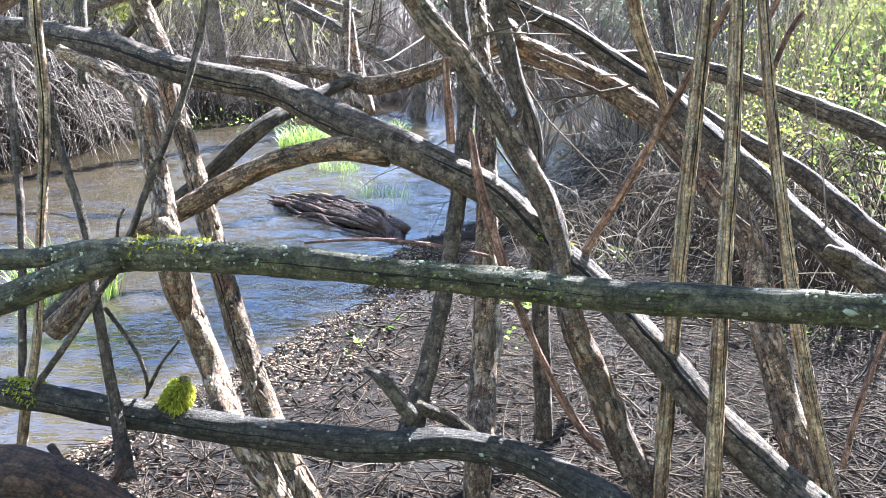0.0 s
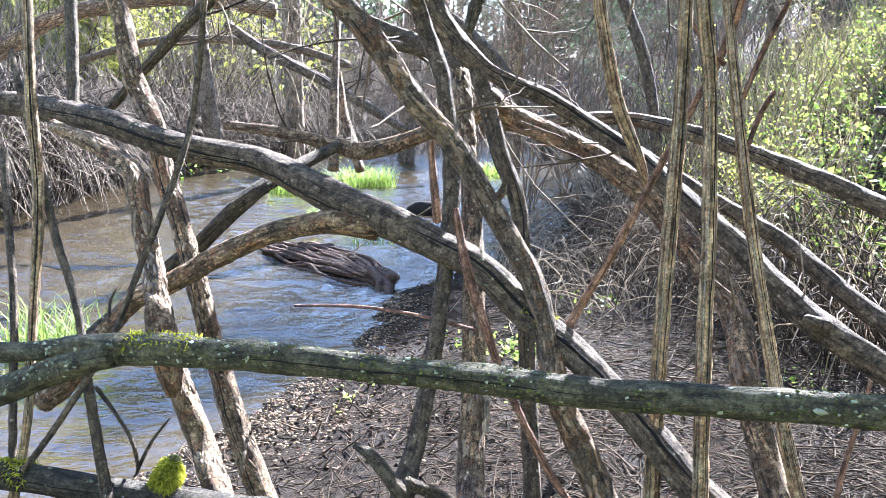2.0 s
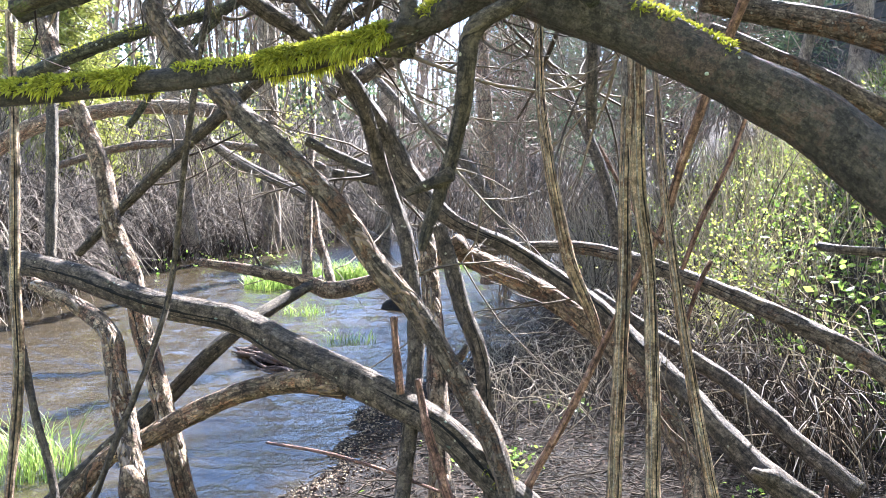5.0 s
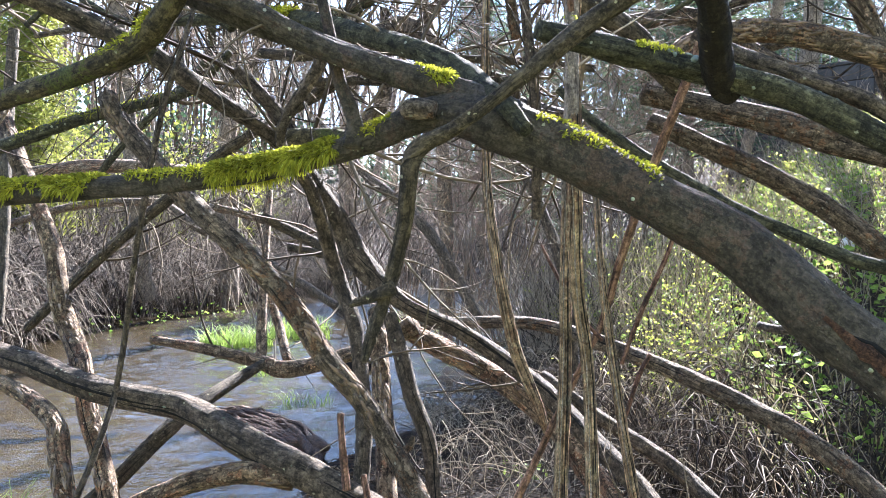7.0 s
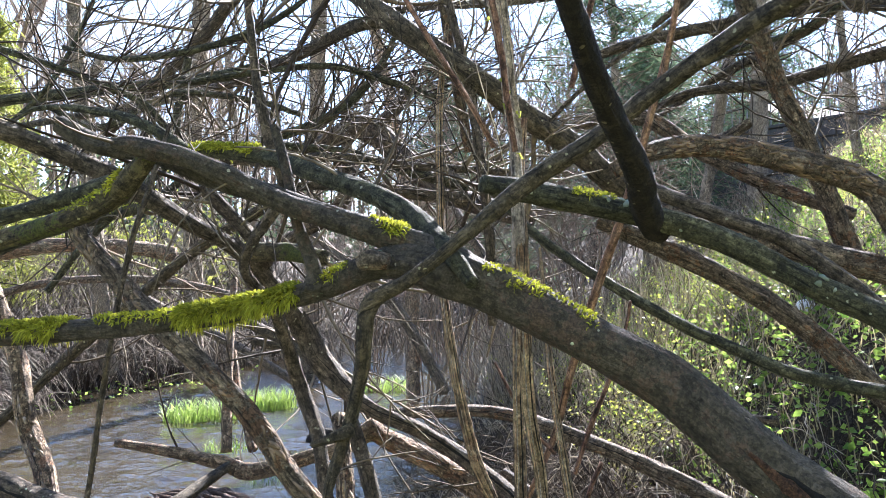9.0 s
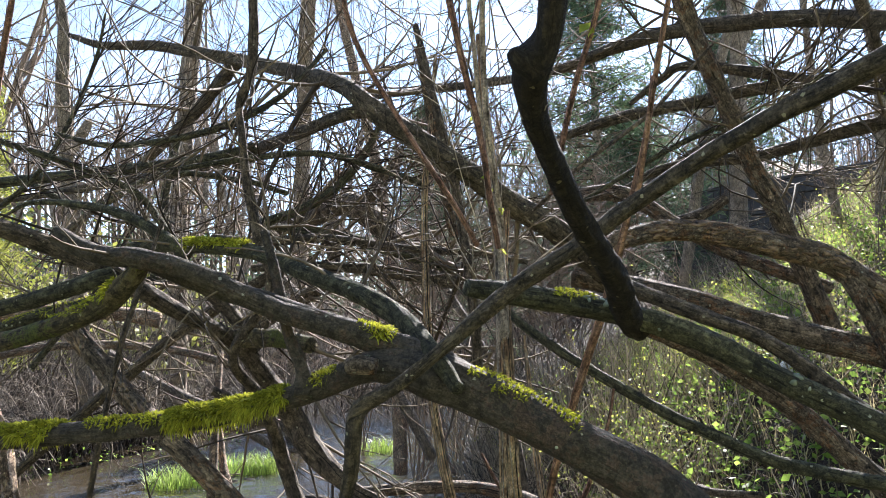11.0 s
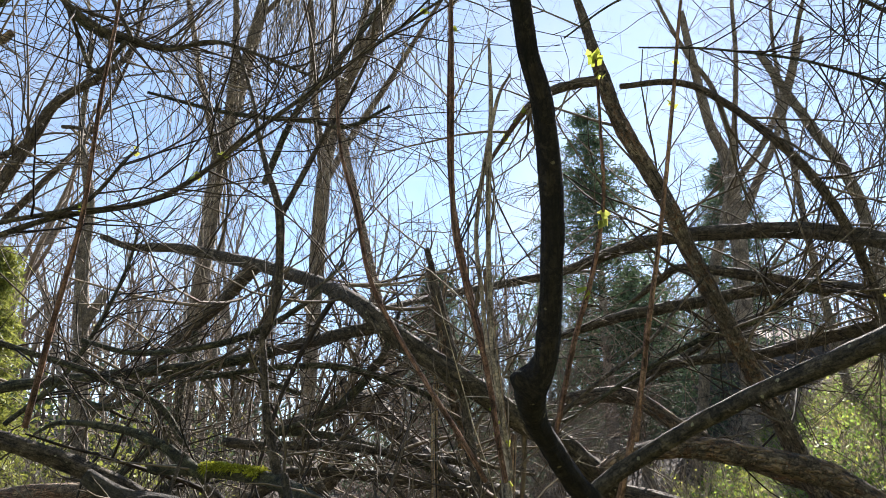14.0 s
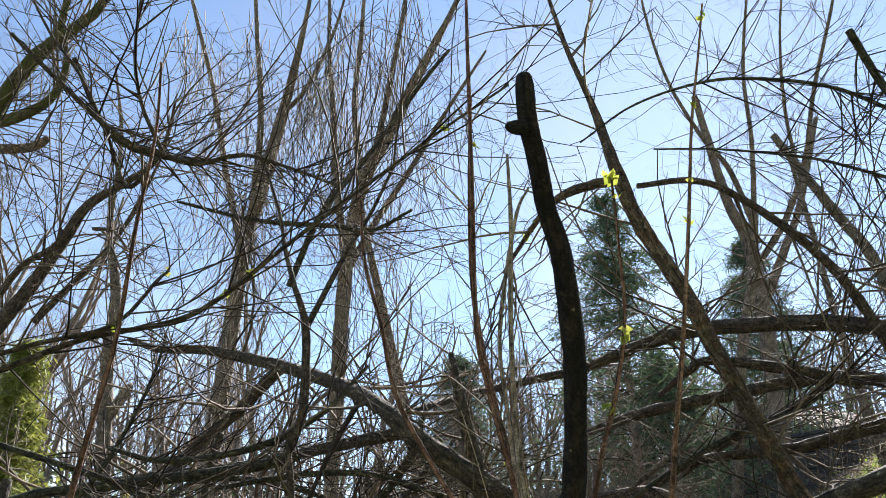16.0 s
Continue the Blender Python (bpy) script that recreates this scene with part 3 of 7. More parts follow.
limb(thing, "knot", PALEBARK, [
    (-0.588, 1.672, 1.075, 0.0168), (-0.597, 1.670, 1.131, 0.0296), (-0.610, 1.679, 1.201, 0.0348), (-0.630, 1.706, 1.252,
    0.0286), (-0.644, 1.721, 1.287, 0.0157),
])
thing = limb_thing("brown_leaning_trunk", "brown peeling trunk leaning beside the pale one", "trunk")
limb(thing, "trunk", PALEBARK, [
    (-0.116, 1.769, -0.024, 0.0449), (-0.380, 2.006, 0.435, 0.0412), (-0.444, 2.061, 0.524, 0.0402), (-0.569, 2.154, 0.786,
    0.0391), (-0.656, 2.240, 1.014, 0.0346), (-0.726, 2.320, 1.207, 0.0351), (-0.791, 2.413, 1.354, 0.0343), (-0.860, 2.505,
    1.483, 0.0351), (-0.913, 2.583, 1.635, 0.0357), (-0.978, 2.652, 1.740, 0.0381), (-1.009, 2.667, 1.810, 0.0362), (-1.060,
    2.740, 1.991, 0.0341), (-1.160, 2.833, 2.172, 0.0339), (-1.246, 2.924, 2.301, 0.0347), (-1.340, 3.019, 2.457, 0.0335),
    (-1.505, 3.186, 2.742, 0.0305),
])
thing = limb_thing("arching_branch", "grey-brown cracked arching branch forking over the water", "branch")
limb(thing, "limb", GREYBARK, [
    (-1.834, 2.763, 1.727, 0.0416), (-1.402, 2.552, 1.710, 0.0437), (-1.171, 2.464, 1.685, 0.0457), (-0.977, 2.354, 1.657,
    0.0455), (-0.732, 2.236, 1.596, 0.0435), (-0.485, 2.165, 1.558, 0.0469), (-0.288, 2.035, 1.486, 0.0531), (-0.139, 1.951,
    1.437, 0.0540), (0.000, 1.876, 1.384, 0.0470), (0.105, 1.804, 1.340, 0.0430), (0.206, 1.742, 1.250, 0.0420), (0.302, 1.685,
    1.183, 0.0411), (0.380, 1.616, 1.112, 0.0412), (0.452, 1.549, 1.043, 0.0423), (0.512, 1.491, 0.975, 0.0436), (0.583, 1.416,
    0.915, 0.0442), (0.651, 1.352, 0.864, 0.0439), (0.760, 1.254, 0.797, 0.0457),
])
limb(thing, "fork", PALEBARK, [
    (-0.153, 1.947, 1.420, 0.0416), (-0.252, 1.969, 1.427, 0.0378), (-0.341, 1.999, 1.413, 0.0327), (-0.461, 2.025, 1.376,
    0.0325), (-0.585, 2.046, 1.314, 0.0345), (-0.702, 2.081, 1.246, 0.0346), (-0.840, 2.116, 1.171, 0.0308), (-0.958, 2.118,
    1.037, 0.0328), (-1.049, 2.128, 0.933, 0.0436), (-1.120, 2.150, 0.873, 0.0402),
])
limb(thing, "stub", GREYBARK, [
    (-0.138, 1.939, 1.432, 0.0276), (-0.096, 1.902, 1.447, 0.0176),
])
thing = limb_thing("upright_post_trunk", "flaky grey upright trunk rising from the gravel", "trunk")
limb(thing, "trunk", PALEBARK, [
    (0.060, 1.359, 0.493, 0.0351), (0.068, 1.546, 0.723, 0.0355), (0.086, 1.793, 0.853, 0.0398), (0.094, 1.903, 1.019, 0.0369),
    (0.097, 2.017, 1.197, 0.0353), (0.094, 2.175, 1.431, 0.0354), (0.078, 2.330, 1.656, 0.0338), (0.064, 2.430, 1.817, 0.0314),
])
limb(thing, "bark_strip", DEADWOOD, [
    (0.119, 1.793, 0.941, 0.0068), (0.124, 1.815, 0.991, 0.0082), (0.118, 1.852, 1.065, 0.0055),
])
thing = limb_thing("peeling_trunk", "reddish-brown trunk with peeled pink bark leaning over", "trunk")
limb(thing, "trunk", REDBARK, [
    (0.567, 1.331, 0.464, 0.0448), (0.437, 1.529, 0.735, 0.0436), (0.376, 1.569, 0.852, 0.0415), (0.313, 1.604, 0.993, 0.0391),
    (0.263, 1.643, 1.107, 0.0369), (0.237, 1.709, 1.255, 0.0325), (0.209, 1.751, 1.342, 0.0342), (0.152, 1.795, 1.437, 0.0333),
    (0.099, 1.827, 1.529, 0.0335), (0.033, 1.862, 1.628, 0.0350), (-0.040, 1.882, 1.708, 0.0363), (-0.094, 1.908, 1.777, 0.0378),
    (-0.168, 1.948, 1.881, 0.0382), (-0.292, 2.001, 2.005, 0.0374), (-0.472, 2.079, 2.165, 0.0370), (-0.591, 2.132, 2.292,
    0.0361), (-0.683, 2.182, 2.392, 0.0367), (-0.714, 2.207, 2.451, 0.0322),
])
limb(thing, "snag", REDBARK, [
    (0.138, 1.892, 1.497, 0.0147), (0.154, 1.892, 1.520, 0.0120), (0.158, 1.891, 1.537, 0.0080),
])
thing = limb_thing("grey_prop", "short smooth grey branch wedged among trunks", "branch")
limb(thing, "limb", GREYBARK, [
    (0.102, 2.254, 1.820, 0.0247), (0.139, 2.218, 1.700, 0.0294), (0.169, 2.173, 1.590, 0.0298), (0.215, 2.130, 1.467, 0.0271),
    (0.228, 2.090, 1.346, 0.0236), (0.239, 2.008, 1.098, 0.0262), (0.250, 1.857, 0.710, 0.0294),
])
thing = limb_thing("long_dark_trunk", "long dark sloping trunk crossing the thicket", "trunk")
limb(thing, "trunk", GREYBARK, [
    (1.282, 1.516, 1.013, 0.0406), (1.133, 1.668, 1.079, 0.0426), (1.015, 1.776, 1.149, 0.0421), (0.925, 1.847, 1.209, 0.0433),
    (0.856, 1.930, 1.283, 0.0391), (0.791, 2.043, 1.369, 0.0380), (0.711, 2.182, 1.451, 0.0370), (0.616, 2.321, 1.554, 0.0357),
    (0.491, 2.455, 1.649, 0.0339), (0.342, 2.518, 1.743, 0.0328), (0.170, 2.566, 1.820, 0.0314), (0.020, 2.639, 1.952, 0.0529),
    (-0.060, 2.647, 2.088, 0.0489), (-0.152, 2.557, 2.235, 0.0396), (-0.229, 2.482, 2.336, 0.0347),
    (-0.311, 2.354, 2.399, 0.0312), (-0.400, 2.270, 2.447, 0.0330), (-0.495, 2.200, 2.510, 0.0340),
    (-0.589, 2.150, 2.570, 0.0350), (-0.678, 2.130, 2.609, 0.0340), (-0.762, 2.100, 2.646, 0.0330),
    (-0.865, 2.050, 2.682, 0.0310), (-1.004, 2.000, 2.728, 0.0280),
])
limb(thing, "knot", GREYBARK, [
    (0.925, 1.794, 1.217, 0.0263), (0.886, 1.776, 1.230, 0.0195), (0.865, 1.779, 1.240, 0.0143),
])
thing = limb_thing("pale_sloping_trunk", "pale rough trunk sloping down to the litter", "trunk")
limb(thing, "trunk", PALEBARK, [
    (0.828, 1.427, 0.441, 0.0476), (0.803, 1.626, 0.764, 0.0446), (0.787, 1.714, 0.875, 0.0421), (0.773, 1.854, 1.035, 0.0416),
    (0.801, 2.004, 1.148, 0.0441), (0.776, 2.130, 1.251, 0.0462), (0.719, 2.276, 1.346, 0.0471), (0.647, 2.405, 1.454, 0.0491),
    (0.557, 2.484, 1.528, 0.0469), (0.447, 2.572, 1.595, 0.0446), (0.294, 2.660, 1.662, 0.0440), (0.197, 2.733, 1.711, 0.0413),
])
limb(thing, "crook", PALEBARK, [
    (0.198, 2.642, 1.747, 0.0434), (0.082, 2.726, 1.661, 0.0365), (-0.040, 2.781, 1.619, 0.0330), (-0.146, 2.837, 1.580, 0.0357),
    (-0.282, 2.908, 1.548, 0.0407), (-0.394, 2.983, 1.570, 0.0329), (-0.627, 3.069, 1.610, 0.0246), (-0.837, 3.183, 1.628,
    0.0208),
])
thing = limb_thing("slanting_driftwood_pole", "bare grey pole slanting out of the stream", "branch")
limb(thing, "limb", DARKBARK, [
    (-1.191, 2.214, 0.856, 0.0319), (-0.961, 2.338, 1.085, 0.0332), (-0.754, 2.458, 1.271, 0.0328), (-0.604, 2.574, 1.423,
    0.0321), (-0.466, 2.784, 1.512, 0.0284), (-0.325, 2.990, 1.579, 0.0195),
])
thing = limb_thing("broken_sapling", "thin broken pale sapling by the stream", "sapling")
limb(thing, "stem", PALEBARK, [
    (-0.571, 4.479, 1.346, 0.0386), (-0.583, 4.617, 1.628, 0.0329), (-0.586, 4.755, 1.923, 0.0269), (-0.593, 5.010, 2.342,
    0.0245),
])
limb(thing, "stem", PALEBARK, [
    (-0.423, 4.476, 1.346, 0.0322), (-0.475, 4.597, 1.498, 0.0329), (-0.535, 4.718, 1.657, 0.0302), (-0.581, 4.852, 1.891,
    0.0240),
])
thing = limb_thing("long_brown_branch", "long smooth brown branch reaching over the bank", "branch")
limb(thing, "limb", REDBARK, [
    (0.213, 3.818, 1.612, 0.0336), (0.576, 3.597, 1.657, 0.0346), (0.798, 3.383, 1.670, 0.0353), (0.994, 3.169, 1.626, 0.0381),
    (1.273, 2.946, 1.522, 0.0403), (1.511, 2.726, 1.408, 0.0441), (1.677, 2.561, 1.297, 0.0459), (1.818, 2.396, 1.151, 0.0472),
    (1.967, 2.177, 0.937, 0.0490),
])
thing = limb_thing("lower_sloping_pole", "straight grey pole lying beneath the sloping trunks", "branch")
limb(thing, "limb", GREYBARK, [
    (0.637, 2.537, 1.584, 0.0231), (0.787, 2.373, 1.478, 0.0255), (0.984, 2.205, 1.351, 0.0309), (1.087, 2.044, 1.243, 0.0338),
    (1.200, 1.882, 1.141, 0.0346),
])
thing = limb_thing("mossy_big_trunk", "thick dark trunk with bright moss cushions lying across", "trunk")
limb(thing, "trunk", SMOOTH, [
    (1.117, 0.809, 1.646, 0.0731), (0.962, 0.924, 1.766, 0.0714), (0.853, 1.006, 1.859, 0.0667), (0.770, 1.054, 1.930, 0.0642),
    (0.650, 1.107, 2.046, 0.0576), (0.515, 1.140, 2.125, 0.0537), (0.379, 1.183, 2.199, 0.0549), (0.284, 1.212, 2.244, 0.0557),
    (0.226, 1.228, 2.265, 0.0490), (0.167, 1.243, 2.272, 0.0403), (0.118, 1.268, 2.264, 0.0327), (0.036, 1.315, 2.229, 0.0283),
    (-0.070, 1.354, 2.199, 0.0257), (-0.203, 1.396, 2.172, 0.0251), (-0.409, 1.455, 2.151, 0.0269), (-0.592, 1.511, 2.140,
    0.0275), (-0.852, 1.595, 2.125, 0.0286), (-1.074, 1.665, 2.123, 0.0282),
])
limb(thing, "fork", SMOOTH, [
    (0.393, 1.202, 2.189, 0.0199), (0.315, 1.220, 2.254, 0.0330), (0.247, 1.236, 2.290, 0.0333), (0.177, 1.253, 2.318, 0.0315),
    (0.035, 1.287, 2.368, 0.0288), (-0.089, 1.308, 2.414, 0.0269), (-0.203, 1.319, 2.454, 0.0249), (-0.296, 1.328, 2.491, 0.0228),
    (-0.405, 1.338, 2.512, 0.0228), (-0.482, 1.346, 2.553, 0.0207),
])
limb(thing, "burl", REDBARK, [
    (0.153, 1.204, 2.272, 0.0196), (0.120, 1.218, 2.277, 0.0227), (0.101, 1.229, 2.270, 0.0179),
])
limb(thing, "stub", SMOOTH, [
    (0.011, 1.307, 2.217, 0.0261), (0.013, 1.312, 2.265, 0.0188), (-0.017, 1.321, 2.344, 0.0147), (-0.039, 1.324, 2.449, 0.0126),
    (-0.066, 1.328, 2.554, 0.0105),
])
thing = limb_thing("rear_mossy_branch", "dark mossy branch running behind the big trunk", "branch")
limb(thing, "limb", GREENBARK, [
    (0.296, 1.108, 2.228, 0.0157), (0.271, 1.184, 2.281, 0.0254), (0.216, 1.350, 2.371, 0.0306), (0.123, 1.455, 2.437, 0.0298),
    (0.019, 1.565, 2.490, 0.0287), (-0.114, 1.727, 2.561, 0.0279), (-0.274, 1.850, 2.592, 0.0246), (-0.479, 1.982, 2.611, 0.0177),
])
limb(thing, "limb_tip", GREENBARK, [
    (-0.300, 1.860, 2.572, 0.0235), (-0.375, 1.890, 2.627, 0.0225), (-0.452, 1.930, 2.677, 0.0200),
    (-0.546, 1.980, 2.716, 0.0165), (-0.684, 2.040, 2.746, 0.0130), (-0.788, 2.090, 2.753, 0.0095),
    (-0.854, 2.120, 2.726, 0.0050),
])
thing = limb_thing("dark_hanging_branch", "dark twisted branch hanging across the trunks", "branch")
limb(thing, "limb", DARKBARK, [
    (0.941, 0.355, 2.753, 0.0239), (0.866, 0.453, 2.711, 0.0227), (0.824, 0.544, 2.686, 0.0220), (0.782, 0.637, 2.664, 0.0211),
    (0.711, 0.762, 2.629, 0.0192), (0.639, 0.870, 2.583, 0.0185), (0.571, 0.969, 2.532, 0.0195), (0.507, 1.045, 2.478, 0.0202),
    (0.410, 1.107, 2.415, 0.0217), (0.243, 1.136, 2.280, 0.0159), (0.178, 1.143, 2.232, 0.0169), (0.119, 1.166, 2.196, 0.0210),
    (0.107, 1.172, 2.141, 0.0201), (0.102, 1.201, 2.074, 0.0185), (0.079, 1.234, 1.971, 0.0160), (0.045, 1.222, 1.873, 0.0138),
    (0.035, 1.210, 1.835, 0.0088),
])
limb(thing, "stub", DARKBARK, [
    (0.083, 1.207, 1.963, 0.0167), (0.049, 1.230, 1.946, 0.0129), (0.009, 1.253, 1.930, 0.0071),
])
thing = limb_thing("dark_upright_snag", "nearly black upright broken snag with knots", "snag")
limb(thing, "snag", BLACKBARK, [
    (0.735, 1.300, 2.325, 0.0200), (0.703, 1.285, 2.353, 0.0300), (0.640, 1.170, 2.392, 0.0275), (0.581, 1.050, 2.427, 0.0245),
    (0.435, 0.803, 2.498, 0.0192), (0.332, 0.612, 2.560, 0.0158), (0.300, 0.546, 2.584, 0.0180), (0.284, 0.482, 2.611, 0.0225),
    (0.294, 0.462, 2.630, 0.0172), (0.297, 0.437, 2.661, 0.0152), (0.286, 0.348, 2.779, 0.0140), (0.262, 0.274, 2.890, 0.0129),
    (0.238, 0.237, 2.941, 0.0122), (0.222, 0.200, 2.981, 0.0116), (0.207, 0.168, 3.017, 0.0110), (0.202, 0.150, 3.055, 0.0102),
    (0.201, 0.147, 3.066, 0.0075),
])
limb(thing, "knot", BLACKBARK, [
    (0.290, 0.480, 2.600, 0.0160), (0.268, 0.470, 2.612, 0.0135), (0.258, 0.466, 2.622, 0.0075),
])
limb(thing, "knot", BLACKBARK, [
    (0.202, 0.165, 3.006, 0.0095), (0.187, 0.162, 3.004, 0.0075), (0.180, 0.160, 3.006, 0.0040),
])
thing = limb_thing("lichen_log", "dark green log with lichen clumps and yellow moss", "log")
limb(thing, "limb", GREENBARK, [
    (0.339, 1.230, 2.424, 0.0193), (0.423, 1.259, 2.414, 0.0255), (0.531, 1.290, 2.400, 0.0260), (0.683, 1.286, 2.368, 0.0273),
    (0.811, 1.227, 2.318, 0.0279), (0.955, 1.152, 2.226, 0.0268), (1.145, 1.053, 2.108, 0.0286), (1.285, 0.919, 1.972, 0.0303),
])
thing = limb_thing("thin_grey_pole", "thin smooth grey pole lying over the logs", "branch")
limb(thing, "limb", GREYBARK, [
    (0.682, 1.365, 2.464, 0.0110), (0.731, 1.331, 2.425, 0.0156), (0.855, 1.278, 2.363, 0.0165), (0.972, 1.225, 2.303, 0.0161),
    (1.122, 1.153, 2.165, 0.0166), (1.257, 1.064, 2.010, 0.0178),
])
thing = limb_thing("rough_log", "rough reddish-brown log with peeling bark", "log")
limb(thing, "limb", REDBARK, [
    (0.916, 2.092, 2.590, 0.0312), (1.017, 2.095, 2.646, 0.0371), (1.241, 2.105, 2.675, 0.0435), (1.543, 2.108, 2.623, 0.0518),
    (1.752, 2.117, 2.565, 0.0543), (1.965, 2.092, 2.412, 0.0597), (2.281, 1.946, 2.115, 0.0600),
])
limb(thing, "fork", REDBARK, [
    (1.771, 2.115, 2.559, 0.0388), (1.826, 2.091, 2.452, 0.0383), (1.879, 2.073, 2.320, 0.0416), (1.921, 1.999, 2.140, 0.0400),
])
thing = limb_thing("brown_log", "long brown log sloping under the rough one", "log")
limb(thing, "limb", REDBARK, [
    (1.089, 2.774, 2.502, 0.0403), (1.269, 2.706, 2.407, 0.0463), (1.464, 2.636, 2.303, 0.0477), (1.653, 2.568, 2.182, 0.0470),
    (1.834, 2.502, 2.033, 0.0483), (2.011, 2.391, 1.823, 0.0507), (2.216, 2.177, 1.571, 0.0529),
])
limb(thing, "limb", REDBARK, [
    (0.992, 2.580, 2.567, 0.0434), (1.207, 2.554, 2.524, 0.0499), (1.377, 2.435, 2.463, 0.0525), (1.574, 2.318, 2.375, 0.0548),
    (1.773, 2.196, 2.306, 0.0549), (1.932, 2.081, 2.241, 0.0567), (2.195, 1.858, 2.108, 0.0560),
])
thing = limb_thing("green_pole", "dark greenish straight pole crossing the shrubs", "branch")
limb(thing, "limb", GREENBARK, [
    (0.543, 1.940, 2.453, 0.0129), (0.626, 1.884, 2.360, 0.0157), (0.766, 1.822, 2.252, 0.0169), (0.945, 1.725, 2.129, 0.0185),
    (1.063, 1.653, 2.063, 0.0187), (1.172, 1.581, 2.007, 0.0196), (1.337, 1.460, 1.967, 0.0213), (1.497, 1.340, 1.946, 0.0214),
])
thing = limb_thing("high_arching_bough", "long arching bough with forks and bare twigs", "bough")
limb(thing, "limb", DARKBARK, [
    (-1.283, 4.037, 4.034, 0.0163), (-1.074, 3.915, 3.936, 0.0254), (-0.799, 3.765, 3.886, 0.0309), (-0.397, 3.438, 3.711,
    0.0373), (-0.068, 2.937, 3.475, 0.0377), (0.117, 2.361, 3.227, 0.0356), (0.213, 2.225, 3.102, 0.0417), (0.385, 2.186, 2.971,
    0.0446), (0.539, 2.189, 2.872, 0.0444), (0.683, 2.241, 2.783, 0.0488), (0.830, 2.285, 2.711, 0.0494), (1.051, 2.367, 2.555,
    0.0508),
])
limb(thing, "fork", DARKBARK, [
    (0.220, 2.339, 3.127, 0.0310), (0.120, 2.407, 3.127, 0.0273), (-0.082, 2.951, 3.195, 0.0294), (-0.552, 3.852, 3.278, 0.0301),
    (-1.165, 4.662, 3.365, 0.0315), (-1.820, 5.182, 3.378, 0.0265), (-2.198, 5.450, 3.382, 0.0196),
])
limb(thing, "fork", DARKBARK, [
    (-0.349, 3.532, 3.732, 0.0382), (-0.485, 3.789, 3.680, 0.0400), (-0.632, 4.052, 3.618, 0.0386), (-0.889, 4.358, 3.486,
    0.0370), (-1.164, 4.675, 3.332, 0.0315), (-1.564, 5.038, 3.111, 0.0255),
])
limb(thing, "fork", DARKBARK, [
    (0.241, 2.655, 3.280, 0.0139), (0.561, 3.080, 3.465, 0.0213), (0.907, 3.405, 3.618, 0.0265), (1.253, 3.531, 3.729, 0.0308),
    (1.555, 3.448, 3.831, 0.0400), (1.816, 3.289, 3.866, 0.0451), (2.107, 2.954, 3.789, 0.0476), (2.267, 2.745, 3.715, 0.0479),
    (2.378, 2.460, 3.574, 0.0465), (2.583, 2.188, 3.372, 0.0470),
])
thing = limb_thing("dark_bough", "dark bare bough reaching in from the bank", "bough")
limb(thing, "limb", DARKBARK, [
    (1.319, 3.855, 3.442, 0.0225), (1.600, 3.678, 3.517, 0.0346), (2.020, 3.490, 3.570, 0.0400), (2.272, 3.337, 3.594, 0.0391),
    (2.510, 3.197, 3.589, 0.0412), (2.721, 2.991, 3.490, 0.0420), (2.989, 2.697, 3.320, 0.0466),
])
limb(thing, "fork", DARKBARK, [
    (1.710, 3.914, 3.165, 0.0193), (1.920, 3.733, 3.271, 0.0283), (2.334, 3.559, 3.292, 0.0370), (2.519, 3.306, 3.316, 0.0382),
    (2.725, 3.050, 3.342, 0.0420), (2.989, 2.795, 3.344, 0.0425),
])
limb(thing, "fork", DARKBARK, [
    (1.765, 3.817, 3.653, 0.0164), (1.884, 3.655, 3.744, 0.0258), (1.967, 3.524, 3.772, 0.0283), (2.270, 3.309, 3.664, 0.0361),
    (2.537, 3.107, 3.534, 0.0373),
])
limb(thing, "fork", DARKBARK, [
    (1.844, 3.992, 3.194, 0.0132), (2.118, 3.770, 3.381, 0.0258), (2.268, 3.504, 3.450, 0.0308), (2.423, 3.340, 3.535, 0.0301),
    (2.481, 3.250, 3.604, 0.0297),
])
thing = limb_thing("leaning_alder", "brown leaning tree with an arching upper branch", "tree")
limb(thing, "trunk", REDBARK, [
    (2.193, 2.785, 2.296, 0.0554), (1.932, 2.680, 2.778, 0.0492), (1.813, 2.659, 3.006, 0.0452), (1.673, 2.598, 3.257, 0.0443),
    (1.528, 2.528, 3.507, 0.0432), (1.406, 2.463, 3.736, 0.0421), (1.220, 2.405, 4.049, 0.0402), (1.128, 2.348, 4.276, 0.0343),
    (1.052, 2.336, 4.598, 0.0189), (0.965, 2.335, 4.900, 0.0142), (0.905, 2.335, 5.189, 0.0106),
])
limb(thing, "arch", REDBARK, [
    (1.187, 2.377, 4.184, 0.0208), (1.125, 2.371, 4.219, 0.0270), (0.980, 2.399, 4.199, 0.0250), (0.872, 2.433, 4.152, 0.0208),
    (0.801, 2.522, 4.090, 0.0148), (0.668, 2.669, 3.905, 0.0086),
])
limb(thing, "arch", GREYBARK, [
    (1.223, 2.366, 4.199, 0.0145), (1.486, 2.369, 4.236, 0.0172), (1.708, 2.414, 4.182, 0.0196), (2.014, 2.458, 3.970, 0.0244),
    (2.221, 2.519, 3.751, 0.0267), (2.405, 2.616, 3.448, 0.0271), (2.592, 2.762, 3.023, 0.0288), (2.683, 2.869, 2.459, 0.0294),
])
thing = limb_thing("gnarled_bough", "gnarled grey bough with a swollen lump", "bough")
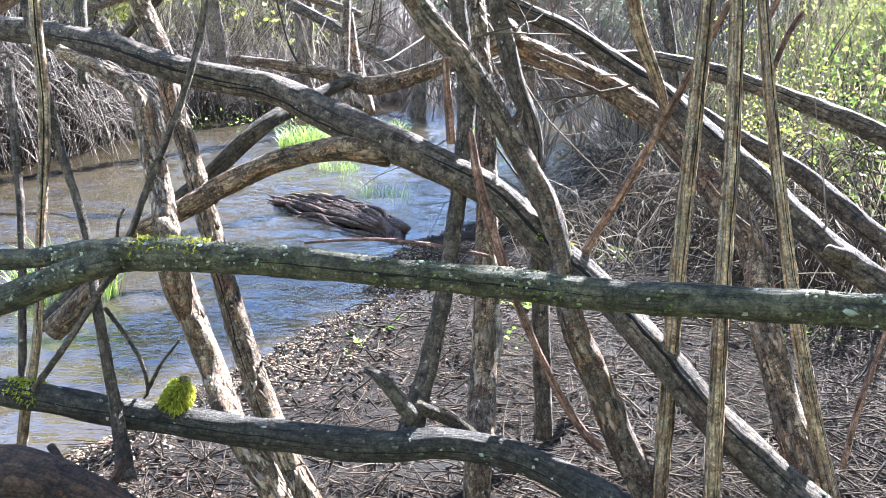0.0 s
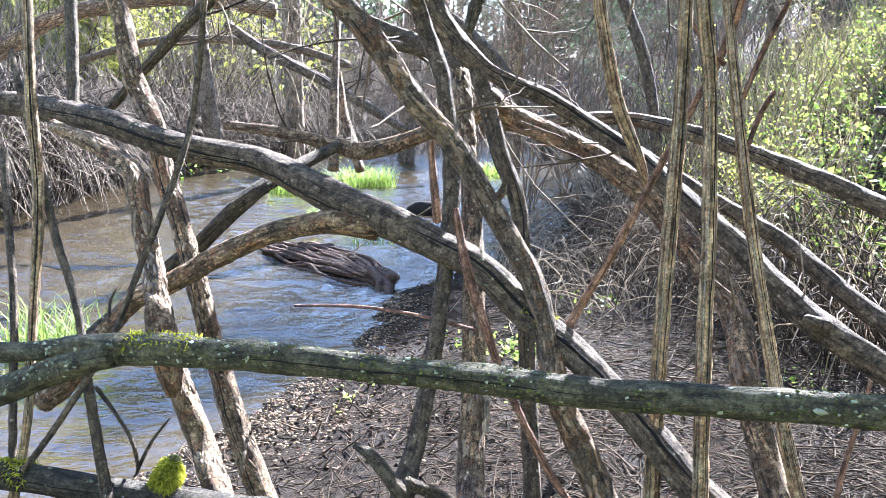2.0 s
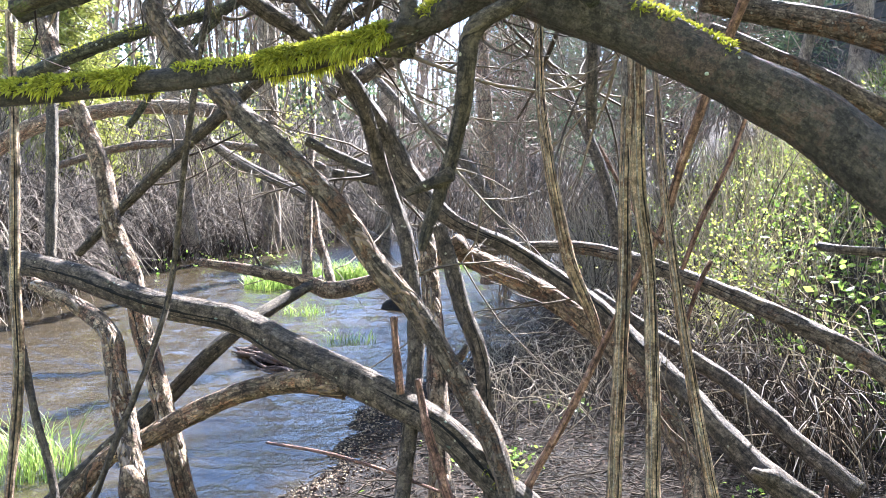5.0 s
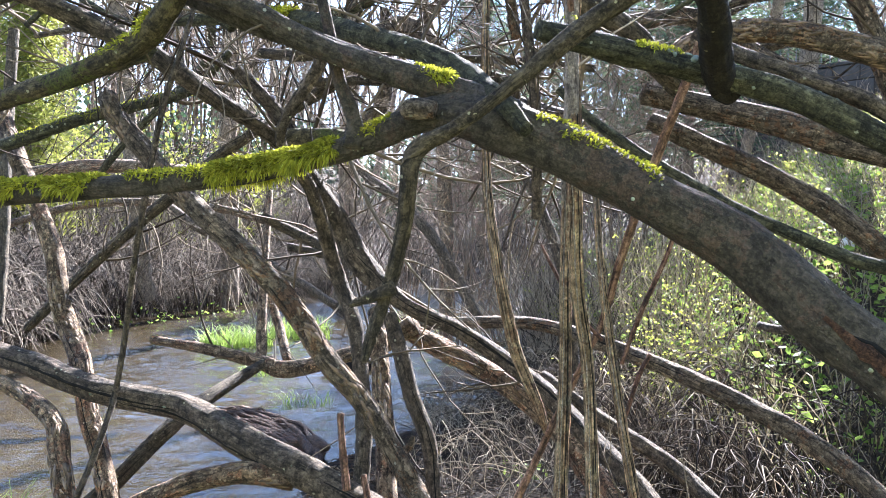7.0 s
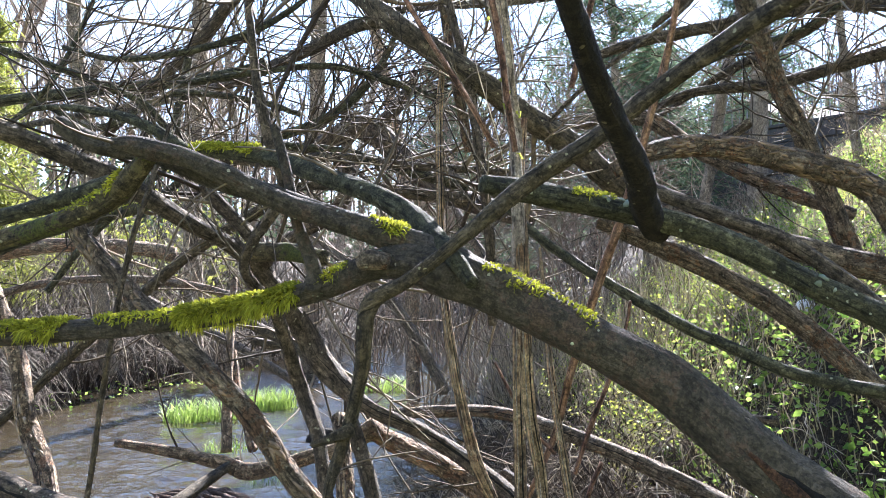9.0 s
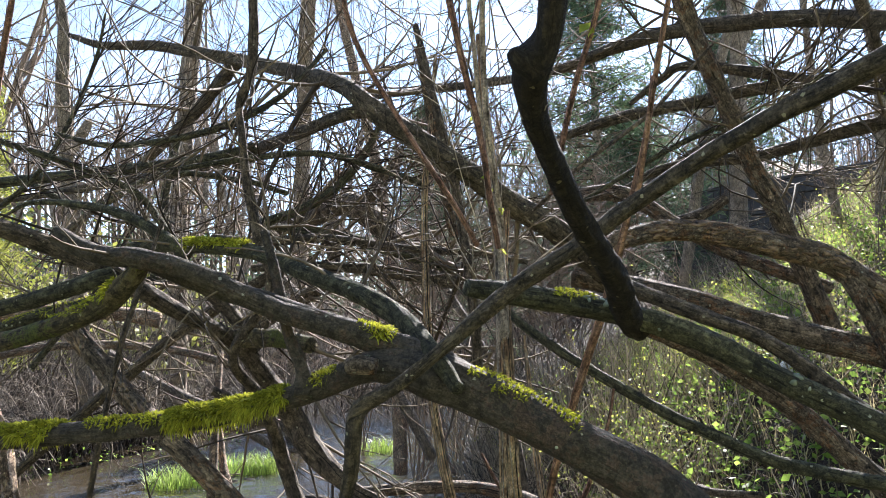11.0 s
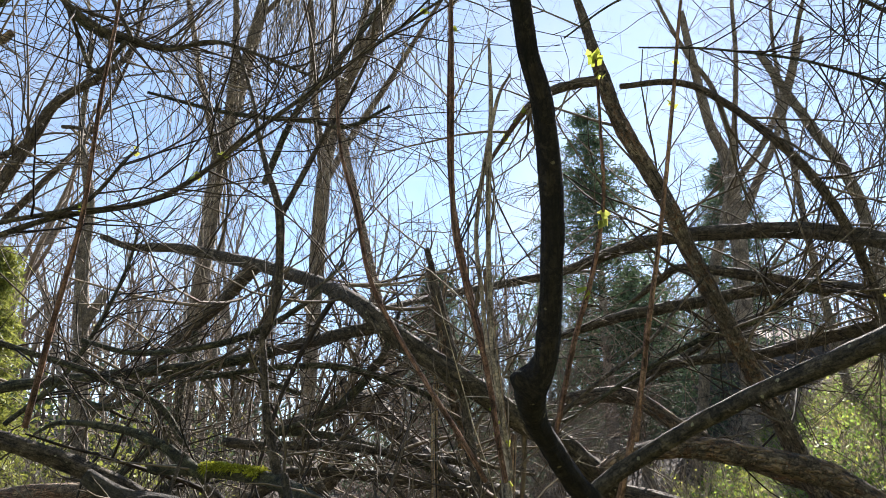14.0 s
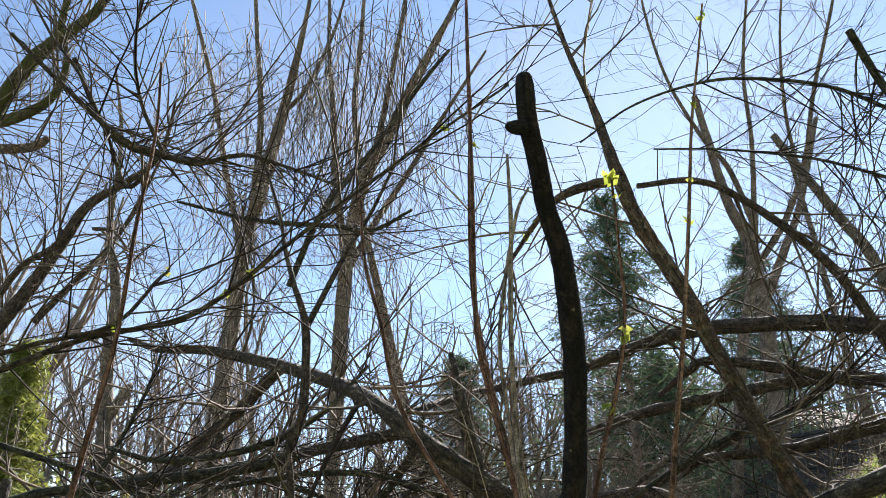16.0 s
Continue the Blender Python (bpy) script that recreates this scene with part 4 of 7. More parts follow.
limb(thing, "limb", GREYBARK, [
    (-0.212, 3.836, 2.936, 0.0412), (-0.009, 3.742, 2.982, 0.0494), (0.133, 3.656, 3.042, 0.0631), (0.231, 3.623, 3.023, 0.0799),
    (0.353, 3.546, 2.898, 0.0644), (0.481, 3.449, 2.761, 0.0573), (0.665, 3.241, 2.622, 0.0544), (0.874, 3.019, 2.531, 0.0490),
])
limb(thing, "snag", GREYBARK, [
    (0.271, 3.581, 3.045, 0.0368), (0.405, 3.477, 3.199, 0.0308), (0.432, 3.456, 3.281, 0.0196),
])
limb(thing, "branch", DARKBARK, [
    (-0.411, 3.172, 2.801, 0.0269), (-0.210, 3.043, 2.769, 0.0262), (0.048, 2.854, 2.757, 0.0228), (0.350, 2.681, 2.696, 0.0175),
    (0.608, 2.521, 2.653, 0.0147), (0.770, 2.401, 2.610, 0.0142),
])
limb(thing, "branch", DARKBARK, [
    (-0.232, 3.068, 2.664, 0.0190), (0.049, 2.921, 2.654, 0.0231), (0.314, 2.780, 2.613, 0.0291), (0.564, 2.651, 2.558, 0.0304),
])
thing = limb_thing("sweeping_dark_branch", "dark bare branch sweeping over the others", "branch")
limb(thing, "limb", SMOOTH, [
    (0.207, 1.260, 2.298, 0.0160), (0.175, 1.265, 2.312, 0.0245), (0.109, 1.270, 2.337, 0.0235), (0.021, 1.275, 2.367, 0.0212),
    (-0.066, 1.280, 2.400, 0.0205), (-0.151, 1.275, 2.442, 0.0208), (-0.223, 1.265, 2.473, 0.0195),
    (-0.292, 1.250, 2.488, 0.0195), (-0.329, 1.243, 2.494, 0.0165), (-0.355, 1.237, 2.496, 0.0090),
])
limb(thing, "fork", GREENBARK, [
    (-0.514, 1.950, 2.539, 0.0150), (-0.550, 1.950, 2.519, 0.0235), (-0.652, 2.000, 2.494, 0.0232),
    (-0.771, 2.050, 2.464, 0.0225), (-0.879, 2.100, 2.445, 0.0220), (-1.053, 2.160, 2.404, 0.0210),
])
limb(thing, "fork", MOSSBARK, [
    (-0.295, 1.270, 2.477, 0.0160), (-0.339, 1.310, 2.439, 0.0235), (-0.384, 1.350, 2.408, 0.0225),
    (-0.481, 1.410, 2.373, 0.0212), (-0.575, 1.460, 2.350, 0.0205), (-0.645, 1.500, 2.336, 0.0200),
    (-0.800, 1.600, 2.308, 0.0190),
])
thing = limb_thing("slanting_branch", "straight dark branch slanting up over the far bank", "branch")
limb(thing, "limb", DARKBARK, [
    (-1.465, 3.523, 1.634, 0.0227), (-1.181, 3.416, 1.891, 0.0269), (-0.957, 3.309, 2.074, 0.0286), (-0.780, 3.254, 2.216,
    0.0305), (-0.539, 3.196, 2.411, 0.0277), (-0.282, 3.137, 2.566, 0.0296), (-0.099, 3.080, 2.671, 0.0291),
])
thing = limb_thing("slim_dark_trunk", "slim dark upright trunk at the water", "trunk")
limb(thing, "trunk", DARKBARK, [
    (-2.445, 5.481, 1.439, 0.0346), (-2.474, 5.602, 1.899, 0.0392), (-2.510, 5.721, 2.296, 0.0399), (-2.588, 5.953, 2.925,
    0.0413), (-2.604, 6.081, 3.570, 0.0378),
])
thing = limb_thing("dry_stalk", "ribbed pale brown dry stalk standing upright", "stick")
limb(thing, "stem", STICK, [
    (0.447, 1.479, 0.612, 0.0156), (0.447, 1.494, 0.763, 0.0154), (0.456, 1.533, 1.024, 0.0158), (0.462, 1.559, 1.235, 0.0161),
    (0.478, 1.597, 1.496, 0.0159), (0.493, 1.634, 1.760, 0.0145), (0.496, 1.652, 1.979, 0.0129), (0.519, 1.729, 2.352, 0.0113),
    (0.542, 1.778, 2.524, 0.0109), (0.564, 1.817, 2.685, 0.0097),
])
thing = limb_thing("split_stalk", "pale split dry stalk with black streaks standing upright", "stick")
limb(thing, "stem", STICK, [
    (0.512, 1.362, 0.694, 0.0155), (0.512, 1.378, 0.832, 0.0153), (0.515, 1.426, 1.069, 0.0152), (0.520, 1.469, 1.294, 0.0151),
    (0.527, 1.509, 1.505, 0.0150), (0.528, 1.558, 1.766, 0.0139), (0.501, 1.563, 1.972, 0.0159), (0.491, 1.570, 2.304, 0.0175),
    (0.493, 1.604, 2.513, 0.0165), (0.490, 1.637, 2.731, 0.0127), (0.480, 1.670, 2.958, 0.0101), (0.475, 1.705, 3.151, 0.0073),
])
thing = limb_thing("thin_stalk", "thin brown dry stalk leaning slightly", "stick")
limb(thing, "stem", STICK, [
    (0.797, 1.382, 0.687, 0.0168), (0.764, 1.423, 0.824, 0.0158), (0.711, 1.486, 1.061, 0.0147), (0.671, 1.548, 1.301, 0.0125),
    (0.640, 1.606, 1.532, 0.0114), (0.615, 1.666, 1.776, 0.0102), (0.603, 1.736, 2.006, 0.0095), (0.608, 1.805, 2.188, 0.0070),
    (0.615, 1.874, 2.337, 0.0043),
])
thing = limb_thing("orange_stick", "bare orange-brown leaning stick", "stick")
limb(thing, "stem", ORANGE, [
    (0.295, 1.717, 1.229, 0.0139), (0.329, 1.731, 1.285, 0.0126), (0.395, 1.728, 1.407, 0.0124), (0.488, 1.722, 1.604, 0.0108),
    (0.566, 1.719, 1.767, 0.0094), (0.609, 1.715, 1.866, 0.0115), (0.635, 1.667, 2.012, 0.0127), (0.687, 1.587, 2.236, 0.0137),
    (0.720, 1.490, 2.404, 0.0131), (0.749, 1.394, 2.595, 0.0113), (0.776, 1.321, 2.776, 0.0091), (0.770, 1.257, 2.886, 0.0071),
])
thing = limb_thing("curved_red_stick", "curved reddish stalk with ribbed bark", "stick")
limb(thing, "stem", STICK, [
    (0.540, 2.019, 1.510, 0.0121), (0.507, 2.030, 1.607, 0.0182), (0.454, 2.045, 1.735, 0.0212), (0.411, 2.070, 1.937, 0.0189),
    (0.387, 2.123, 2.136, 0.0168), (0.382, 2.156, 2.260, 0.0154), (0.376, 2.156, 2.460, 0.0140), (0.381, 2.189, 2.785, 0.0125),
    (0.418, 2.271, 3.086, 0.0093), (0.452, 2.357, 3.332, 0.0077),
])
thing = limb_thing("dark_bent_stick", "thin dark red bent stick rooted in litter", "stick")
limb(thing, "stem", REDSTICK, [
    (0.330, 1.562, 0.835, 0.0110), (0.290, 1.571, 0.875, 0.0085), (0.227, 1.593, 0.969, 0.0085), (0.149, 1.610, 1.128, 0.0084),
    (0.102, 1.618, 1.248, 0.0107), (0.057, 1.641, 1.388, 0.0106), (0.033, 1.668, 1.503, 0.0071),
])
limb(thing, "broken_tip", REDSTICK, [
    (-0.005, 1.650, 1.475, 0.0102), (-0.019, 1.657, 1.616, 0.0077), (-0.019, 1.658, 1.648, 0.0090),
])
thing = limb_thing("brown_stalk", "thin brown stalk standing by the water", "stick")
limb(thing, "stem", STICK, [
    (-0.918, 1.560, 0.801, 0.0110), (-0.905, 1.568, 0.889, 0.0109), (-0.878, 1.592, 1.048, 0.0090), (-0.882, 1.663, 1.278,
    0.0097), (-0.884, 1.725, 1.514, 0.0116), (-0.911, 1.781, 1.728, 0.0122), (-0.943, 1.870, 2.030, 0.0107), (-0.971, 1.931,
    2.210, 0.0096), (-1.004, 1.991, 2.382, 0.0084),
])
thing = limb_thing("grey_stalk", "grey stalk rising from the log", "stick")
limb(thing, "stem", GREYBARK, [
    (-0.642, 1.435, 0.810, 0.0227), (-0.684, 1.506, 0.935, 0.0151), (-0.731, 1.567, 1.109, 0.0129), (-0.782, 1.649, 1.283,
    0.0108), (-0.845, 1.712, 1.419, 0.0110), (-0.902, 1.779, 1.572, 0.0106), (-0.977, 1.863, 1.755, 0.0096), (-1.009, 1.902,
    1.831, 0.0090),
])
thing = limb_thing("short_stalk", "short grey stalk standing upright", "stick")
limb(thing, "stem", GREYBARK, [
    (-0.920, 1.595, 0.917, 0.0086), (-0.929, 1.621, 0.984, 0.0086), (-0.958, 1.727, 1.263, 0.0088), (-0.996, 1.805, 1.418,
    0.0090), (-1.037, 1.890, 1.604, 0.0092),
])
thing = limb_thing("thin_curved_twig", "long thin curved grey twig", "stick")
limb(thing, "stem", GREYBARK, [
    (-0.853, 1.514, 0.966, 0.0070), (-0.773, 1.538, 1.081, 0.0070), (-0.677, 1.573, 1.242, 0.0070), (-0.632, 1.622, 1.376,
    0.0070), (-0.562, 1.688, 1.582, 0.0071), (-0.535, 1.741, 1.733, 0.0066), (-0.483, 1.711, 2.063, 0.0074), (-0.429, 1.689,
    2.330, 0.0067), (-0.382, 1.676, 2.476, 0.0060), (-0.341, 1.692, 2.630, 0.0048),
])
thing = limb_thing("rotten_root", "dark rotten stump and roots at the near edge", "stump")
limb(thing, "root", ROTBARK, [
    (-0.958, 1.323, 0.853, 0.0840), (-0.790, 1.326, 0.867, 0.0682), (-0.655, 1.301, 0.850, 0.0466), (-0.540, 1.262, 0.819,
    0.0355),
])
limb(thing, "root", ROTBARK, [
    (-0.763, 1.386, 0.906, 0.0076), (-0.696, 1.326, 0.869, 0.0094), (-0.636, 1.280, 0.851, 0.0123),
])
limb(thing, "root", ROTBARK, [
    (-0.632, 1.319, 0.840, 0.0094), (-0.615, 1.352, 0.892, 0.0085), (-0.638, 1.386, 0.909, 0.0054),
])
thing = limb_thing("budding_shoot", "long red-brown shoot with young buds rising near the eye", "stick")
limb(thing, "stem", REDSTICK, [
    (0.513, 1.203, 2.609, 0.0086), (0.544, 1.121, 2.802, 0.0086), (0.576, 1.062, 2.937, 0.0080), (0.594, 1.000, 3.085, 0.0061),
    (0.579, 0.937, 3.244, 0.0049), (0.563, 0.887, 3.375, 0.0037),
])
thing = limb_thing("orange_shoot", "straight orange-brown shoot near the eye", "stick")
limb(thing, "stem", ORANGE, [
    (0.676, 1.151, 2.603, 0.0096), (0.689, 1.063, 2.815, 0.0084), (0.715, 0.989, 3.044, 0.0073), (0.734, 0.913, 3.279, 0.0062),
    (0.748, 0.849, 3.485, 0.0050), (0.771, 0.802, 3.648, 0.0038), (0.788, 0.773, 3.767, 0.0032),
])
thing = limb_thing("red_shoot", "long slender red shoot leaning out", "stick")
limb(thing, "stem", REDSTICK, [
    (-0.617, 1.340, 2.656, 0.0098), (-0.562, 1.250, 2.859, 0.0086), (-0.505, 1.165, 3.077, 0.0074), (-0.475, 1.086, 3.314,
    0.0062), (-0.443, 1.020, 3.522, 0.0050), (-0.440, 0.974, 3.687, 0.0038),
])
thing = limb_thing("red_stalk", "slim reddish split stalk among the boughs", "stick")
limb(thing, "stem", REDSTICK, [
    (0.530, 1.781, 2.655, 0.0129), (0.468, 1.698, 2.880, 0.0129), (0.397, 1.611, 3.120, 0.0113), (0.350, 1.526, 3.345, 0.0097),
    (0.334, 1.419, 3.614, 0.0072), (0.334, 1.316, 3.868, 0.0056),
])
limb(thing, "stem", DEADWOOD, [
    (0.492, 1.610, 2.141, 0.0238), (0.484, 1.562, 2.389, 0.0210), (0.481, 1.574, 2.586, 0.0158), (0.464, 1.592, 2.766, 0.0103),
    (0.428, 1.615, 2.938, 0.0075),
])
thing = limb_thing("slim_trunk_row", "slim upright trunk behind the log", "trunk")
limb(thing, "trunk", GREYBARK, [
    (0.547, 2.226, 2.114, 0.0182), (0.531, 2.172, 2.400, 0.0200), (0.504, 2.176, 2.656, 0.0185), (0.473, 2.187, 2.884, 0.0170),
    (0.412, 2.193, 3.160, 0.0154), (0.364, 2.207, 3.387, 0.0137),
])
limb(thing, "trunk", REDBARK, [
    (0.511, 2.415, 2.706, 0.0223), (0.442, 2.310, 2.989, 0.0203), (0.390, 2.259, 3.267, 0.0165), (0.373, 2.286, 3.340, 0.0084),
])
thing = limb_thing("long_twig", "long thin dark bare twig crossing overhead", "branch")
limb(thing, "twig", DARKBARK, [
    (-1.021, 1.492, 3.055, 0.0084), (-0.855, 1.454, 3.095, 0.0077), (-0.664, 1.448, 3.176, 0.0072), (-0.449, 1.454, 3.229,
    0.0073), (-0.327, 1.457, 3.308, 0.0068), (-0.184, 1.438, 3.436, 0.0062), (-0.035, 1.417, 3.560, 0.0055), (0.121, 1.395, 3.689,
    0.0048), (0.268, 1.376, 3.808, 0.0041), (0.455, 1.347, 3.946, 0.0034),
])
limb(thing, "twig", DARKBARK, [
    (-0.994, 1.469, 3.099, 0.0063), (-0.783, 1.443, 3.158, 0.0064), (-0.594, 1.426, 3.207, 0.0057), (-0.489, 1.390, 3.318,
    0.0044), (-0.466, 1.401, 3.347, 0.0029),
])
thing = limb_thing("curved_dark_twig", "curved dark bare twig hanging overhead", "branch")
limb(thing, "twig", DARKBARK, [
    (-1.276, 1.948, 4.525, 0.0073), (-1.084, 2.007, 4.349, 0.0094), (-0.914, 2.055, 4.201, 0.0105), (-0.808, 2.075, 4.132,
    0.0115), (-0.712, 2.111, 4.121, 0.0128), (-0.592, 2.145, 4.109, 0.0097), (-0.427, 2.149, 4.156, 0.0076), (-0.234, 2.187,
    4.122, 0.0066), (-0.058, 2.233, 4.078, 0.0056),
])
limb(thing, "twig", DARKBARK, [
    (-0.703, 2.077, 4.101, 0.0084), (-0.800, 2.030, 4.303, 0.0074), (-0.835, 1.972, 4.518, 0.0064), (-0.807, 1.868, 4.815,
    0.0054),
])
limb(thing, "twig", DARKBARK, [
    (-0.724, 2.084, 4.092, 0.0084), (-0.847, 2.175, 4.019, 0.0085), (-0.937, 2.137, 4.216, 0.0065), (-1.063, 2.083, 4.458,
    0.0065), (-1.191, 2.065, 4.627, 0.0055), (-1.323, 2.018, 4.862, 0.0045),
])
thing = limb_thing("mossy_oak_bough", "mossy sunlit bough with a broken end", "bough")
limb(thing, "limb", MOSSBARK, [
    (-4.621, 6.944, 6.557, 0.1232), (-3.852, 6.662, 6.969, 0.1120), (-3.526, 6.478, 7.281, 0.1008), (-3.228, 6.276, 7.639,
    0.0896), (-2.983, 6.160, 7.826, 0.0784), (-2.763, 6.073, 7.957, 0.0672), (-2.572, 5.982, 8.105, 0.0560), (-2.358, 5.806,
    8.430, 0.0448),
])
limb(thing, "fork", MOSSBARK, [
    (-4.186, 6.686, 7.003, 0.0840), (-3.522, 6.558, 7.108, 0.0728), (-3.190, 6.473, 7.207, 0.0616), (-2.982, 6.380, 7.354,
    0.0504), (-2.878, 6.239, 7.630, 0.0392), (-2.917, 6.125, 7.885, 0.0224),
])
limb(thing, "fork", MOSSBARK, [
    (-3.009, 6.194, 7.760, 0.0560), (-2.921, 6.055, 8.038, 0.0448), (-2.804, 5.830, 8.492, 0.0336),
])
limb(thing, "stub", PALEBARK, [
    (-3.921, 6.279, 6.617, 0.0630), (-3.295, 6.217, 6.592, 0.0577), (-2.982, 6.175, 6.603, 0.0525), (-2.854, 6.128, 6.671,
    0.0420),
])
thing = limb_thing("leaning_grey_tree", "slender grey tree leaning over the stream", "tree")
limb(thing, "trunk", GREYBARK, [
    (-4.207, 6.758, 3.037, 0.1209), (-3.299, 6.132, 4.152, 0.0985), (-2.779, 5.803, 4.728, 0.0851), (-2.530, 5.660, 5.037,
    0.0765), (-2.324, 5.531, 5.329, 0.0678), (-2.137, 5.412, 5.604, 0.0545), (-1.856, 5.331, 5.776, 0.0410), (-1.618, 5.254,
    5.950, 0.0320), (-1.517, 5.161, 6.192, 0.0230), (-1.483, 5.085, 6.417, 0.0162),
])
limb(thing, "fork", GREYBARK, [
    (-2.784, 5.699, 4.951, 0.0403), (-2.611, 5.586, 5.150, 0.0358), (-2.391, 5.506, 5.266, 0.0314), (-2.217, 5.412, 5.424,
    0.0224),
])
limb(thing, "fork", GREYBARK, [
    (-2.552, 5.864, 4.776, 0.0455), (-2.251, 5.721, 5.067, 0.0365), (-1.948, 5.576, 5.360, 0.0275), (-1.734, 5.421, 5.699,
    0.0207), (-1.522, 5.226, 6.125, 0.0139),
])
limb(thing, "fork", GREYBARK, [
    (-2.029, 5.311, 5.355, 0.0220), (-1.860, 5.257, 5.308, 0.0197), (-1.734, 5.254, 5.165, 0.0130),
])
thing = limb_thing("ivy_stemmed_tree", "tall bare tree hung with dead vine stems", "tree")
limb(thing, "trunk", FARPALE, [
    (-3.904, 23.157, 0.135, 0.3639), (-3.545, 20.639, 5.457, 0.3219), (-3.132, 19.178, 8.494, 0.2939), (-2.773, 18.018, 10.896,
    0.2659), (-2.259, 17.137, 12.661, 0.2379), (-1.810, 16.351, 14.236, 0.1820), (-1.493, 15.727, 15.498, 0.1120), (-1.269,
    15.201, 16.571, 0.0700), (-1.132, 14.596, 17.837, 0.0420),
])
limb(thing, "fork", FARPALE, [
    (-2.739, 18.132, 10.642, 0.1680), (-2.503, 17.281, 12.413, 0.1400), (-2.404, 16.503, 14.061, 0.1050), (-2.544, 15.691, 15.841,
    0.0770), (-2.697, 14.645, 18.130, 0.0490),
])
limb(thing, "fork", FARPALE, [
    (-2.845, 17.967, 11.025, 0.1120), (-3.236, 17.182, 12.812, 0.0980), (-3.585, 16.392, 14.598, 0.0840), (-4.087, 15.619, 16.388,
    0.0630), (-4.472, 14.952, 17.921, 0.0420),
])
limb(thing, "fork", FARPALE, [
    (-1.875, 16.446, 14.047, 0.0980), (-1.331, 16.152, 14.541, 0.0840), (-0.666, 15.491, 15.794, 0.0560), (-0.279, 14.859, 17.054,
    0.0350),
])
thing = limb_thing("many_forked_tree", "tall bare forked tree with dead vines", "tree")
limb(thing, "trunk", FARPALE, [
    (-0.813, 23.994, -0.066, 0.3380), (-0.509, 21.358, 5.524, 0.2939), (-0.367, 19.855, 8.720, 0.2792), (-0.244, 18.850, 10.849,
    0.2645), (0.119, 17.912, 12.773, 0.2351), (0.957, 17.079, 14.351, 0.2058), (1.725, 16.315, 15.798, 0.1617), (2.355, 15.721,
    16.915, 0.1029), (3.050, 14.965, 18.364, 0.0588),
])
limb(thing, "fork", FARPALE, [
    (-0.247, 18.788, 10.982, 0.1617), (-0.526, 17.950, 12.856, 0.1396), (-0.655, 17.158, 14.592, 0.1176), (-0.796, 16.429, 16.195,
    0.0735), (-0.804, 15.438, 18.327, 0.0514),
])
limb(thing, "fork", FARPALE, [
    (0.120, 17.943, 12.706, 0.1323), (-0.103, 17.037, 14.711, 0.1102), (0.030, 16.217, 16.440, 0.0808), (0.128, 15.277, 18.437,
    0.0514),
])
limb(thing, "fork", FARPALE, [
    (-0.130, 18.776, 10.979, 0.1323), (0.432, 18.282, 11.898, 0.1176), (1.279, 17.633, 13.077, 0.1029), (2.195, 16.885, 14.453,
    0.0735), (3.254, 16.059, 15.959, 0.0441),
])
limb(thing, "fork", FARPALE, [
    (0.463, 17.473, 13.630, 0.1323), (0.790, 16.694, 15.222, 0.1029), (1.113, 15.853, 16.946, 0.0735), (1.297, 15.152, 18.408,
    0.0441),
])
thing = limb_thing("slim_far_tree", "slim bare tree with a snapped stem", "tree")
limb(thing, "trunk", FARPALE, [
    (-5.326, 19.809, 0.540, 0.1904), (-5.199, 17.688, 5.069, 0.1666), (-5.143, 16.477, 7.657, 0.1428), (-4.997, 15.860, 8.948,
    0.1071), (-5.147, 15.273, 10.247, 0.0654), (-4.949, 14.500, 11.860, 0.0416), (-5.101, 13.863, 13.267, 0.0238),
])
limb(thing, "fork", FARPALE, [
    (-5.117, 16.976, 6.577, 0.1071), (-4.716, 16.683, 7.107, 0.0952), (-4.684, 16.629, 7.214, 0.0595),
])
thing = limb_thing("spreading_tree", "bare grey tree with spreading limbs on the slope", "tree")
limb(thing, "trunk", FARPALE, [
    (8.572, 19.493, 0.067, 0.2267), (8.581, 17.260, 4.865, 0.2016), (8.603, 15.983, 7.607, 0.1890), (8.812, 15.164, 9.315,
    0.1701), (8.819, 14.578, 10.572, 0.1386),
])
limb(thing, "fork", FARPALE, [
    (8.825, 14.684, 10.343, 0.1134), (8.234, 14.216, 11.500, 0.0945), (7.591, 13.966, 12.202, 0.0756), (6.812, 13.517, 13.364,
    0.0567), (6.278, 12.937, 14.749, 0.0441), (5.995, 12.329, 16.127, 0.0315),
])
limb(thing, "fork", FARPALE, [
    (8.822, 14.631, 10.457, 0.1008), (8.721, 13.898, 12.059, 0.0819), (8.497, 13.231, 13.550, 0.0630), (8.573, 12.267, 15.605,
    0.0378),
])
limb(thing, "fork", FARPALE, [
    (8.907, 15.047, 9.541, 0.1260), (9.511, 14.558, 10.440, 0.1134), (9.919, 13.930, 11.686, 0.0945), (10.073, 13.276, 13.053,
    0.0756), (10.411, 12.496, 14.644, 0.0567), (10.628, 11.835, 16.010, 0.0378),
])
limb(thing, "fork", FARPALE, [
    (9.802, 14.102, 11.347, 0.0756), (9.458, 13.554, 12.612, 0.0630), (9.295, 12.827, 14.216, 0.0441), (9.378, 12.021, 15.927,
    0.0315),
])
thing = limb_thing("slope_tree", "grey bare tree standing on the slope", "tree")
limb(thing, "trunk", FARPALE, [
    (11.273, 21.347, -1.950, 0.2617), (11.285, 20.252, 3.484, 0.2463), (11.167, 19.542, 7.109, 0.2309), (11.055, 18.953, 10.130,
    0.2002), (10.806, 18.627, 11.946, 0.1694), (10.335, 18.459, 13.163, 0.1386), (9.692, 17.953, 16.195, 0.0924),
])
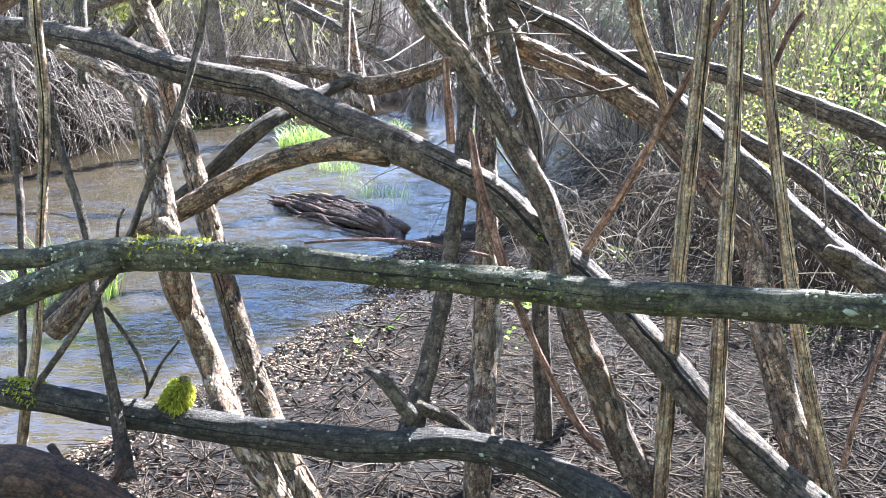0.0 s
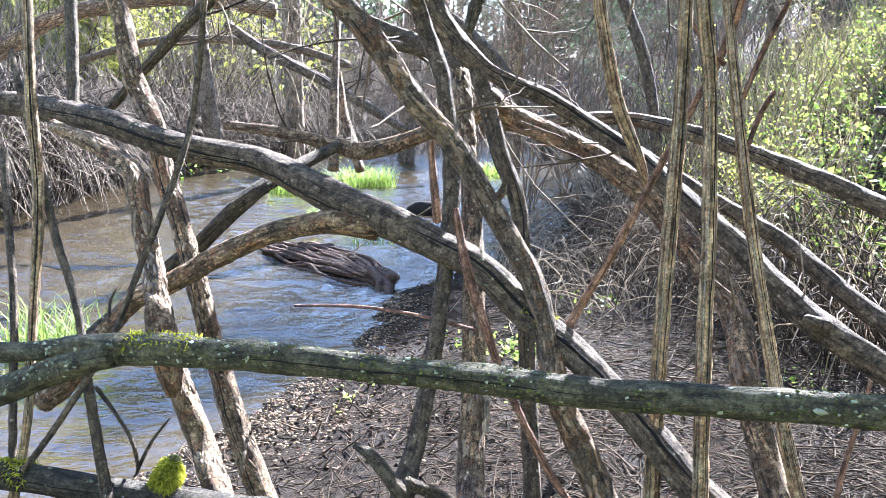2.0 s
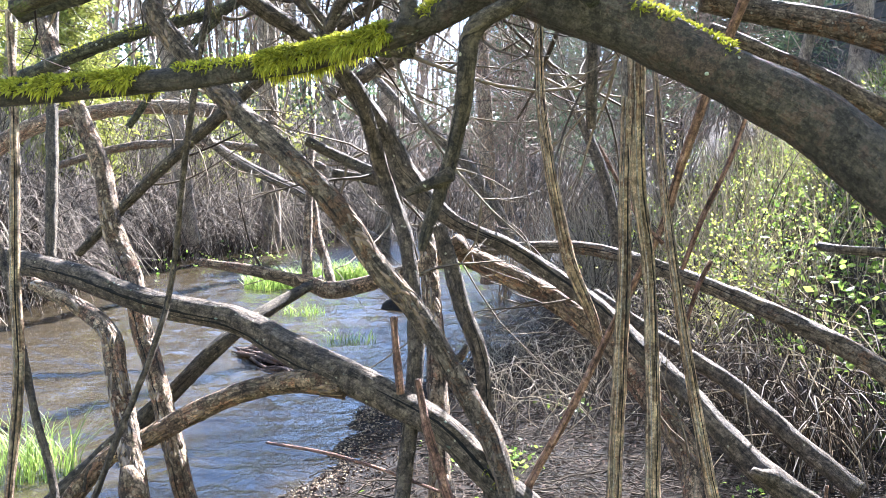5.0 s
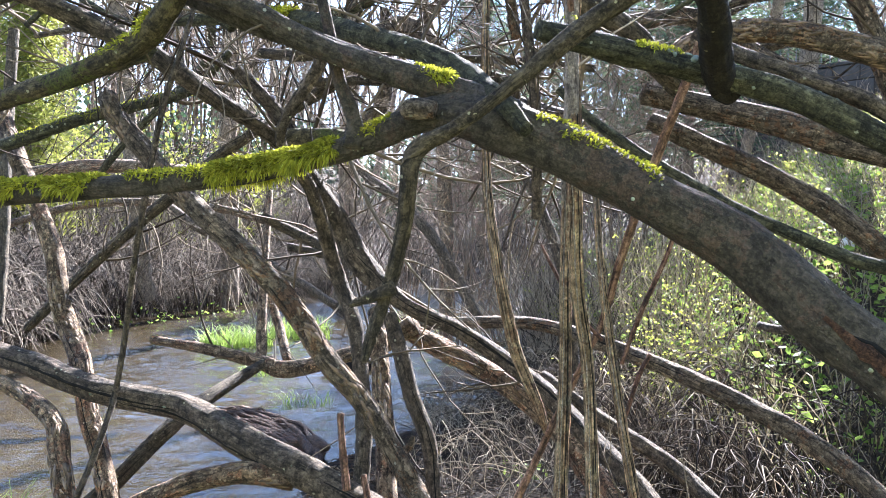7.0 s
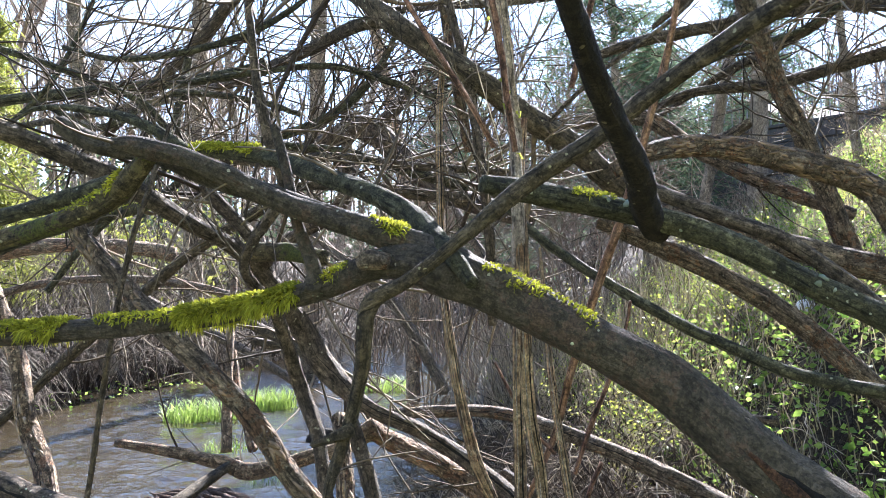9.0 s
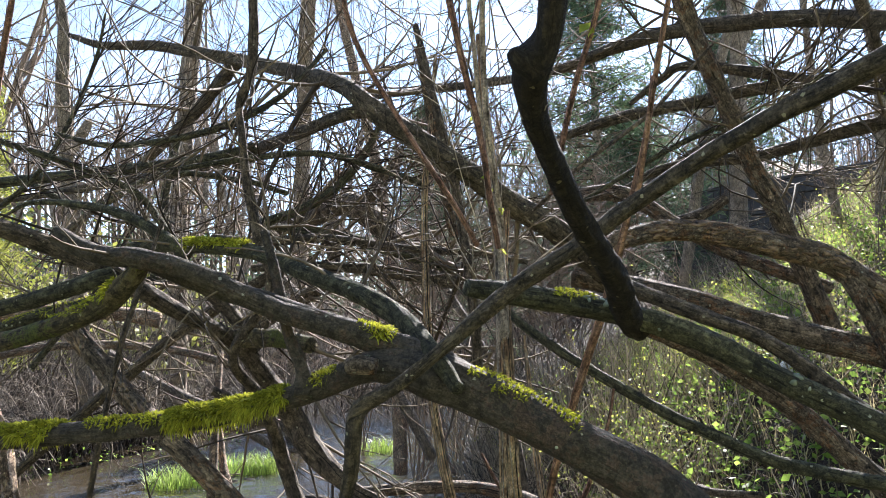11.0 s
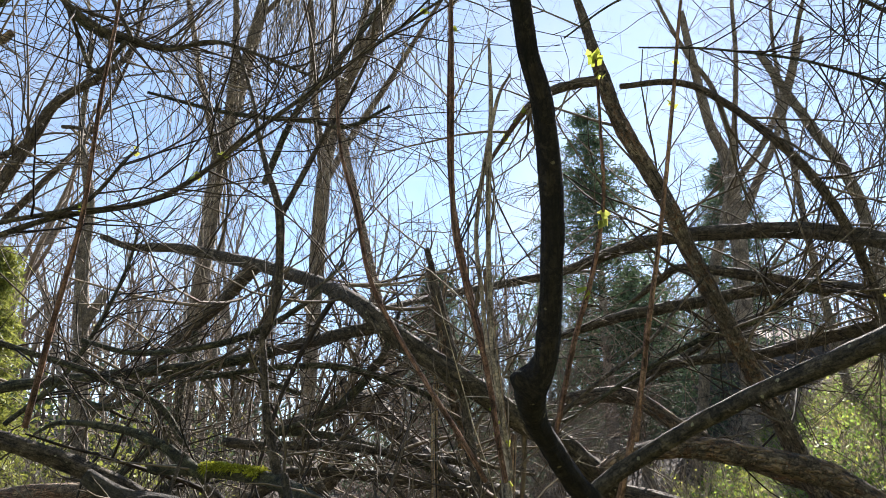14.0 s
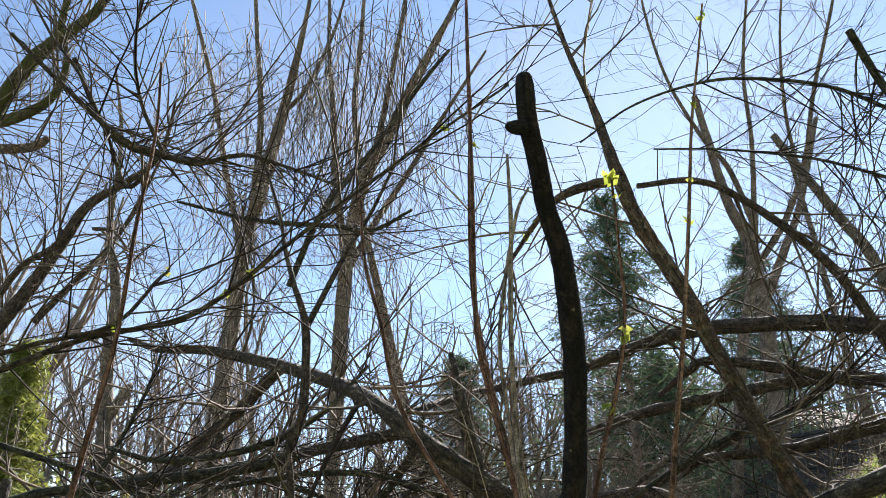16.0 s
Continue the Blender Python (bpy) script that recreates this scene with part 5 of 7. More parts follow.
limb(thing, "fork", FARPALE, [
    (11.101, 18.945, 10.129, 0.1386), (11.723, 18.574, 11.476, 0.1155), (12.316, 18.208, 12.822, 0.0924), (13.046, 17.576, 15.374,
    0.0616),
])
thing = limb_thing("slope_edge_tree", "pale upright tree at the slope's edge", "tree")
limb(thing, "trunk", FARPALE, [
    (8.297, 10.949, 0.789, 0.1848), (8.239, 10.395, 3.590, 0.1680), (8.181, 10.106, 5.073, 0.1512), (8.068, 9.892, 6.228, 0.1428),
    (7.740, 9.729, 7.305, 0.1344), (7.149, 9.640, 8.222, 0.1176), (6.473, 9.531, 9.306, 0.0840),
])
limb(thing, "trunk", FARPALE, [
    (10.076, 14.894, 0.286, 0.1680), (10.143, 14.133, 4.017, 0.1456), (9.788, 13.791, 6.000, 0.1344), (9.436, 13.494, 7.763,
    0.1120), (9.197, 13.222, 9.305, 0.0896), (8.842, 12.881, 11.288, 0.0560),
])
thing = limb_thing("bank_tree", "rough grey tree standing on the stream bank", "tree")
limb(thing, "trunk", PALEBARK, [
    (1.360, 13.719, 0.261, 0.1176), (1.367, 13.783, 1.828, 0.1274), (1.317, 13.843, 3.198, 0.1274), (1.230, 13.897, 4.371,
    0.1176), (1.023, 13.967, 5.740, 0.1078), (0.617, 14.073, 7.693, 0.0882), (0.007, 14.232, 10.624, 0.0588),
])
thing = limb_thing("bank_sapling", "grey sapling leaning on the bank", "sapling")
limb(thing, "trunk", GREYBARK, [
    (1.260, 8.748, 1.137, 0.0630), (1.005, 8.784, 1.638, 0.0630), (0.686, 8.825, 2.138, 0.0630), (0.306, 8.864, 2.512, 0.0567),
    (-0.010, 8.894, 2.760, 0.0504), (-0.594, 9.158, 3.415, 0.0386),
])
thing = limb_thing("bank_sapling", "smooth grey sapling with side twigs on the bank", "sapling")
limb(thing, "trunk", GREYBARK, [
    (1.241, 4.427, 1.289, 0.0354), (1.218, 4.468, 1.608, 0.0386), (1.166, 4.563, 1.960, 0.0390), (1.070, 4.653, 2.255, 0.0362),
    (0.965, 4.736, 2.489, 0.0332), (0.874, 4.813, 2.662, 0.0302), (0.736, 5.066, 3.042, 0.0245),
])
thing = limb_thing("broken_log_bridge", "pale broken log lying high across the far bank", "log")
limb(thing, "limb", PALEBARK, [
    (-6.290, 10.111, 1.692, 0.1400), (-5.241, 10.165, 2.321, 0.1190), (-4.682, 10.194, 2.656, 0.1050), (-3.982, 10.198, 2.825,
    0.0910), (-3.143, 10.189, 2.919, 0.0840), (-2.303, 10.160, 2.853, 0.0910), (-1.953, 10.142, 2.785, 0.0980),
])
limb(thing, "limb", REDBARK, [
    (-4.842, 11.146, 2.179, 0.0462), (-3.918, 11.157, 2.450, 0.0539), (-2.995, 11.142, 2.515, 0.0539), (-2.302, 11.120, 2.472,
    0.0539), (-1.763, 11.095, 2.382, 0.0539), (-1.148, 11.055, 2.194, 0.0539),
])
thing = limb_thing("far_dead_limb", "dead dark limb slanting over the far bank", "branch")
limb(thing, "limb", GREYBARK, [
    (-1.784, 7.059, 2.361, 0.0392), (-1.466, 7.023, 2.143, 0.0441), (-0.999, 6.807, 1.925, 0.0430), (-0.602, 6.603, 1.717,
    0.0373), (-0.224, 6.406, 1.496, 0.0318),
])
limb(thing, "limb", DARKBARK, [
    (-0.453, 3.570, 2.145, 0.0252), (-0.276, 3.554, 2.059, 0.0302), (-0.071, 3.336, 1.966, 0.0333), (0.105, 2.913, 1.850, 0.0315),
])
limb(thing, "limb", DARKBARK, [
    (-0.345, 3.751, 2.003, 0.0239), (-0.129, 3.639, 1.962, 0.0259), (0.026, 3.528, 1.910, 0.0252),
])
thing = limb_thing("crossing_bough", "dark bare bough crossing above the stream", "bough")
limb(thing, "limb", GREENBARK, [
    (-1.655, 3.362, 2.968, 0.0286), (-1.419, 3.334, 3.059, 0.0286), (-1.056, 3.266, 3.093, 0.0283), (-0.699, 3.201, 3.121,
    0.0281), (-0.416, 3.143, 3.149, 0.0302), (-0.229, 3.097, 3.187, 0.0300),
])
limb(thing, "limb", GREENBARK, [
    (-1.281, 3.518, 3.119, 0.0176), (-1.005, 3.489, 2.994, 0.0202), (-0.680, 3.450, 3.145, 0.0176), (-0.304, 3.409, 3.108,
    0.0176), (-0.104, 3.387, 3.045, 0.0151),
])
limb(thing, "limb", GREENBARK, [
    (-1.452, 2.947, 2.323, 0.0315), (-1.201, 2.817, 2.388, 0.0284), (-0.999, 2.793, 2.459, 0.0264), (-0.798, 2.770, 2.510,
    0.0244), (-0.596, 2.746, 2.571, 0.0223), (-0.455, 2.728, 2.703, 0.0142),
])
limb(thing, "limb", GREENBARK, [
    (-1.550, 4.469, 2.266, 0.0220), (-1.301, 4.336, 2.540, 0.0246), (-1.074, 4.256, 2.748, 0.0244), (-0.823, 4.174, 2.982,
    0.0271), (-0.783, 4.114, 3.210, 0.0268), (-0.716, 4.052, 3.491, 0.0265),
])
limb(thing, "limb", GREYBARK, [
    (-0.175, 2.502, 2.323, 0.0283), (-0.226, 2.456, 2.412, 0.0278), (-0.315, 2.439, 2.511, 0.0276), (-0.384, 2.420, 2.580,
    0.0255),
])
thing = limb_thing("heavy_bough", "thick gnarled bough behind the tangle", "bough")
limb(thing, "limb", GREYBARK, [
    (-0.402, 4.136, 2.411, 0.0391), (-0.131, 4.052, 2.557, 0.0446), (0.104, 3.973, 2.757, 0.0470), (0.103, 3.965, 3.228, 0.0265),
])
limb(thing, "limb", GREENBARK, [
    (-0.175, 2.997, 2.831, 0.0179), (0.092, 2.917, 2.787, 0.0242), (0.348, 2.813, 2.696, 0.0258), (0.550, 2.718, 2.619, 0.0252),
])
limb(thing, "limb", MOSSBARK, [
    (-0.220, 2.406, 2.362, 0.0364), (-0.088, 2.291, 2.353, 0.0350), (0.018, 2.178, 2.327, 0.0302),
])
thing = limb_thing("dead_branch", "grey dead branch lying over the shrubs", "branch")
limb(thing, "limb", REDBARK, [
    (1.148, 3.248, 2.996, 0.0453), (1.429, 3.166, 3.009, 0.0447), (1.666, 3.065, 2.832, 0.0413), (1.892, 2.968, 2.686, 0.0381),
    (2.051, 2.901, 2.608, 0.0352), (2.224, 2.833, 2.531, 0.0346),
])
limb(thing, "limb", REDBARK, [
    (1.654, 3.093, 2.862, 0.0318), (1.763, 3.055, 2.893, 0.0316), (1.870, 3.016, 2.960, 0.0266),
])
thing = limb_thing("buried_twig", "short broken branch poking from the shrubs", "stick")
limb(thing, "limb", GREYBARK, [
    (1.575, 2.860, 1.721, 0.0168), (1.603, 2.758, 1.716, 0.0162), (1.744, 2.653, 1.712, 0.0176),
])
thing = limb_thing("thin_red_twig", "thin reddish twig lying across", "stick")
limb(thing, "twig", REDSTICK, [
    (-0.513, 2.819, 0.988, 0.0052), (-0.263, 2.339, 1.112, 0.0053), (-0.076, 1.991, 1.184, 0.0045), (0.086, 1.724, 1.218, 0.0040),
])
thing = limb_thing("thin_side_twigs", "thin bare side twig with forked tips", "stick")
limb(thing, "twig", REDSTICK, [
    (0.750, 1.789, 1.763, 0.0061), (0.717, 1.781, 1.703, 0.0061), (0.691, 1.771, 1.631, 0.0049), (0.678, 1.770, 1.594, 0.0037),
])
limb(thing, "twig", REDSTICK, [
    (0.661, 1.737, 1.747, 0.0052), (0.709, 1.737, 1.877, 0.0065), (0.767, 1.736, 2.004, 0.0058), (0.805, 1.735, 2.116, 0.0044),
    (0.818, 1.729, 2.189, 0.0038),
])
limb(thing, "twig", REDSTICK, [
    (0.591, 1.666, 1.814, 0.0050), (0.537, 1.682, 1.876, 0.0050), (0.489, 1.701, 1.963, 0.0044), (0.453, 1.719, 2.038, 0.0031),
])
thing = limb_thing("orange_litter_twig", "thin orange twig standing in the litter", "stick")
limb(thing, "twig", ORANGE, [
    (1.083, 1.973, 0.583, 0.0077), (1.125, 2.012, 0.748, 0.0085), (1.162, 2.036, 0.854, 0.0069), (1.198, 2.061, 0.960, 0.0062),
    (1.226, 2.089, 1.080, 0.0046),
])
thing = limb_thing("grey_water_twig", "forked grey twig hanging over the water", "stick")
limb(thing, "twig", GREYBARK, [
    (-0.736, 1.610, 1.114, 0.0048), (-0.696, 1.604, 1.060, 0.0042), (-0.661, 1.598, 0.999, 0.0042), (-0.648, 1.591, 0.937,
    0.0037), (-0.659, 1.594, 0.916, 0.0024),
])
limb(thing, "twig", DARKBARK, [
    (-0.650, 1.598, 0.934, 0.0043), (-0.623, 1.611, 0.989, 0.0037), (-0.584, 1.623, 1.041, 0.0024),
])
limb(thing, "twig", GREYBARK, [
    (-0.704, 1.624, 1.266, 0.0036), (-0.702, 1.633, 1.301, 0.0030), (-0.691, 1.638, 1.324, 0.0024),
])
thing = limb_thing("slim_shoot", "slim straight reddish shoot rising through the boughs", "stick")
limb(thing, "stem", REDSTICK, [
    (0.468, 1.510, 2.540, 0.0070), (0.444, 1.471, 2.645, 0.0070), (0.415, 1.432, 2.804, 0.0071), (0.357, 1.383, 3.023, 0.0072),
    (0.326, 1.351, 3.194, 0.0066), (0.313, 1.239, 3.529, 0.0059), (0.303, 1.149, 3.889, 0.0053), (0.302, 1.121, 4.093, 0.0038),
])
thing = limb_thing("slim_shoot", "slim pale bleached shoot standing among the boughs", "stick")
limb(thing, "stem", DEADWOOD, [
    (0.504, 1.612, 2.543, 0.0081), (0.486, 1.570, 2.653, 0.0081), (0.443, 1.487, 2.872, 0.0073), (0.423, 1.388, 3.179, 0.0067),
    (0.424, 1.303, 3.468, 0.0060), (0.421, 1.279, 3.662, 0.0038),
])
thing = limb_thing("slim_shoot", "slim pale shoot bent beside the others", "stick")
limb(thing, "stem", DEADWOOD, [
    (0.492, 1.650, 2.587, 0.0060), (0.466, 1.608, 2.700, 0.0060), (0.423, 1.495, 2.993, 0.0060), (0.404, 1.447, 3.199, 0.0061),
    (0.445, 1.345, 3.491, 0.0054), (0.485, 1.323, 3.586, 0.0031),
])
thing = limb_thing("slim_shoot", "slender red-brown shoot leaning over", "stick")
limb(thing, "stem", REDSTICK, [
    (0.409, 1.463, 2.540, 0.0068), (0.352, 1.435, 2.629, 0.0068), (0.230, 1.427, 2.824, 0.0063), (0.127, 1.418, 3.015, 0.0065),
    (0.084, 1.401, 3.206, 0.0059), (0.039, 1.392, 3.378, 0.0053), (0.023, 1.371, 3.571, 0.0031),
])
thing = limb_thing("slim_shoot", "thin grey-brown shoot crossing the upright ones", "stick")
limb(thing, "stem", GREYBARK, [
    (0.618, 1.763, 2.668, 0.0064), (0.742, 1.699, 2.785, 0.0064), (0.933, 1.671, 2.925, 0.0058), (1.032, 1.670, 3.026, 0.0050),
    (1.113, 1.622, 3.118, 0.0034),
])
thing = limb_thing("thin_bare_branch", "thin dark leafless branch arching overhead", "branch")
limb(thing, "limb", GREENBARK, [
    (-1.138, 2.195, 4.614, 0.0101), (-0.997, 2.286, 4.341, 0.0123), (-0.829, 2.349, 4.265, 0.0114), (-0.590, 2.372, 4.261,
    0.0069),
])
thing = limb_thing("thin_bare_branch", "long thin dark leafless branch overhead", "branch")
limb(thing, "limb", GREENBARK, [
    (-0.790, 2.729, 4.252, 0.0063), (-0.425, 2.626, 4.116, 0.0098), (-0.084, 2.593, 4.081, 0.0110), (0.086, 2.578, 4.059, 0.0098),
    (0.254, 2.524, 4.135, 0.0061),
])
thing = limb_thing("thin_bare_branch", "thin dark leafless branch rising steeply", "branch")
limb(thing, "limb", GREENBARK, [
    (-0.314, 3.187, 4.035, 0.0168), (-0.158, 3.030, 4.369, 0.0154), (0.085, 2.970, 4.704, 0.0143), (0.339, 2.891, 5.080, 0.0118),
    (0.491, 2.888, 5.306, 0.0090),
])
thing = limb_thing("thin_bare_branch", "thin dark leafless branch arching to the bank", "branch")
limb(thing, "limb", GREENBARK, [
    (0.893, 2.075, 4.222, 0.0034), (1.056, 1.917, 4.290, 0.0043), (1.249, 1.776, 4.302, 0.0052), (1.457, 1.742, 4.317, 0.0063),
    (1.712, 1.640, 4.214, 0.0071), (1.949, 1.573, 4.029, 0.0078),
])
thing = limb_thing("thin_bare_branch", "thin dark drooping leafless branch", "branch")
limb(thing, "limb", GREENBARK, [
    (1.219, 2.132, 4.240, 0.0035), (1.449, 2.017, 4.177, 0.0045), (1.729, 1.908, 4.084, 0.0054), (1.883, 1.820, 3.979, 0.0063),
    (2.065, 1.739, 3.849, 0.0081),
])
thing = limb_thing("thin_bare_branch", "dark leafless branch hanging steeply", "branch")
limb(thing, "limb", GREENBARK, [
    (1.587, 1.332, 4.210, 0.0127), (1.682, 1.382, 4.056, 0.0127), (1.742, 1.379, 3.908, 0.0134), (1.835, 1.397, 3.698, 0.0140),
])
thing = limb_thing("thin_bare_branch", "dark leafless branch low over the far bank", "branch")
limb(thing, "limb", GREENBARK, [
    (-1.295, 2.596, 3.142, 0.0115), (-0.980, 2.593, 3.042, 0.0115), (-0.791, 2.594, 2.975, 0.0115), (-0.591, 2.552, 2.877,
    0.0124), (-0.475, 2.542, 2.727, 0.0132),
])
thing = limb_thing("thin_bare_branch", "thin dark leafless branch slanting upward", "branch")
limb(thing, "limb", GREENBARK, [
    (-1.319, 3.142, 2.875, 0.0107), (-1.089, 3.041, 3.046, 0.0107), (-0.958, 3.034, 3.287, 0.0098), (-0.869, 3.028, 3.541,
    0.0076), (-0.819, 2.955, 3.704, 0.0050),
])
thing = limb_thing("thin_bare_branch", "dark leafless branch running low through the tangle", "branch")
limb(thing, "limb", GREENBARK, [
    (-0.999, 2.967, 3.199, 0.0095), (-0.739, 2.852, 3.125, 0.0115), (-0.361, 2.684, 3.144, 0.0134), (-0.103, 2.699, 3.287,
    0.0115), (0.077, 2.703, 3.485, 0.0071),
])
thing = limb_thing("thin_bare_branch", "dark leafless branch curving up from below", "branch")
limb(thing, "limb", GREENBARK, [
    (-0.202, 2.597, 2.768, 0.0168), (-0.017, 2.549, 2.822, 0.0168), (0.129, 2.594, 2.932, 0.0152), (0.239, 2.624, 3.089, 0.0123),
    (0.310, 2.646, 3.279, 0.0081),
])
thing = limb_thing("thin_bare_branch", "thin dark leafless branch reaching across the tangle", "branch")
limb(thing, "limb", GREENBARK, [
    (-0.496, 2.658, 2.985, 0.0087), (-0.217, 2.606, 3.019, 0.0108), (0.040, 2.467, 3.006, 0.0115), (0.250, 2.460, 2.953, 0.0126),
    (0.412, 2.411, 2.884, 0.0134),
])
thing = limb_thing("thin_bare_branch", "thin dark leafless branch fanning toward the slope", "branch")
limb(thing, "limb", GREENBARK, [
    (1.074, 3.033, 2.869, 0.0076), (1.368, 2.920, 3.049, 0.0113), (1.708, 2.910, 3.227, 0.0129), (2.093, 2.911, 3.363, 0.0106),
    (2.464, 2.859, 3.633, 0.0068),
])

# ---- generators of twigs, stems, leaves and blades ----
def wander(r, start, way, length, steps, curl, lift=0.0):
    """A curving line from a start: way is its first direction, lift bends it up (+) or down (-)."""
    d = np.array(way, float)
    d /= np.linalg.norm(d) + 1e-9
    pts, q = [np.array(start, float)], np.array(start, float)
    bend = r.normal(0, curl, 3)
    for _ in range(steps):
        d = d + bend * 0.5 + r.normal(0, curl, 3) * 0.6
        d[2] += lift
        d /= np.linalg.norm(d)
        q = q + d * length / steps
        pts.append(q.copy())
    return np.array(pts)


def tapered(pts, r0, r1):
    return np.c_[pts, np.linspace(r0, r1, len(pts))]


def sprays(r, parents, count, length, radius, levels=2, lift=0.02, from_share=0.15, curl=0.16, kids=4):
    """Side twigs along parent lines (x, y, z, radius), each with finer twigs of its own."""
    out = []
    weight = np.array([np.linalg.norm(np.diff(q[:, :3], axis=0), axis=1).sum() for q in parents])
    pick = r.choice(len(parents), count, p=weight / weight.sum())
    for k in pick:
        q = parents[k]
        i = int(np.clip(r.uniform(from_share, 1.0) * (len(q) - 1), 0, len(q) - 2))
        t = r.uniform()
        at_p = q[i, :3] * (1 - t) + q[i + 1, :3] * t
        along = q[i + 1, :3] - q[i, :3]
        along /= np.linalg.norm(along) + 1e-9
        side = r.normal(0, 1, 3)
        side -= side @ along * along
        side /= np.linalg.norm(side) + 1e-9
        ln = length * r.uniform(0.4, 1.25)
        rad = min(radius * r.uniform(0.6, 1.2), q[i, 3] * 0.8)
        tw = tapered(wander(r, at_p, along * r.uniform(0.3, 1.0) + side * r.uniform(0.5, 1.0), ln, 6, curl, lift), rad, rad * 0.35)
        out.append(tw)
        if levels > 1:
            out += sprays(r, [tw], r.poisson(kids), ln * 0.5, rad * 0.55, levels - 1, lift, 0.15, curl, kids)
    return out


def limb_line(ctrl, step=0.05):
    return spline(ctrl, step)


def add_twigs(thing_name, seed, count, length, radius, levels=2, mat=None, lift=0.02, curl=0.16, kids=4, which=None, name="twig_spray"):
    """A mesh of side twigs on a thing's limbs."""
    ob = bpy.data.objects[thing_name]
    r = np.random.default_rng(seed)
    rows = limb_paths[thing_name]
    rows = [rows[i] for i in which] if which is not None else rows
    lines = sprays(r, [limb_line(c) for c in rows], count, length, radius, levels, lift, 0.15, curl, kids)
    return tagged(part(name, tube_mesh(name, lines, 4), mat or TWIG, ob), kind="stuff")


def quads_mesh(name, centres, along, across, smooth=False, fold=0.25):
    """Leaves: a four-cornered blade, folded along its middle, at each centre."""
    c, a, b = (np.asarray(v, float) for v in (centres, along, across))
    up = np.cross(a, b)
    up /= np.linalg.norm(up, axis=1)[:, None] + 1e-9
    w = np.linalg.norm(b, axis=1)[:, None]
    tip, root = c + a, c - a
    l_side, r_side = c + b + up * w * fold, c - b + up * w * fold
    n = len(c)
    verts = np.stack([root, l_side, tip, r_side], 1).reshape(-1, 3)
    base = np.arange(n)[:, None] * 4
    tris = np.concatenate([base + [0, 2, 1], base + [0, 3, 2]], 1).reshape(-1, 3)
    return grid_mesh(name, verts, tris, smooth)


def random_ways(r, n, flat=0.0):
    d = r.normal(0, 1, (n, 3))
    d[:, 2] *= 1 - flat
    return d / (np.linalg.norm(d, axis=1)[:, None] + 1e-9)


def leaf_cloud(name, r, points, size, mat, parent=None, flat=0.3, wide=0.5, fold=0.25):
    n = len(points)
    a = random_ways(r, n, flat)
    b = np.cross(a, random_ways(r, n, 0))
    b /= np.linalg.norm(b, axis=1)[:, None] + 1e-9
    s = size * r.uniform(0.5, 1.3, n)[:, None]
    me = quads_mesh(name, points, a * s, b * s * wide, fold=fold)
    return part(name, me, mat, parent)


def blades_mesh(name, r, roots, length, width, lean, droop):
    """Grass or moss blades: three-step strips that bend over."""
    n = len(roots)
    d = random_ways(r, n, 0)
    d[:, 2] = 0
    d /= np.linalg.norm(d, axis=1)[:, None] + 1e-9
    side = np.stack([-d[:, 1], d[:, 0], 0 * d[:, 0]], 1)
    ln = length * r.uniform(0.45, 1.2, n)[:, None]
    lean = lean * r.uniform(0.2, 1.3, n)[:, None]
    rows = []
    for s, w in ((0, 1.0), (0.4, 0.8), (0.75, 0.5), (1.0, 0.08)):
        c = roots + np.array([0, 0, 1.0]) * ln * (s - droop * s * s) + d * ln * lean * s * s
        rows += [c - side * width * w / 2, c + side * width * w / 2]
    v = np.stack(rows, 1).reshape(-1, 3)
    base = np.arange(n)[:, None] * 8
    q = np.concatenate([base + [0, 1, 3, 2], base + [2, 3, 5, 4], base + [4, 5, 7, 6]], 1).reshape(-1, 4)
    return grid_mesh(name, v, q, True)


def stuff(name, me, mat, label, category):
    ob = new(name, me)
    me.materials.append(mat)
    return tagged(ob, label, category, kind="stuff")


# ---- twigs on the boughs of the tangle ----
add_twigs("high_arching_bough", 11, 56, 1.0, 0.010, 3, lift=0.03)
add_twigs("dark_bough", 12, 45, 0.9, 0.009, 3, lift=0.03)
add_twigs("leaning_alder", 13, 60, 0.9, 0.007, 3, lift=0.04)
add_twigs("gnarled_bough", 14, 26, 0.8, 0.008, 3, lift=0.03)
add_twigs("crossing_bough", 15, 18, 0.7, 0.008, 3, lift=0.02)
add_twigs("heavy_bough", 16, 26, 0.7, 0.007, 3, lift=0.02)
add_twigs("sweeping_dark_branch", 17, 12, 0.35, 0.004, 2)
add_twigs("rear_mossy_branch", 18, 14, 0.4, 0.004, 2)
add_twigs("long_dark_trunk", 19, 14, 0.4, 0.004, 2)
add_twigs("curved_dark_twig", 20, 70, 0.8, 0.004, 3, lift=0.02, curl=0.1, kids=2, mat=DARK_TWIG)
add_twigs("long_twig", 21, 46, 0.7, 0.003, 3, lift=0.03, curl=0.1, kids=2, mat=DARK_TWIG)
add_twigs("leaning_grey_tree", 22, 60, 1.2, 0.010, 3, lift=0.04)
add_twigs("mossy_oak_bough", 23, 60, 1.2, 0.010, 3, lift=0.02)
add_twigs("low_fallen_log", 24, 12, 0.4, 0.004, 2, which=[1, 3])
add_twigs("broken_log_bridge", 25, 30, 1.0, 0.008, 2)
add_twigs("far_dead_limb", 26, 30, 0.8, 0.007, 2)
add_twigs("bank_sapling", 27, 20, 0.7, 0.006, 2, lift=0.03)
add_twigs("slanting_branch", 28, 14, 0.5, 0.005, 2)
add_twigs("red_stalk", 29, 20, 0.6, 0.003, 2, lift=0.05, mat=PALE_TWIG)
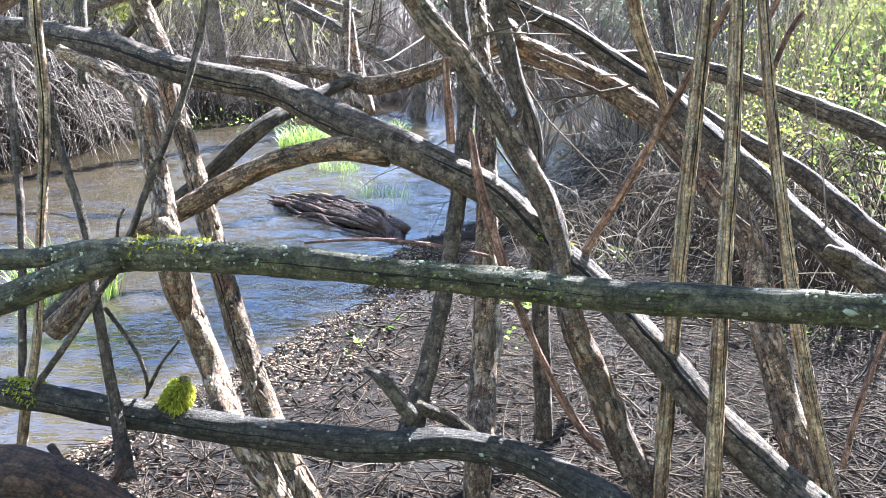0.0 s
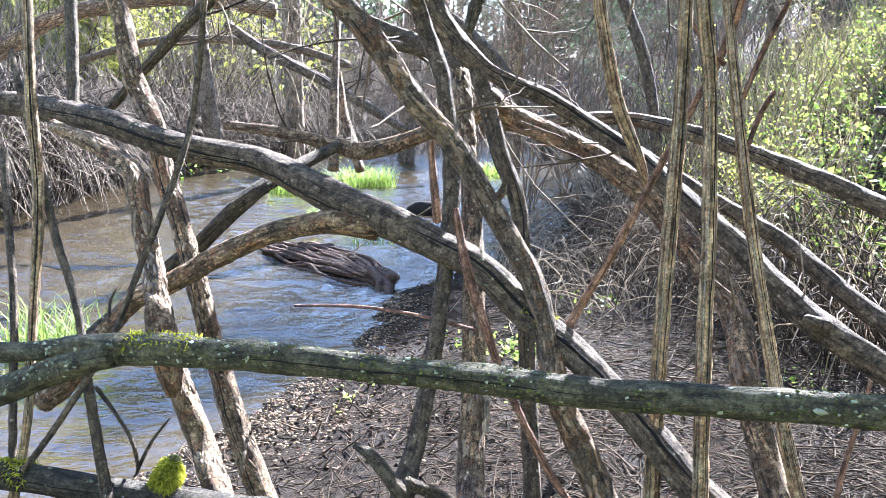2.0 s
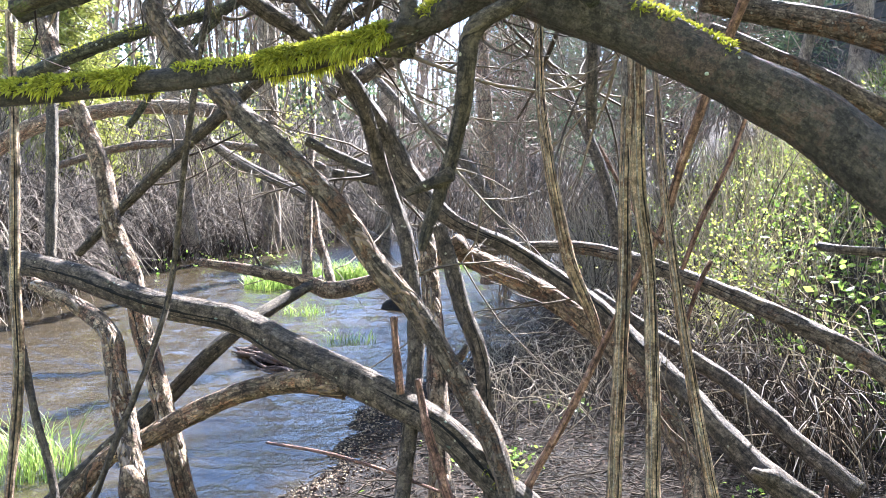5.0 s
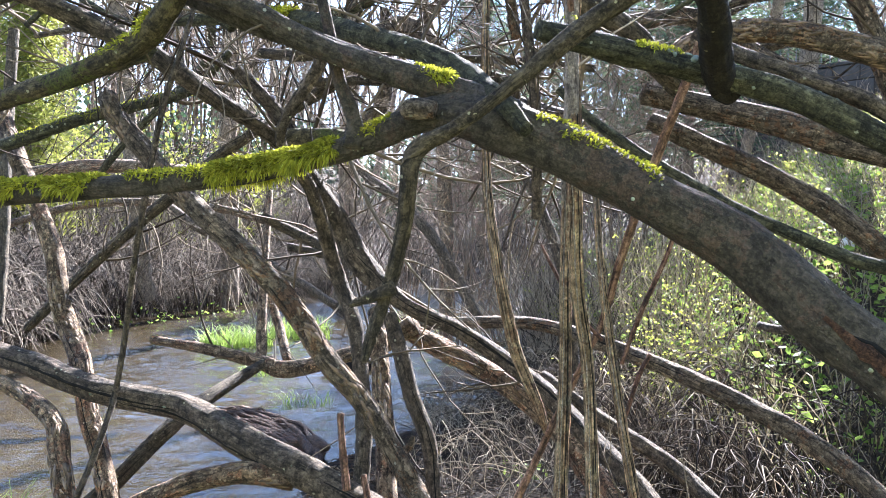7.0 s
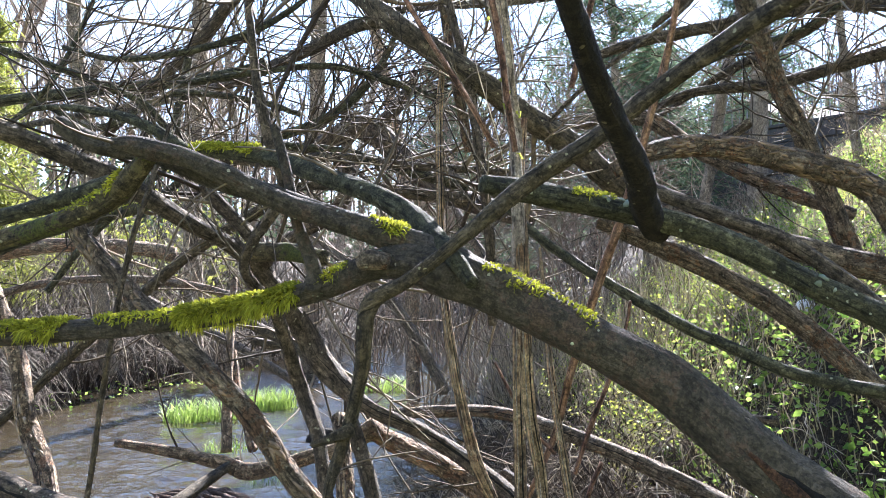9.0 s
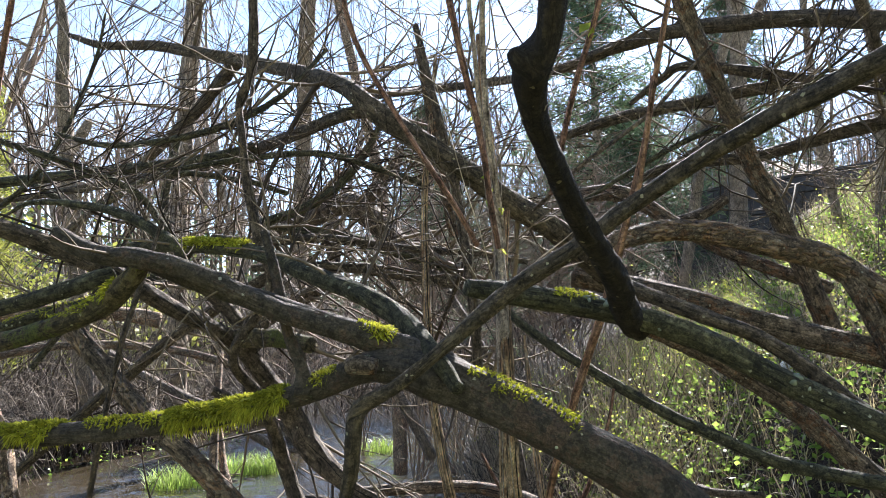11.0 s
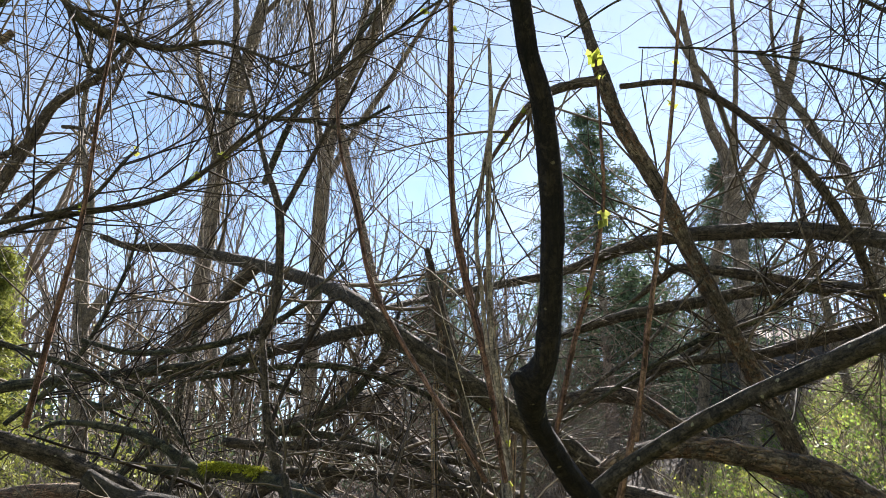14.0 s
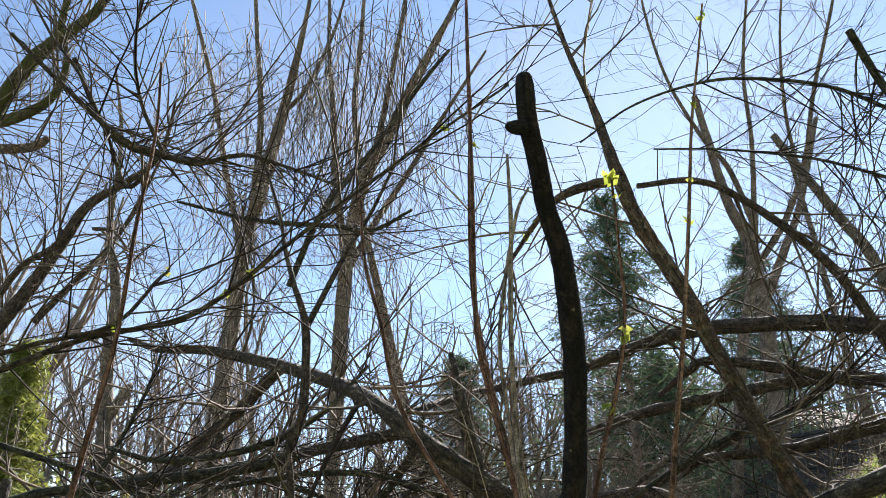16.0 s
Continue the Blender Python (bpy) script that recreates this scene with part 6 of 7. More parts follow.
add_twigs("slim_trunk_row", 30, 20, 0.5, 0.004, 2, lift=0.04)
add_twigs("pale_sloping_trunk", 31, 10, 0.4, 0.004, 2)
add_twigs("dead_branch", 32, 12, 0.5, 0.005, 2)

for k, ob_name in enumerate(sorted(q for q in limb_paths if q.startswith("thin_bare_branch"))):
    add_twigs(ob_name, 320 + k, 34, 0.75, 0.0034, 3, lift=0.02, curl=0.11, kids=2, mat=DARK_TWIG)


def twiggy_bush(seed, base, high, count):
    """A bush of fine reddish twigs rising from one foot."""
    r = np.random.default_rng(seed)
    thing = tagged(new("twiggy_bush"), "fine reddish-brown leafless bush behind the boughs", "shrub", "leafless bushes")
    thing.matrix_basis = Matrix.Translation(base)
    stems = [tapered(wander(r, np.array(base) + r.normal(0, 0.08, 3) * (1, 1, 0), (r.normal(0, 0.22), r.normal(0, 0.22), 1.0), high * r.uniform(0.6, 1.05), 9, 0.1, 0.04), 0.016, 0.004) for _ in range(9)]
    for q in stems:
        part("stem", tube_mesh("stem", [q], 5), FARBARK, thing)
    tagged(part("twig_spray", tube_mesh("twig_spray", sprays(r, [q[4:] for q in stems], int(count * 1.3), high * 0.2, 0.011, 3, 0.02, 0.1, 0.2, 4), 3), RED_TWIG, thing), kind="stuff")


for k, (x, y, top, count) in enumerate(((1.6, 13.5, 6.9, 150), (2.6, 15.5, 7.2, 150), (4.1, 13.0, 7.0, 170), (5.0, 15.5, 7.4, 150), (0.9, 19.0, 6.8, 130), (3.4, 20.0, 7.5, 130))):
    twiggy_bush(330 + k, (x, y, ground_z(x, y)), top - ground_z(x, y), count)

# ---- crowns of the trees behind ----
for k, (tree, count, length) in enumerate((("ivy_stemmed_tree", 170, 2.6), ("many_forked_tree", 190, 2.6), ("slim_far_tree", 90, 1.8), ("spreading_tree", 420, 2.4),
                                           ("slope_tree", 300, 2.6), ("slope_edge_tree", 330, 2.0), ("bank_tree", 110, 1.8))):
    add_twigs(tree, 40 + k, int(count * 0.28), length, 0.0105, 3, mat=FARBARK, lift=0.04, curl=0.17, kids=3, name="crown")


def vines(thing_name, seed, count, spread):
    """Dead vine stems hanging down a tree's trunks."""
    r = np.random.default_rng(seed)
    lines = []
    for _ in range(count):
        c = limb_line(limb_paths[thing_name][r.integers(0, len(limb_paths[thing_name]))], 0.4)
        i = r.integers(2, max(3, int(len(c) * 0.75)))
        st = c[i, :3] + r.normal(0, 1, 3) * spread
        lines.append(tapered(wander(r, st, (r.normal(0, 0.15), r.normal(0, 0.15), -1), r.uniform(1.5, 5.0), 9, 0.16, -0.10), 0.012, 0.005))
    tagged(part("hanging_vine", tube_mesh("hanging_vine", lines, 3), PALE_TWIG, bpy.data.objects[thing_name], "dry hanging vine stems"), kind="stuff")


vines("ivy_stemmed_tree", 51, 380, 0.3)
vines("many_forked_tree", 52, 320, 0.3)


def wood_tree(seed, tall, girth):
    """A bare forest tree: trunk, main limbs and a crown of twigs, standing at the origin."""
    r = np.random.default_rng(seed)
    thing = new("bare_tree")
    trunk = tapered(wander(r, (0, 0, -0.3), (r.normal(0, 0.08), r.normal(0, 0.08), 1), tall, 12, 0.05, 0.03), girth, girth * 0.2)
    limbs = []
    for _ in range(r.integers(6, 10)):
        i = r.integers(4, 11)
        way = r.normal(0, 1, 3)
        way[2] = abs(way[2]) + 1.0
        limbs.append(tapered(wander(r, trunk[i, :3], way, tall * r.uniform(0.25, 0.45), 8, 0.12, 0.05), trunk[i, 3] * 0.6, 0.02))
    part("trunk", tube_mesh("trunk", [trunk], 9), FARPALE, thing)
    for q in limbs:
        part("limb", tube_mesh("limb", [q], 6), FARBARK, thing)
    tagged(part("crown", tube_mesh("crown", sprays(r, [trunk[5:]] + limbs, 42, tall * 0.16, 0.011, 3, 0.05, 0.1, 0.16, 3), 3), FARBARK, thing), kind="stuff")
    return tagged(thing, "tall bare deciduous tree in early spring", "tree", "bare trees of the wood")


protos = [wood_tree(60, 15, 0.2), wood_tree(61, 17, 0.24), wood_tree(62, 12, 0.14), wood_tree(63, 19, 0.26)]
r = np.random.default_rng(70)
placed = 0
spots = []
while len(spots) < 34:
    x, y = r.uniform(-34, 30), r.uniform(27, 62)
    lf, sh = np.interp(y, LEFT_Y, LEFT_X), np.interp(y, SHORE_Y, SHORE_X)
    if lf - 1.0 < x < sh + 1.5 or (x > 12 and y < 34) or 0.25 < math.atan2(x, y) < 0.75:
        continue
    spots.append((x, y))
for k, (x, y) in enumerate(spots):
    mpose = pose(x, y, ground_z(x, y) - 0.1, r.normal(0, 3), r.normal(0, 3), r.uniform(0, 360))
    if k < len(protos):
        protos[k].matrix_basis = mpose
    else:
        copy_thing(protos[k % len(protos)], mpose)


# unseen trees added around and behind the camera to cut the sky light there
for k, (x, y) in enumerate(((-4, -7), (3, -9), (9, -6), (-10, -10), (-1, -14), (13, 2), (12, -12), (-14, 0), (6, -16), (-6, -18))):
    copy_thing(protos[k % len(protos)], pose(x, y, ground_z(x, y) - 0.1, 0, 0, 77 * k))


def conifer(name, label, x, y, base_z, tall, spread, mat, seed, count):
    """A conifer: trunk, drooping boughs and sprays of needles in tiers with gaps."""
    r = np.random.default_rng(seed)
    thing = tagged(new(name), label, "conifer")
    thing.matrix_basis = Matrix.Translation((x, y, base_z))
    o = np.array([x, y, base_z])
    part("trunk", tube_mesh("trunk", [tapered(np.array([o + [0, 0, -0.4], o + [0.05, 0, tall * 0.5], o + [0, 0.04, tall]]), 0.22, 0.02)], 9), FARPALE, thing)
    lines, pts = [], []
    for _ in range(count):
        h = r.uniform(0.12, 0.99) ** 0.9
        a = r.uniform(0, 2 * np.pi)
        ln = spread * (1 - h) ** 0.8 * r.uniform(0.5, 1.1) + 0.25
        ln_pts = wander(r, o + [0, 0, h * tall], (np.cos(a), np.sin(a), 0.35), ln, 6, 0.10, -0.12)
        lines.append(tapered(ln_pts, 0.03, 0.006))
        for _ in range(70):
            i = r.integers(1, 6)
            t = r.uniform()
            c = ln_pts[i] * (1 - t) + ln_pts[i + 1 if i < 6 else i] * t
            pts.append(c + r.normal(0, 0.13, 3) + [0, 0, -0.1])
    tagged(part("bough_frame", tube_mesh("bough_frame", lines, 3), TWIG, thing), kind="stuff")
    pts = np.array(pts)
    n = len(pts)
    a = random_ways(r, n, 0.2) * np.array([1, 1, 0.6]) + [0, 0, -0.5]
    b = np.cross(a, random_ways(r, n))
    b /= np.linalg.norm(b, axis=1)[:, None]
    needle = part("needle_spray", quads_mesh("needle_spray", pts, a * r.uniform(0.08, 0.2, (n, 1)), b * r.uniform(0.012, 0.03, (n, 1)), fold=0.1), mat, thing)
    tagged(needle, kind="stuff")


conifer("conifer", "dark green conifer standing on the slope", 8.8, 24.0, 3.8, 12.5, 5.6, CONIFER_LEAF, 80, 230)
conifer("conifer", "dark green conifer among bare trees", 4.6, 33.0, 1.6, 11.5, 6.0, CONIFER_LEAF, 81, 300)
conifer("conifer", "broad dark conifer on the slope", 17.5, 31.0, 6.0, 12.0, 5.6, CONIFER_LEAF, 82, 280)
conifer("conifer", "low dense dark conifer under the tall one", 10.6, 26.0, 3.6, 7.5, 5.8, CONIFER_LEAF, 85, 230)
conifer("conifer", "sunlit yellow-green cedar by the stream", -9.2, 22.6, 0.9, 9.2, 2.0, CEDAR_LEAF, 83, 230)
conifer("conifer", "sunlit yellow-green cedar behind the brambles", -15.0, 30.0, 1.2, 12.0, 2.6, CEDAR_LEAF, 84, 230)

# ---- brambles, reeds and shrubs on the banks ----
def arcs(r, count, where, high, reach, radius):
    """Bramble stems that rise, arch over and hang down again."""
    out = []
    for _ in range(count):
        x, y, out_way = where(r)
        z = ground_z(x, y)
        a = out_way + r.normal(0, 0.9)
        h, rc = high * r.uniform(0.35, 1.15), reach * r.uniform(0.3, 1.2)
        t = np.linspace(0, 1, 9)
        px = x + np.cos(a) * rc * t + np.cumsum(r.normal(0, 0.03, 9))
        py = y + np.sin(a) * rc * t + np.cumsum(r.normal(0, 0.03, 9))
        end = r.uniform(0.7, 1.15)
        pz = z + h * 4 * t * end * (1 - t * end * 0.95) / 1.05 + np.cumsum(r.normal(0, 0.02, 9)) - 0.03
        rad = radius * r.uniform(0.6, 1.3)
        out.append(np.c_[px, py, pz, np.linspace(rad, rad * 0.5, 9)])
    return out


def left_bank(r):
    y = r.uniform(9, 33)
    return np.interp(y, LEFT_Y, LEFT_X) - abs(r.normal(0, 0.9)) + 0.15, y, 0.0


r = np.random.default_rng(90)
stuff("bramble_thicket", tube_mesh("bramble_thicket", arcs(r, 1700, left_bank, 1.25, 1.5, 0.012), 3), BANK_TWIG,
      "dense grey-brown bramble stems overhanging the water", "bramble")
# near-black stems: the shade of the thicket's deep gaps is put into their colour
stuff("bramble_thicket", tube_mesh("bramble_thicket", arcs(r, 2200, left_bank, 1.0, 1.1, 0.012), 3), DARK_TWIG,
      "dead bramble stems low over the water, darkened for the thicket's shaded gaps", "bramble")


def upright(r, count, where, high, radius, curl=0.07, lean=0.25):
    out = []
    for _ in range(count):
        x, y = where(r)
        st = (x, y, ground_z(x, y) - 0.03)
        h = high * r.uniform(0.35, 1.2)
        rad = radius * r.uniform(0.6, 1.3)
        out.append(tapered(wander(r, st, (r.normal(0, lean), r.normal(0, lean), 1), h, 7, curl, -0.02), rad, rad * 0.4))
    return out


def behind_left(r):
    y = r.uniform(14, 40)
    return np.interp(y, LEFT_Y, LEFT_X) - r.uniform(0.6, 9), y


def far_end(r):
    y = r.uniform(30, 48)
    return r.uniform(-10, 16), y


def right_reeds(r):
    y = r.uniform(9.5, 22)
    return np.interp(y, SHORE_Y, SHORE_X) + 0.4 + abs(r.normal(0, 1.6)), y


def right_slope(r):
    y = r.uniform(7, 24)
    return max(3.2, np.interp(y, SHORE_Y, SHORE_X) + 1) + r.uniform(0, 8), y


stuff("undergrowth", tube_mesh("undergrowth", upright(r, 3600, behind_left, 3.0, 0.013, 0.12, 0.4), 3), BANK_TWIG, "tangled bare undergrowth on the far bank", "undergrowth")
stuff("undergrowth", tube_mesh("undergrowth", upright(r, 1800, far_end, 5.0, 0.026, 0.14, 0.6), 3), BANK_TWIG, "grey-brown bare undergrowth where the stream bends", "undergrowth")
stuff("dry_reeds", tube_mesh("dry_reeds", upright(r, 2400, right_reeds, 1.7, 0.009, 0.08, 0.35), 3), PALE_TWIG, "dense dry tan stems along the bank", "reeds")
stuff("dry_stems", tube_mesh("dry_stems", upright(r, 3600, right_slope, 1.0, 0.0065, 0.14, 0.6), 3), PALE_TWIG, "dry shrub stems covering the slope", "shrub stems")


def right_brambles(r):
    y = r.uniform(4.2, 10)
    return max(2.3 - (y - 4) * 0.12, np.interp(y, SHORE_Y, SHORE_X) + 0.9) + abs(r.normal(0, 0.8)), y, 3.4


stuff("bramble_thicket", tube_mesh("bramble_thicket", arcs(r, 260, right_brambles, 0.7, 1.0, 0.005), 3), PALE_TWIG, "pale dry bramble stems arching over the bank", "bramble")
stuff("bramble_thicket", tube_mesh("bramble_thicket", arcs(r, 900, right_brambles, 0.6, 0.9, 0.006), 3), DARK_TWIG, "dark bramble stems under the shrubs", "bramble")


def mid_brush(r):
    return r.uniform(0.6, 2.4), r.uniform(5.5, 9.5), 2.0


stuff("straw_heap", tube_mesh("straw_heap", arcs(r, 360, mid_brush, 0.4, 0.8, 0.0045), 3), PALE_TWIG, "heaps of flattened dry stems at the gravel's edge", "dry stems")


def shrub(seed, x, y, high, wide, leaf_count, leaf, mat):
    """A young-leaved shrub: thin stems from one foot and small leaves along them."""
    r = np.random.default_rng(seed)
    z = ground_z(x, y)
    thing = tagged(new("leafing_shrub"), "thin-stemmed shrub with fresh yellow-green leaves", "shrub", "leafing shrubs on the slope")
    thing.matrix_basis = Matrix.Translation((x, y, z))
    stems = []
    for _ in range(14):
        a = r.uniform(0, 6.28)
        stems.append(tapered(wander(r, (x + r.normal(0, 0.12), y + r.normal(0, 0.12), z - 0.03), (np.cos(a) * wide, np.sin(a) * wide, 1.2), high * r.uniform(0.6, 1.15), 8, 0.09, 0.02), 0.007, 0.002))
    side = sprays(r, stems, 60, high * 0.3, 0.003, 1, 0.04, 0.25)
    for q in stems:
        part("stem", tube_mesh("stem", [q], 4), PALE_TWIG, thing)
    tagged(part("twig_spray", tube_mesh("twig_spray", side, 3), PALE_TWIG, thing), kind="stuff")
    al = stems + side
    pts = []
    for _ in range(leaf_count):
        q = al[r.integers(0, len(al))]
        i = r.integers(2, len(q))
        pts.append(q[i, :3] + r.normal(0, 0.03, 3))
    tagged(leaf_cloud("foliage", r, np.array(pts), leaf, mat, thing, 0.4, 0.55), kind="stuff")
    return thing


r = np.random.default_rng(101)
for k in range(86):
    y = r.uniform(6.5, 17)
    x = max(2.5, np.interp(y, SHORE_Y, SHORE_X) + 1.1) + r.uniform(0, 7.0)
    shrub(200 + k, x, y, r.uniform(0.8, 1.8) * (0.5 if x > 5.5 else 1.0), 0.8, 400, 0.0155, SHRUB_LEAF if r.uniform() < 0.75 else GREEN_LEAF)

pts = []
for _ in range(26000):
    y = r.uniform(4.6, 17)
    x = max(3.0, np.interp(y, SHORE_Y, SHORE_X) + 1.3) + r.uniform(0, 8)
    pts.append((x, y, ground_z(x, y) + abs(r.normal(0, 0.24))))
low = leaf_cloud("ground_cover", r, np.array(pts), 0.04, GREEN_LEAF, None, 0.6, 0.6)
tagged(low, "low green leafy weeds on the slope", "weeds", kind="stuff")

roots = []
for _ in range(20000):
    y = r.uniform(4.8, 19)
    x = max(2.9, np.interp(y, SHORE_Y, SHORE_X) + 1.2) + r.uniform(0, 9) ** 1.0
    roots.append((x, y, ground_z(x, y) - 0.02))
stuff("dry_grass", blades_mesh("dry_grass", r, np.array(roots), 0.55, 0.012, 0.9, 0.4), DRY_GRASS, "tangled tan and yellow-green grass on the slope", "grass")

pts = []
for _ in range(16000):
    x, y = r.uniform(-30, -4), r.uniform(26, 46)
    pts.append((x, y, ground_z(x, y) + abs(r.normal(0, 2.2))))
far_green = leaf_cloud("far_shrubbery", r, np.array(pts), 0.12, CEDAR_LEAF, None, 0.2, 0.6)
tagged(far_green, "sunlit far shrubs behind the bare trees", "shrubs", kind="stuff")

far_lines, far_pts = [], []
for _ in range(700):
    a = r.uniform(-1.15, 1.15)
    d = r.uniform(62, 90)
    x, y = math.sin(a) * d, math.cos(a) * d
    h = r.uniform(7, 15)
    z = ground_z(x, y)
    trunk = tapered(wander(r, (x, y, z - 0.3), (0, 0, 1), h, 6, 0.05, 0.02), 0.16, 0.05)
    far_lines.append(trunk)
    far_lines += sprays(r, [trunk], 14, 4.0, 0.05, 1, 0.08, 0.3)
stuff("far_wood", tube_mesh("far_wood", far_lines, 3), FARBARK, "distant bare woodland closing the view", "woodland")
for _ in range(14000):
    a, d = r.uniform(-1.15, 1.15), r.uniform(58, 80)
    x, y = math.sin(a) * d, math.cos(a) * d
    far_pts.append((x, y, ground_z(x, y) + abs(r.normal(0, 2.6))))
fw = leaf_cloud("far_evergreens", r, np.array(far_pts), 0.3, CONIFER_LEAF, None, 0.2, 0.6)
tagged(fw, "distant dark evergreen undergrowth", "undergrowth", kind="stuff")

pts = []
for _ in range(900):
    x, y, _a = left_bank(r)
    pts.append((x - 0.3, y * 0.6 + 4, ground_z(x - 0.3, y * 0.6 + 4) + abs(r.normal(0, 0.35))))
leaves = leaf_cloud("ground_cover", r, np.array(pts), 0.045, GREEN_LEAF, None, 0.4, 0.6)
tagged(leaves, "small green leaves under the bank brambles", "weeds", kind="stuff")

# ---- grass in the stream ----
def grass_clump(seed, x, y, radius, count, high, width, label):
    r = np.random.default_rng(seed)
    a, d = r.uniform(0, 6.28, count), radius * np.sqrt(r.uniform(0, 1, count))
    roots = np.stack([x + np.cos(a) * d * 1.4, y + np.sin(a) * d, np.full(count, -0.05)], 1)
    ob = new("grass_clump", blades_mesh("grass_clump", r, roots, high, width, 0.7, 0.35))
    ob.data.materials.append(GRASS)
    return tagged(ob, label, "grass", "grass clumps in the stream", "stuff")


grass_clump(301, -2.6, 5.3, 0.26, 260, 0.55, 0.009, "bright green sedge clump standing in shallow water")
grass_clump(302, -2.45, 15.3, 0.5, 520, 0.6, 0.018, "green grass tussock on a gravel islet")
grass_clump(303, -1.35, 16.6, 0.45, 460, 0.65, 0.018, "green grass tussock on a gravel islet")
grass_clump(304, 1.3, 19.2, 0.5, 300, 0.55, 0.02, "green grass tussock by the far current")
grass_clump(305, -0.75, 9.9, 0.25, 90, 0.3, 0.009, "small grass tuft beside the driftwood")
grass_clump(306, -1.6, 12.0, 0.25, 90, 0.35, 0.012, "small grass tuft standing in the current")
islet_x, islet_y = np.meshgrid(np.linspace(-1, 1, 30), np.linspace(-1, 1, 30))
iz = 0.10 * (1 - islet_x**2 - islet_y**2) - 0.05 + bumps(islet_x * 2, islet_y * 2, 31, 0.5) * 0.03
ii = np.arange(900).reshape(30, 30)
iq = np.stack([ii[:-1, :-1], ii[:-1, 1:], ii[1:, 1:], ii[1:, :-1]], -1).reshape(-1, 4)
islet = new("gravel_islet", grid_mesh("gravel_islet", np.stack([islet_x * 1.4 - 1.9, islet_y * 1.3 + 16.0, iz - 0.04], -1).reshape(-1, 3), iq))
islet.data.materials.append(MUD)
tagged(islet, "low muddy islet carrying grass tussocks", "islet", kind="structure")

# ---- driftwood log, wet stone and litter on the beach ----
drift = limb_thing("driftwood_log", "rotten brown driftwood log half sunk in the stream", "log")
log = limb(drift, "log", ROTBARK, [(-2.0, 9.35, -0.03, 0.06), (-1.6, 9.1, -0.02, 0.13), (-1.1, 8.55, 0.0, 0.2), (-0.7, 8.0, 0.02, 0.17), (-0.45, 7.6, 0.03, 0.1)], 0.3)
for q in log.data.vertices:
    q.co.z = q.co.z * 0.4
limb(drift, "root", ROTBARK, [(-0.5, 7.7, 0.06, 0.08), (-0.4, 7.45, 0.09, 0.06), (-0.33, 7.35, 0.1, 0.03)], 0.2)
limb(drift, "root", ROTBARK, [(-0.45, 7.6, 0.05, 0.07), (-0.42, 7.3, 0.02, 0.05), (-0.4, 7.1, -0.06, 0.03)], 0.2)
limb(drift, "root", ROTBARK, [(-0.6, 7.75, 0.08, 0.05), (-0.5, 7.4, 0.05, 0.04), (-0.52, 7.2, -0.05, 0.03)], 0.2)
rd = np.random.default_rng(125)
for k in range(60):
    s0 = rd.uniform(0.0, 0.7)
    s1 = min(1.05, s0 + rd.uniform(0.25, 0.6))
    off, rad = rd.uniform(-1, 1), rd.uniform(0.010, 0.028)
    row = []
    for t in np.linspace(s0, s1, 5):
        cx, cy = np.interp(t, (0, 0.35, 0.7, 1.05), (-2.0, -1.5, -0.9, -0.36)), np.interp(t, (0, 0.35, 0.7, 1.05), (9.35, 9.0, 8.3, 7.4))
        wide = 0.38 * math.sin(math.pi * min(1, max(0.06, t * 0.8 + 0.12)))
        row.append((cx + off * wide * 0.75 + rd.normal(0, 0.03), cy + off * wide + rd.normal(0, 0.03), 0.1 * math.sqrt(max(0.0, 1 - off * off)) * (0.35 + wide * 1.5) - 0.01 + rd.normal(0, 0.018), rad * (0.25 if t in (s0, s1) else 1)))
    limb(drift, "splinter", ROTBARK, row, 0.3)
rock = limb_thing("wet_stone", "dark wet stone standing out of the current", "stone")
limb(rock, "stone", BLACKBARK, [(-0.35, 12.6, -0.1, 0.1), (-0.25, 12.6, 0.02, 0.16), (0.0, 12.55, 0.06, 0.14), (0.15, 12.5, 0.0, 0.05)], 0.3)

r = np.random.default_rng(120)


def beach_spot(r):
    while True:
        x, y = r.uniform(-1.7, 5.2), 2.2 + 7.8 * r.uniform() ** 1.5
        if x > np.interp(y, SHORE_Y, SHORE_X) + 0.03:
            return x, y


def surface(x, y):
    return ground_z(x, y) + float(bumps(np.array(x), np.array(y), 1, 0.9)) * 0.06 * math.exp(-math.hypot(x, y - 5) / 12) + float(bumps(np.array(x), np.array(y), 2, 0.25)) * 0.03 * math.exp(-math.hypot(x, y - 5) / 12)


lines = []
for _ in range(27000):
    x, y = beach_spot(r)
    if r.uniform() > 0.35 + 0.65 * min(1, max(0, (x - np.interp(y, SHORE_Y, SHORE_X)) / 1.2)):
        continue
    a, ln = r.uniform(0, 6.28), (0.04 + 0.4 * r.uniform() ** 2.2) * (1.6 if x > 0.3 else 0.8)
    q = wander(r, (x, y, 0), (math.cos(a), math.sin(a), 0), ln, 5, 0.10, 0)
    lift = abs(r.normal(0, 0.035))
    for i, v in enumerate(q):
        v[2] = surface(v[0], v[1]) + 0.004 + lift * i / 5
    rad = r.choice([0.0014, 0.0022, 0.0034, 0.006], p=[0.35, 0.38, 0.22, 0.05])
    lines.append(tapered(q, rad, rad * 0.6))
stuff("straw_litter", tube_mesh("straw_litter", lines, 4), DRY_STRAW, "dry stems and twigs scattered over the gravel", "litter")
pts = []
for _ in range(20000):
    x, y = beach_spot(r)
    pts.append((x, y, surface(x, y) + 0.008))
lit = leaf_cloud("leaf_litter", r, np.array(pts), 0.017, DEAD_LEAF, None, 0.85, 0.6, 0.4)
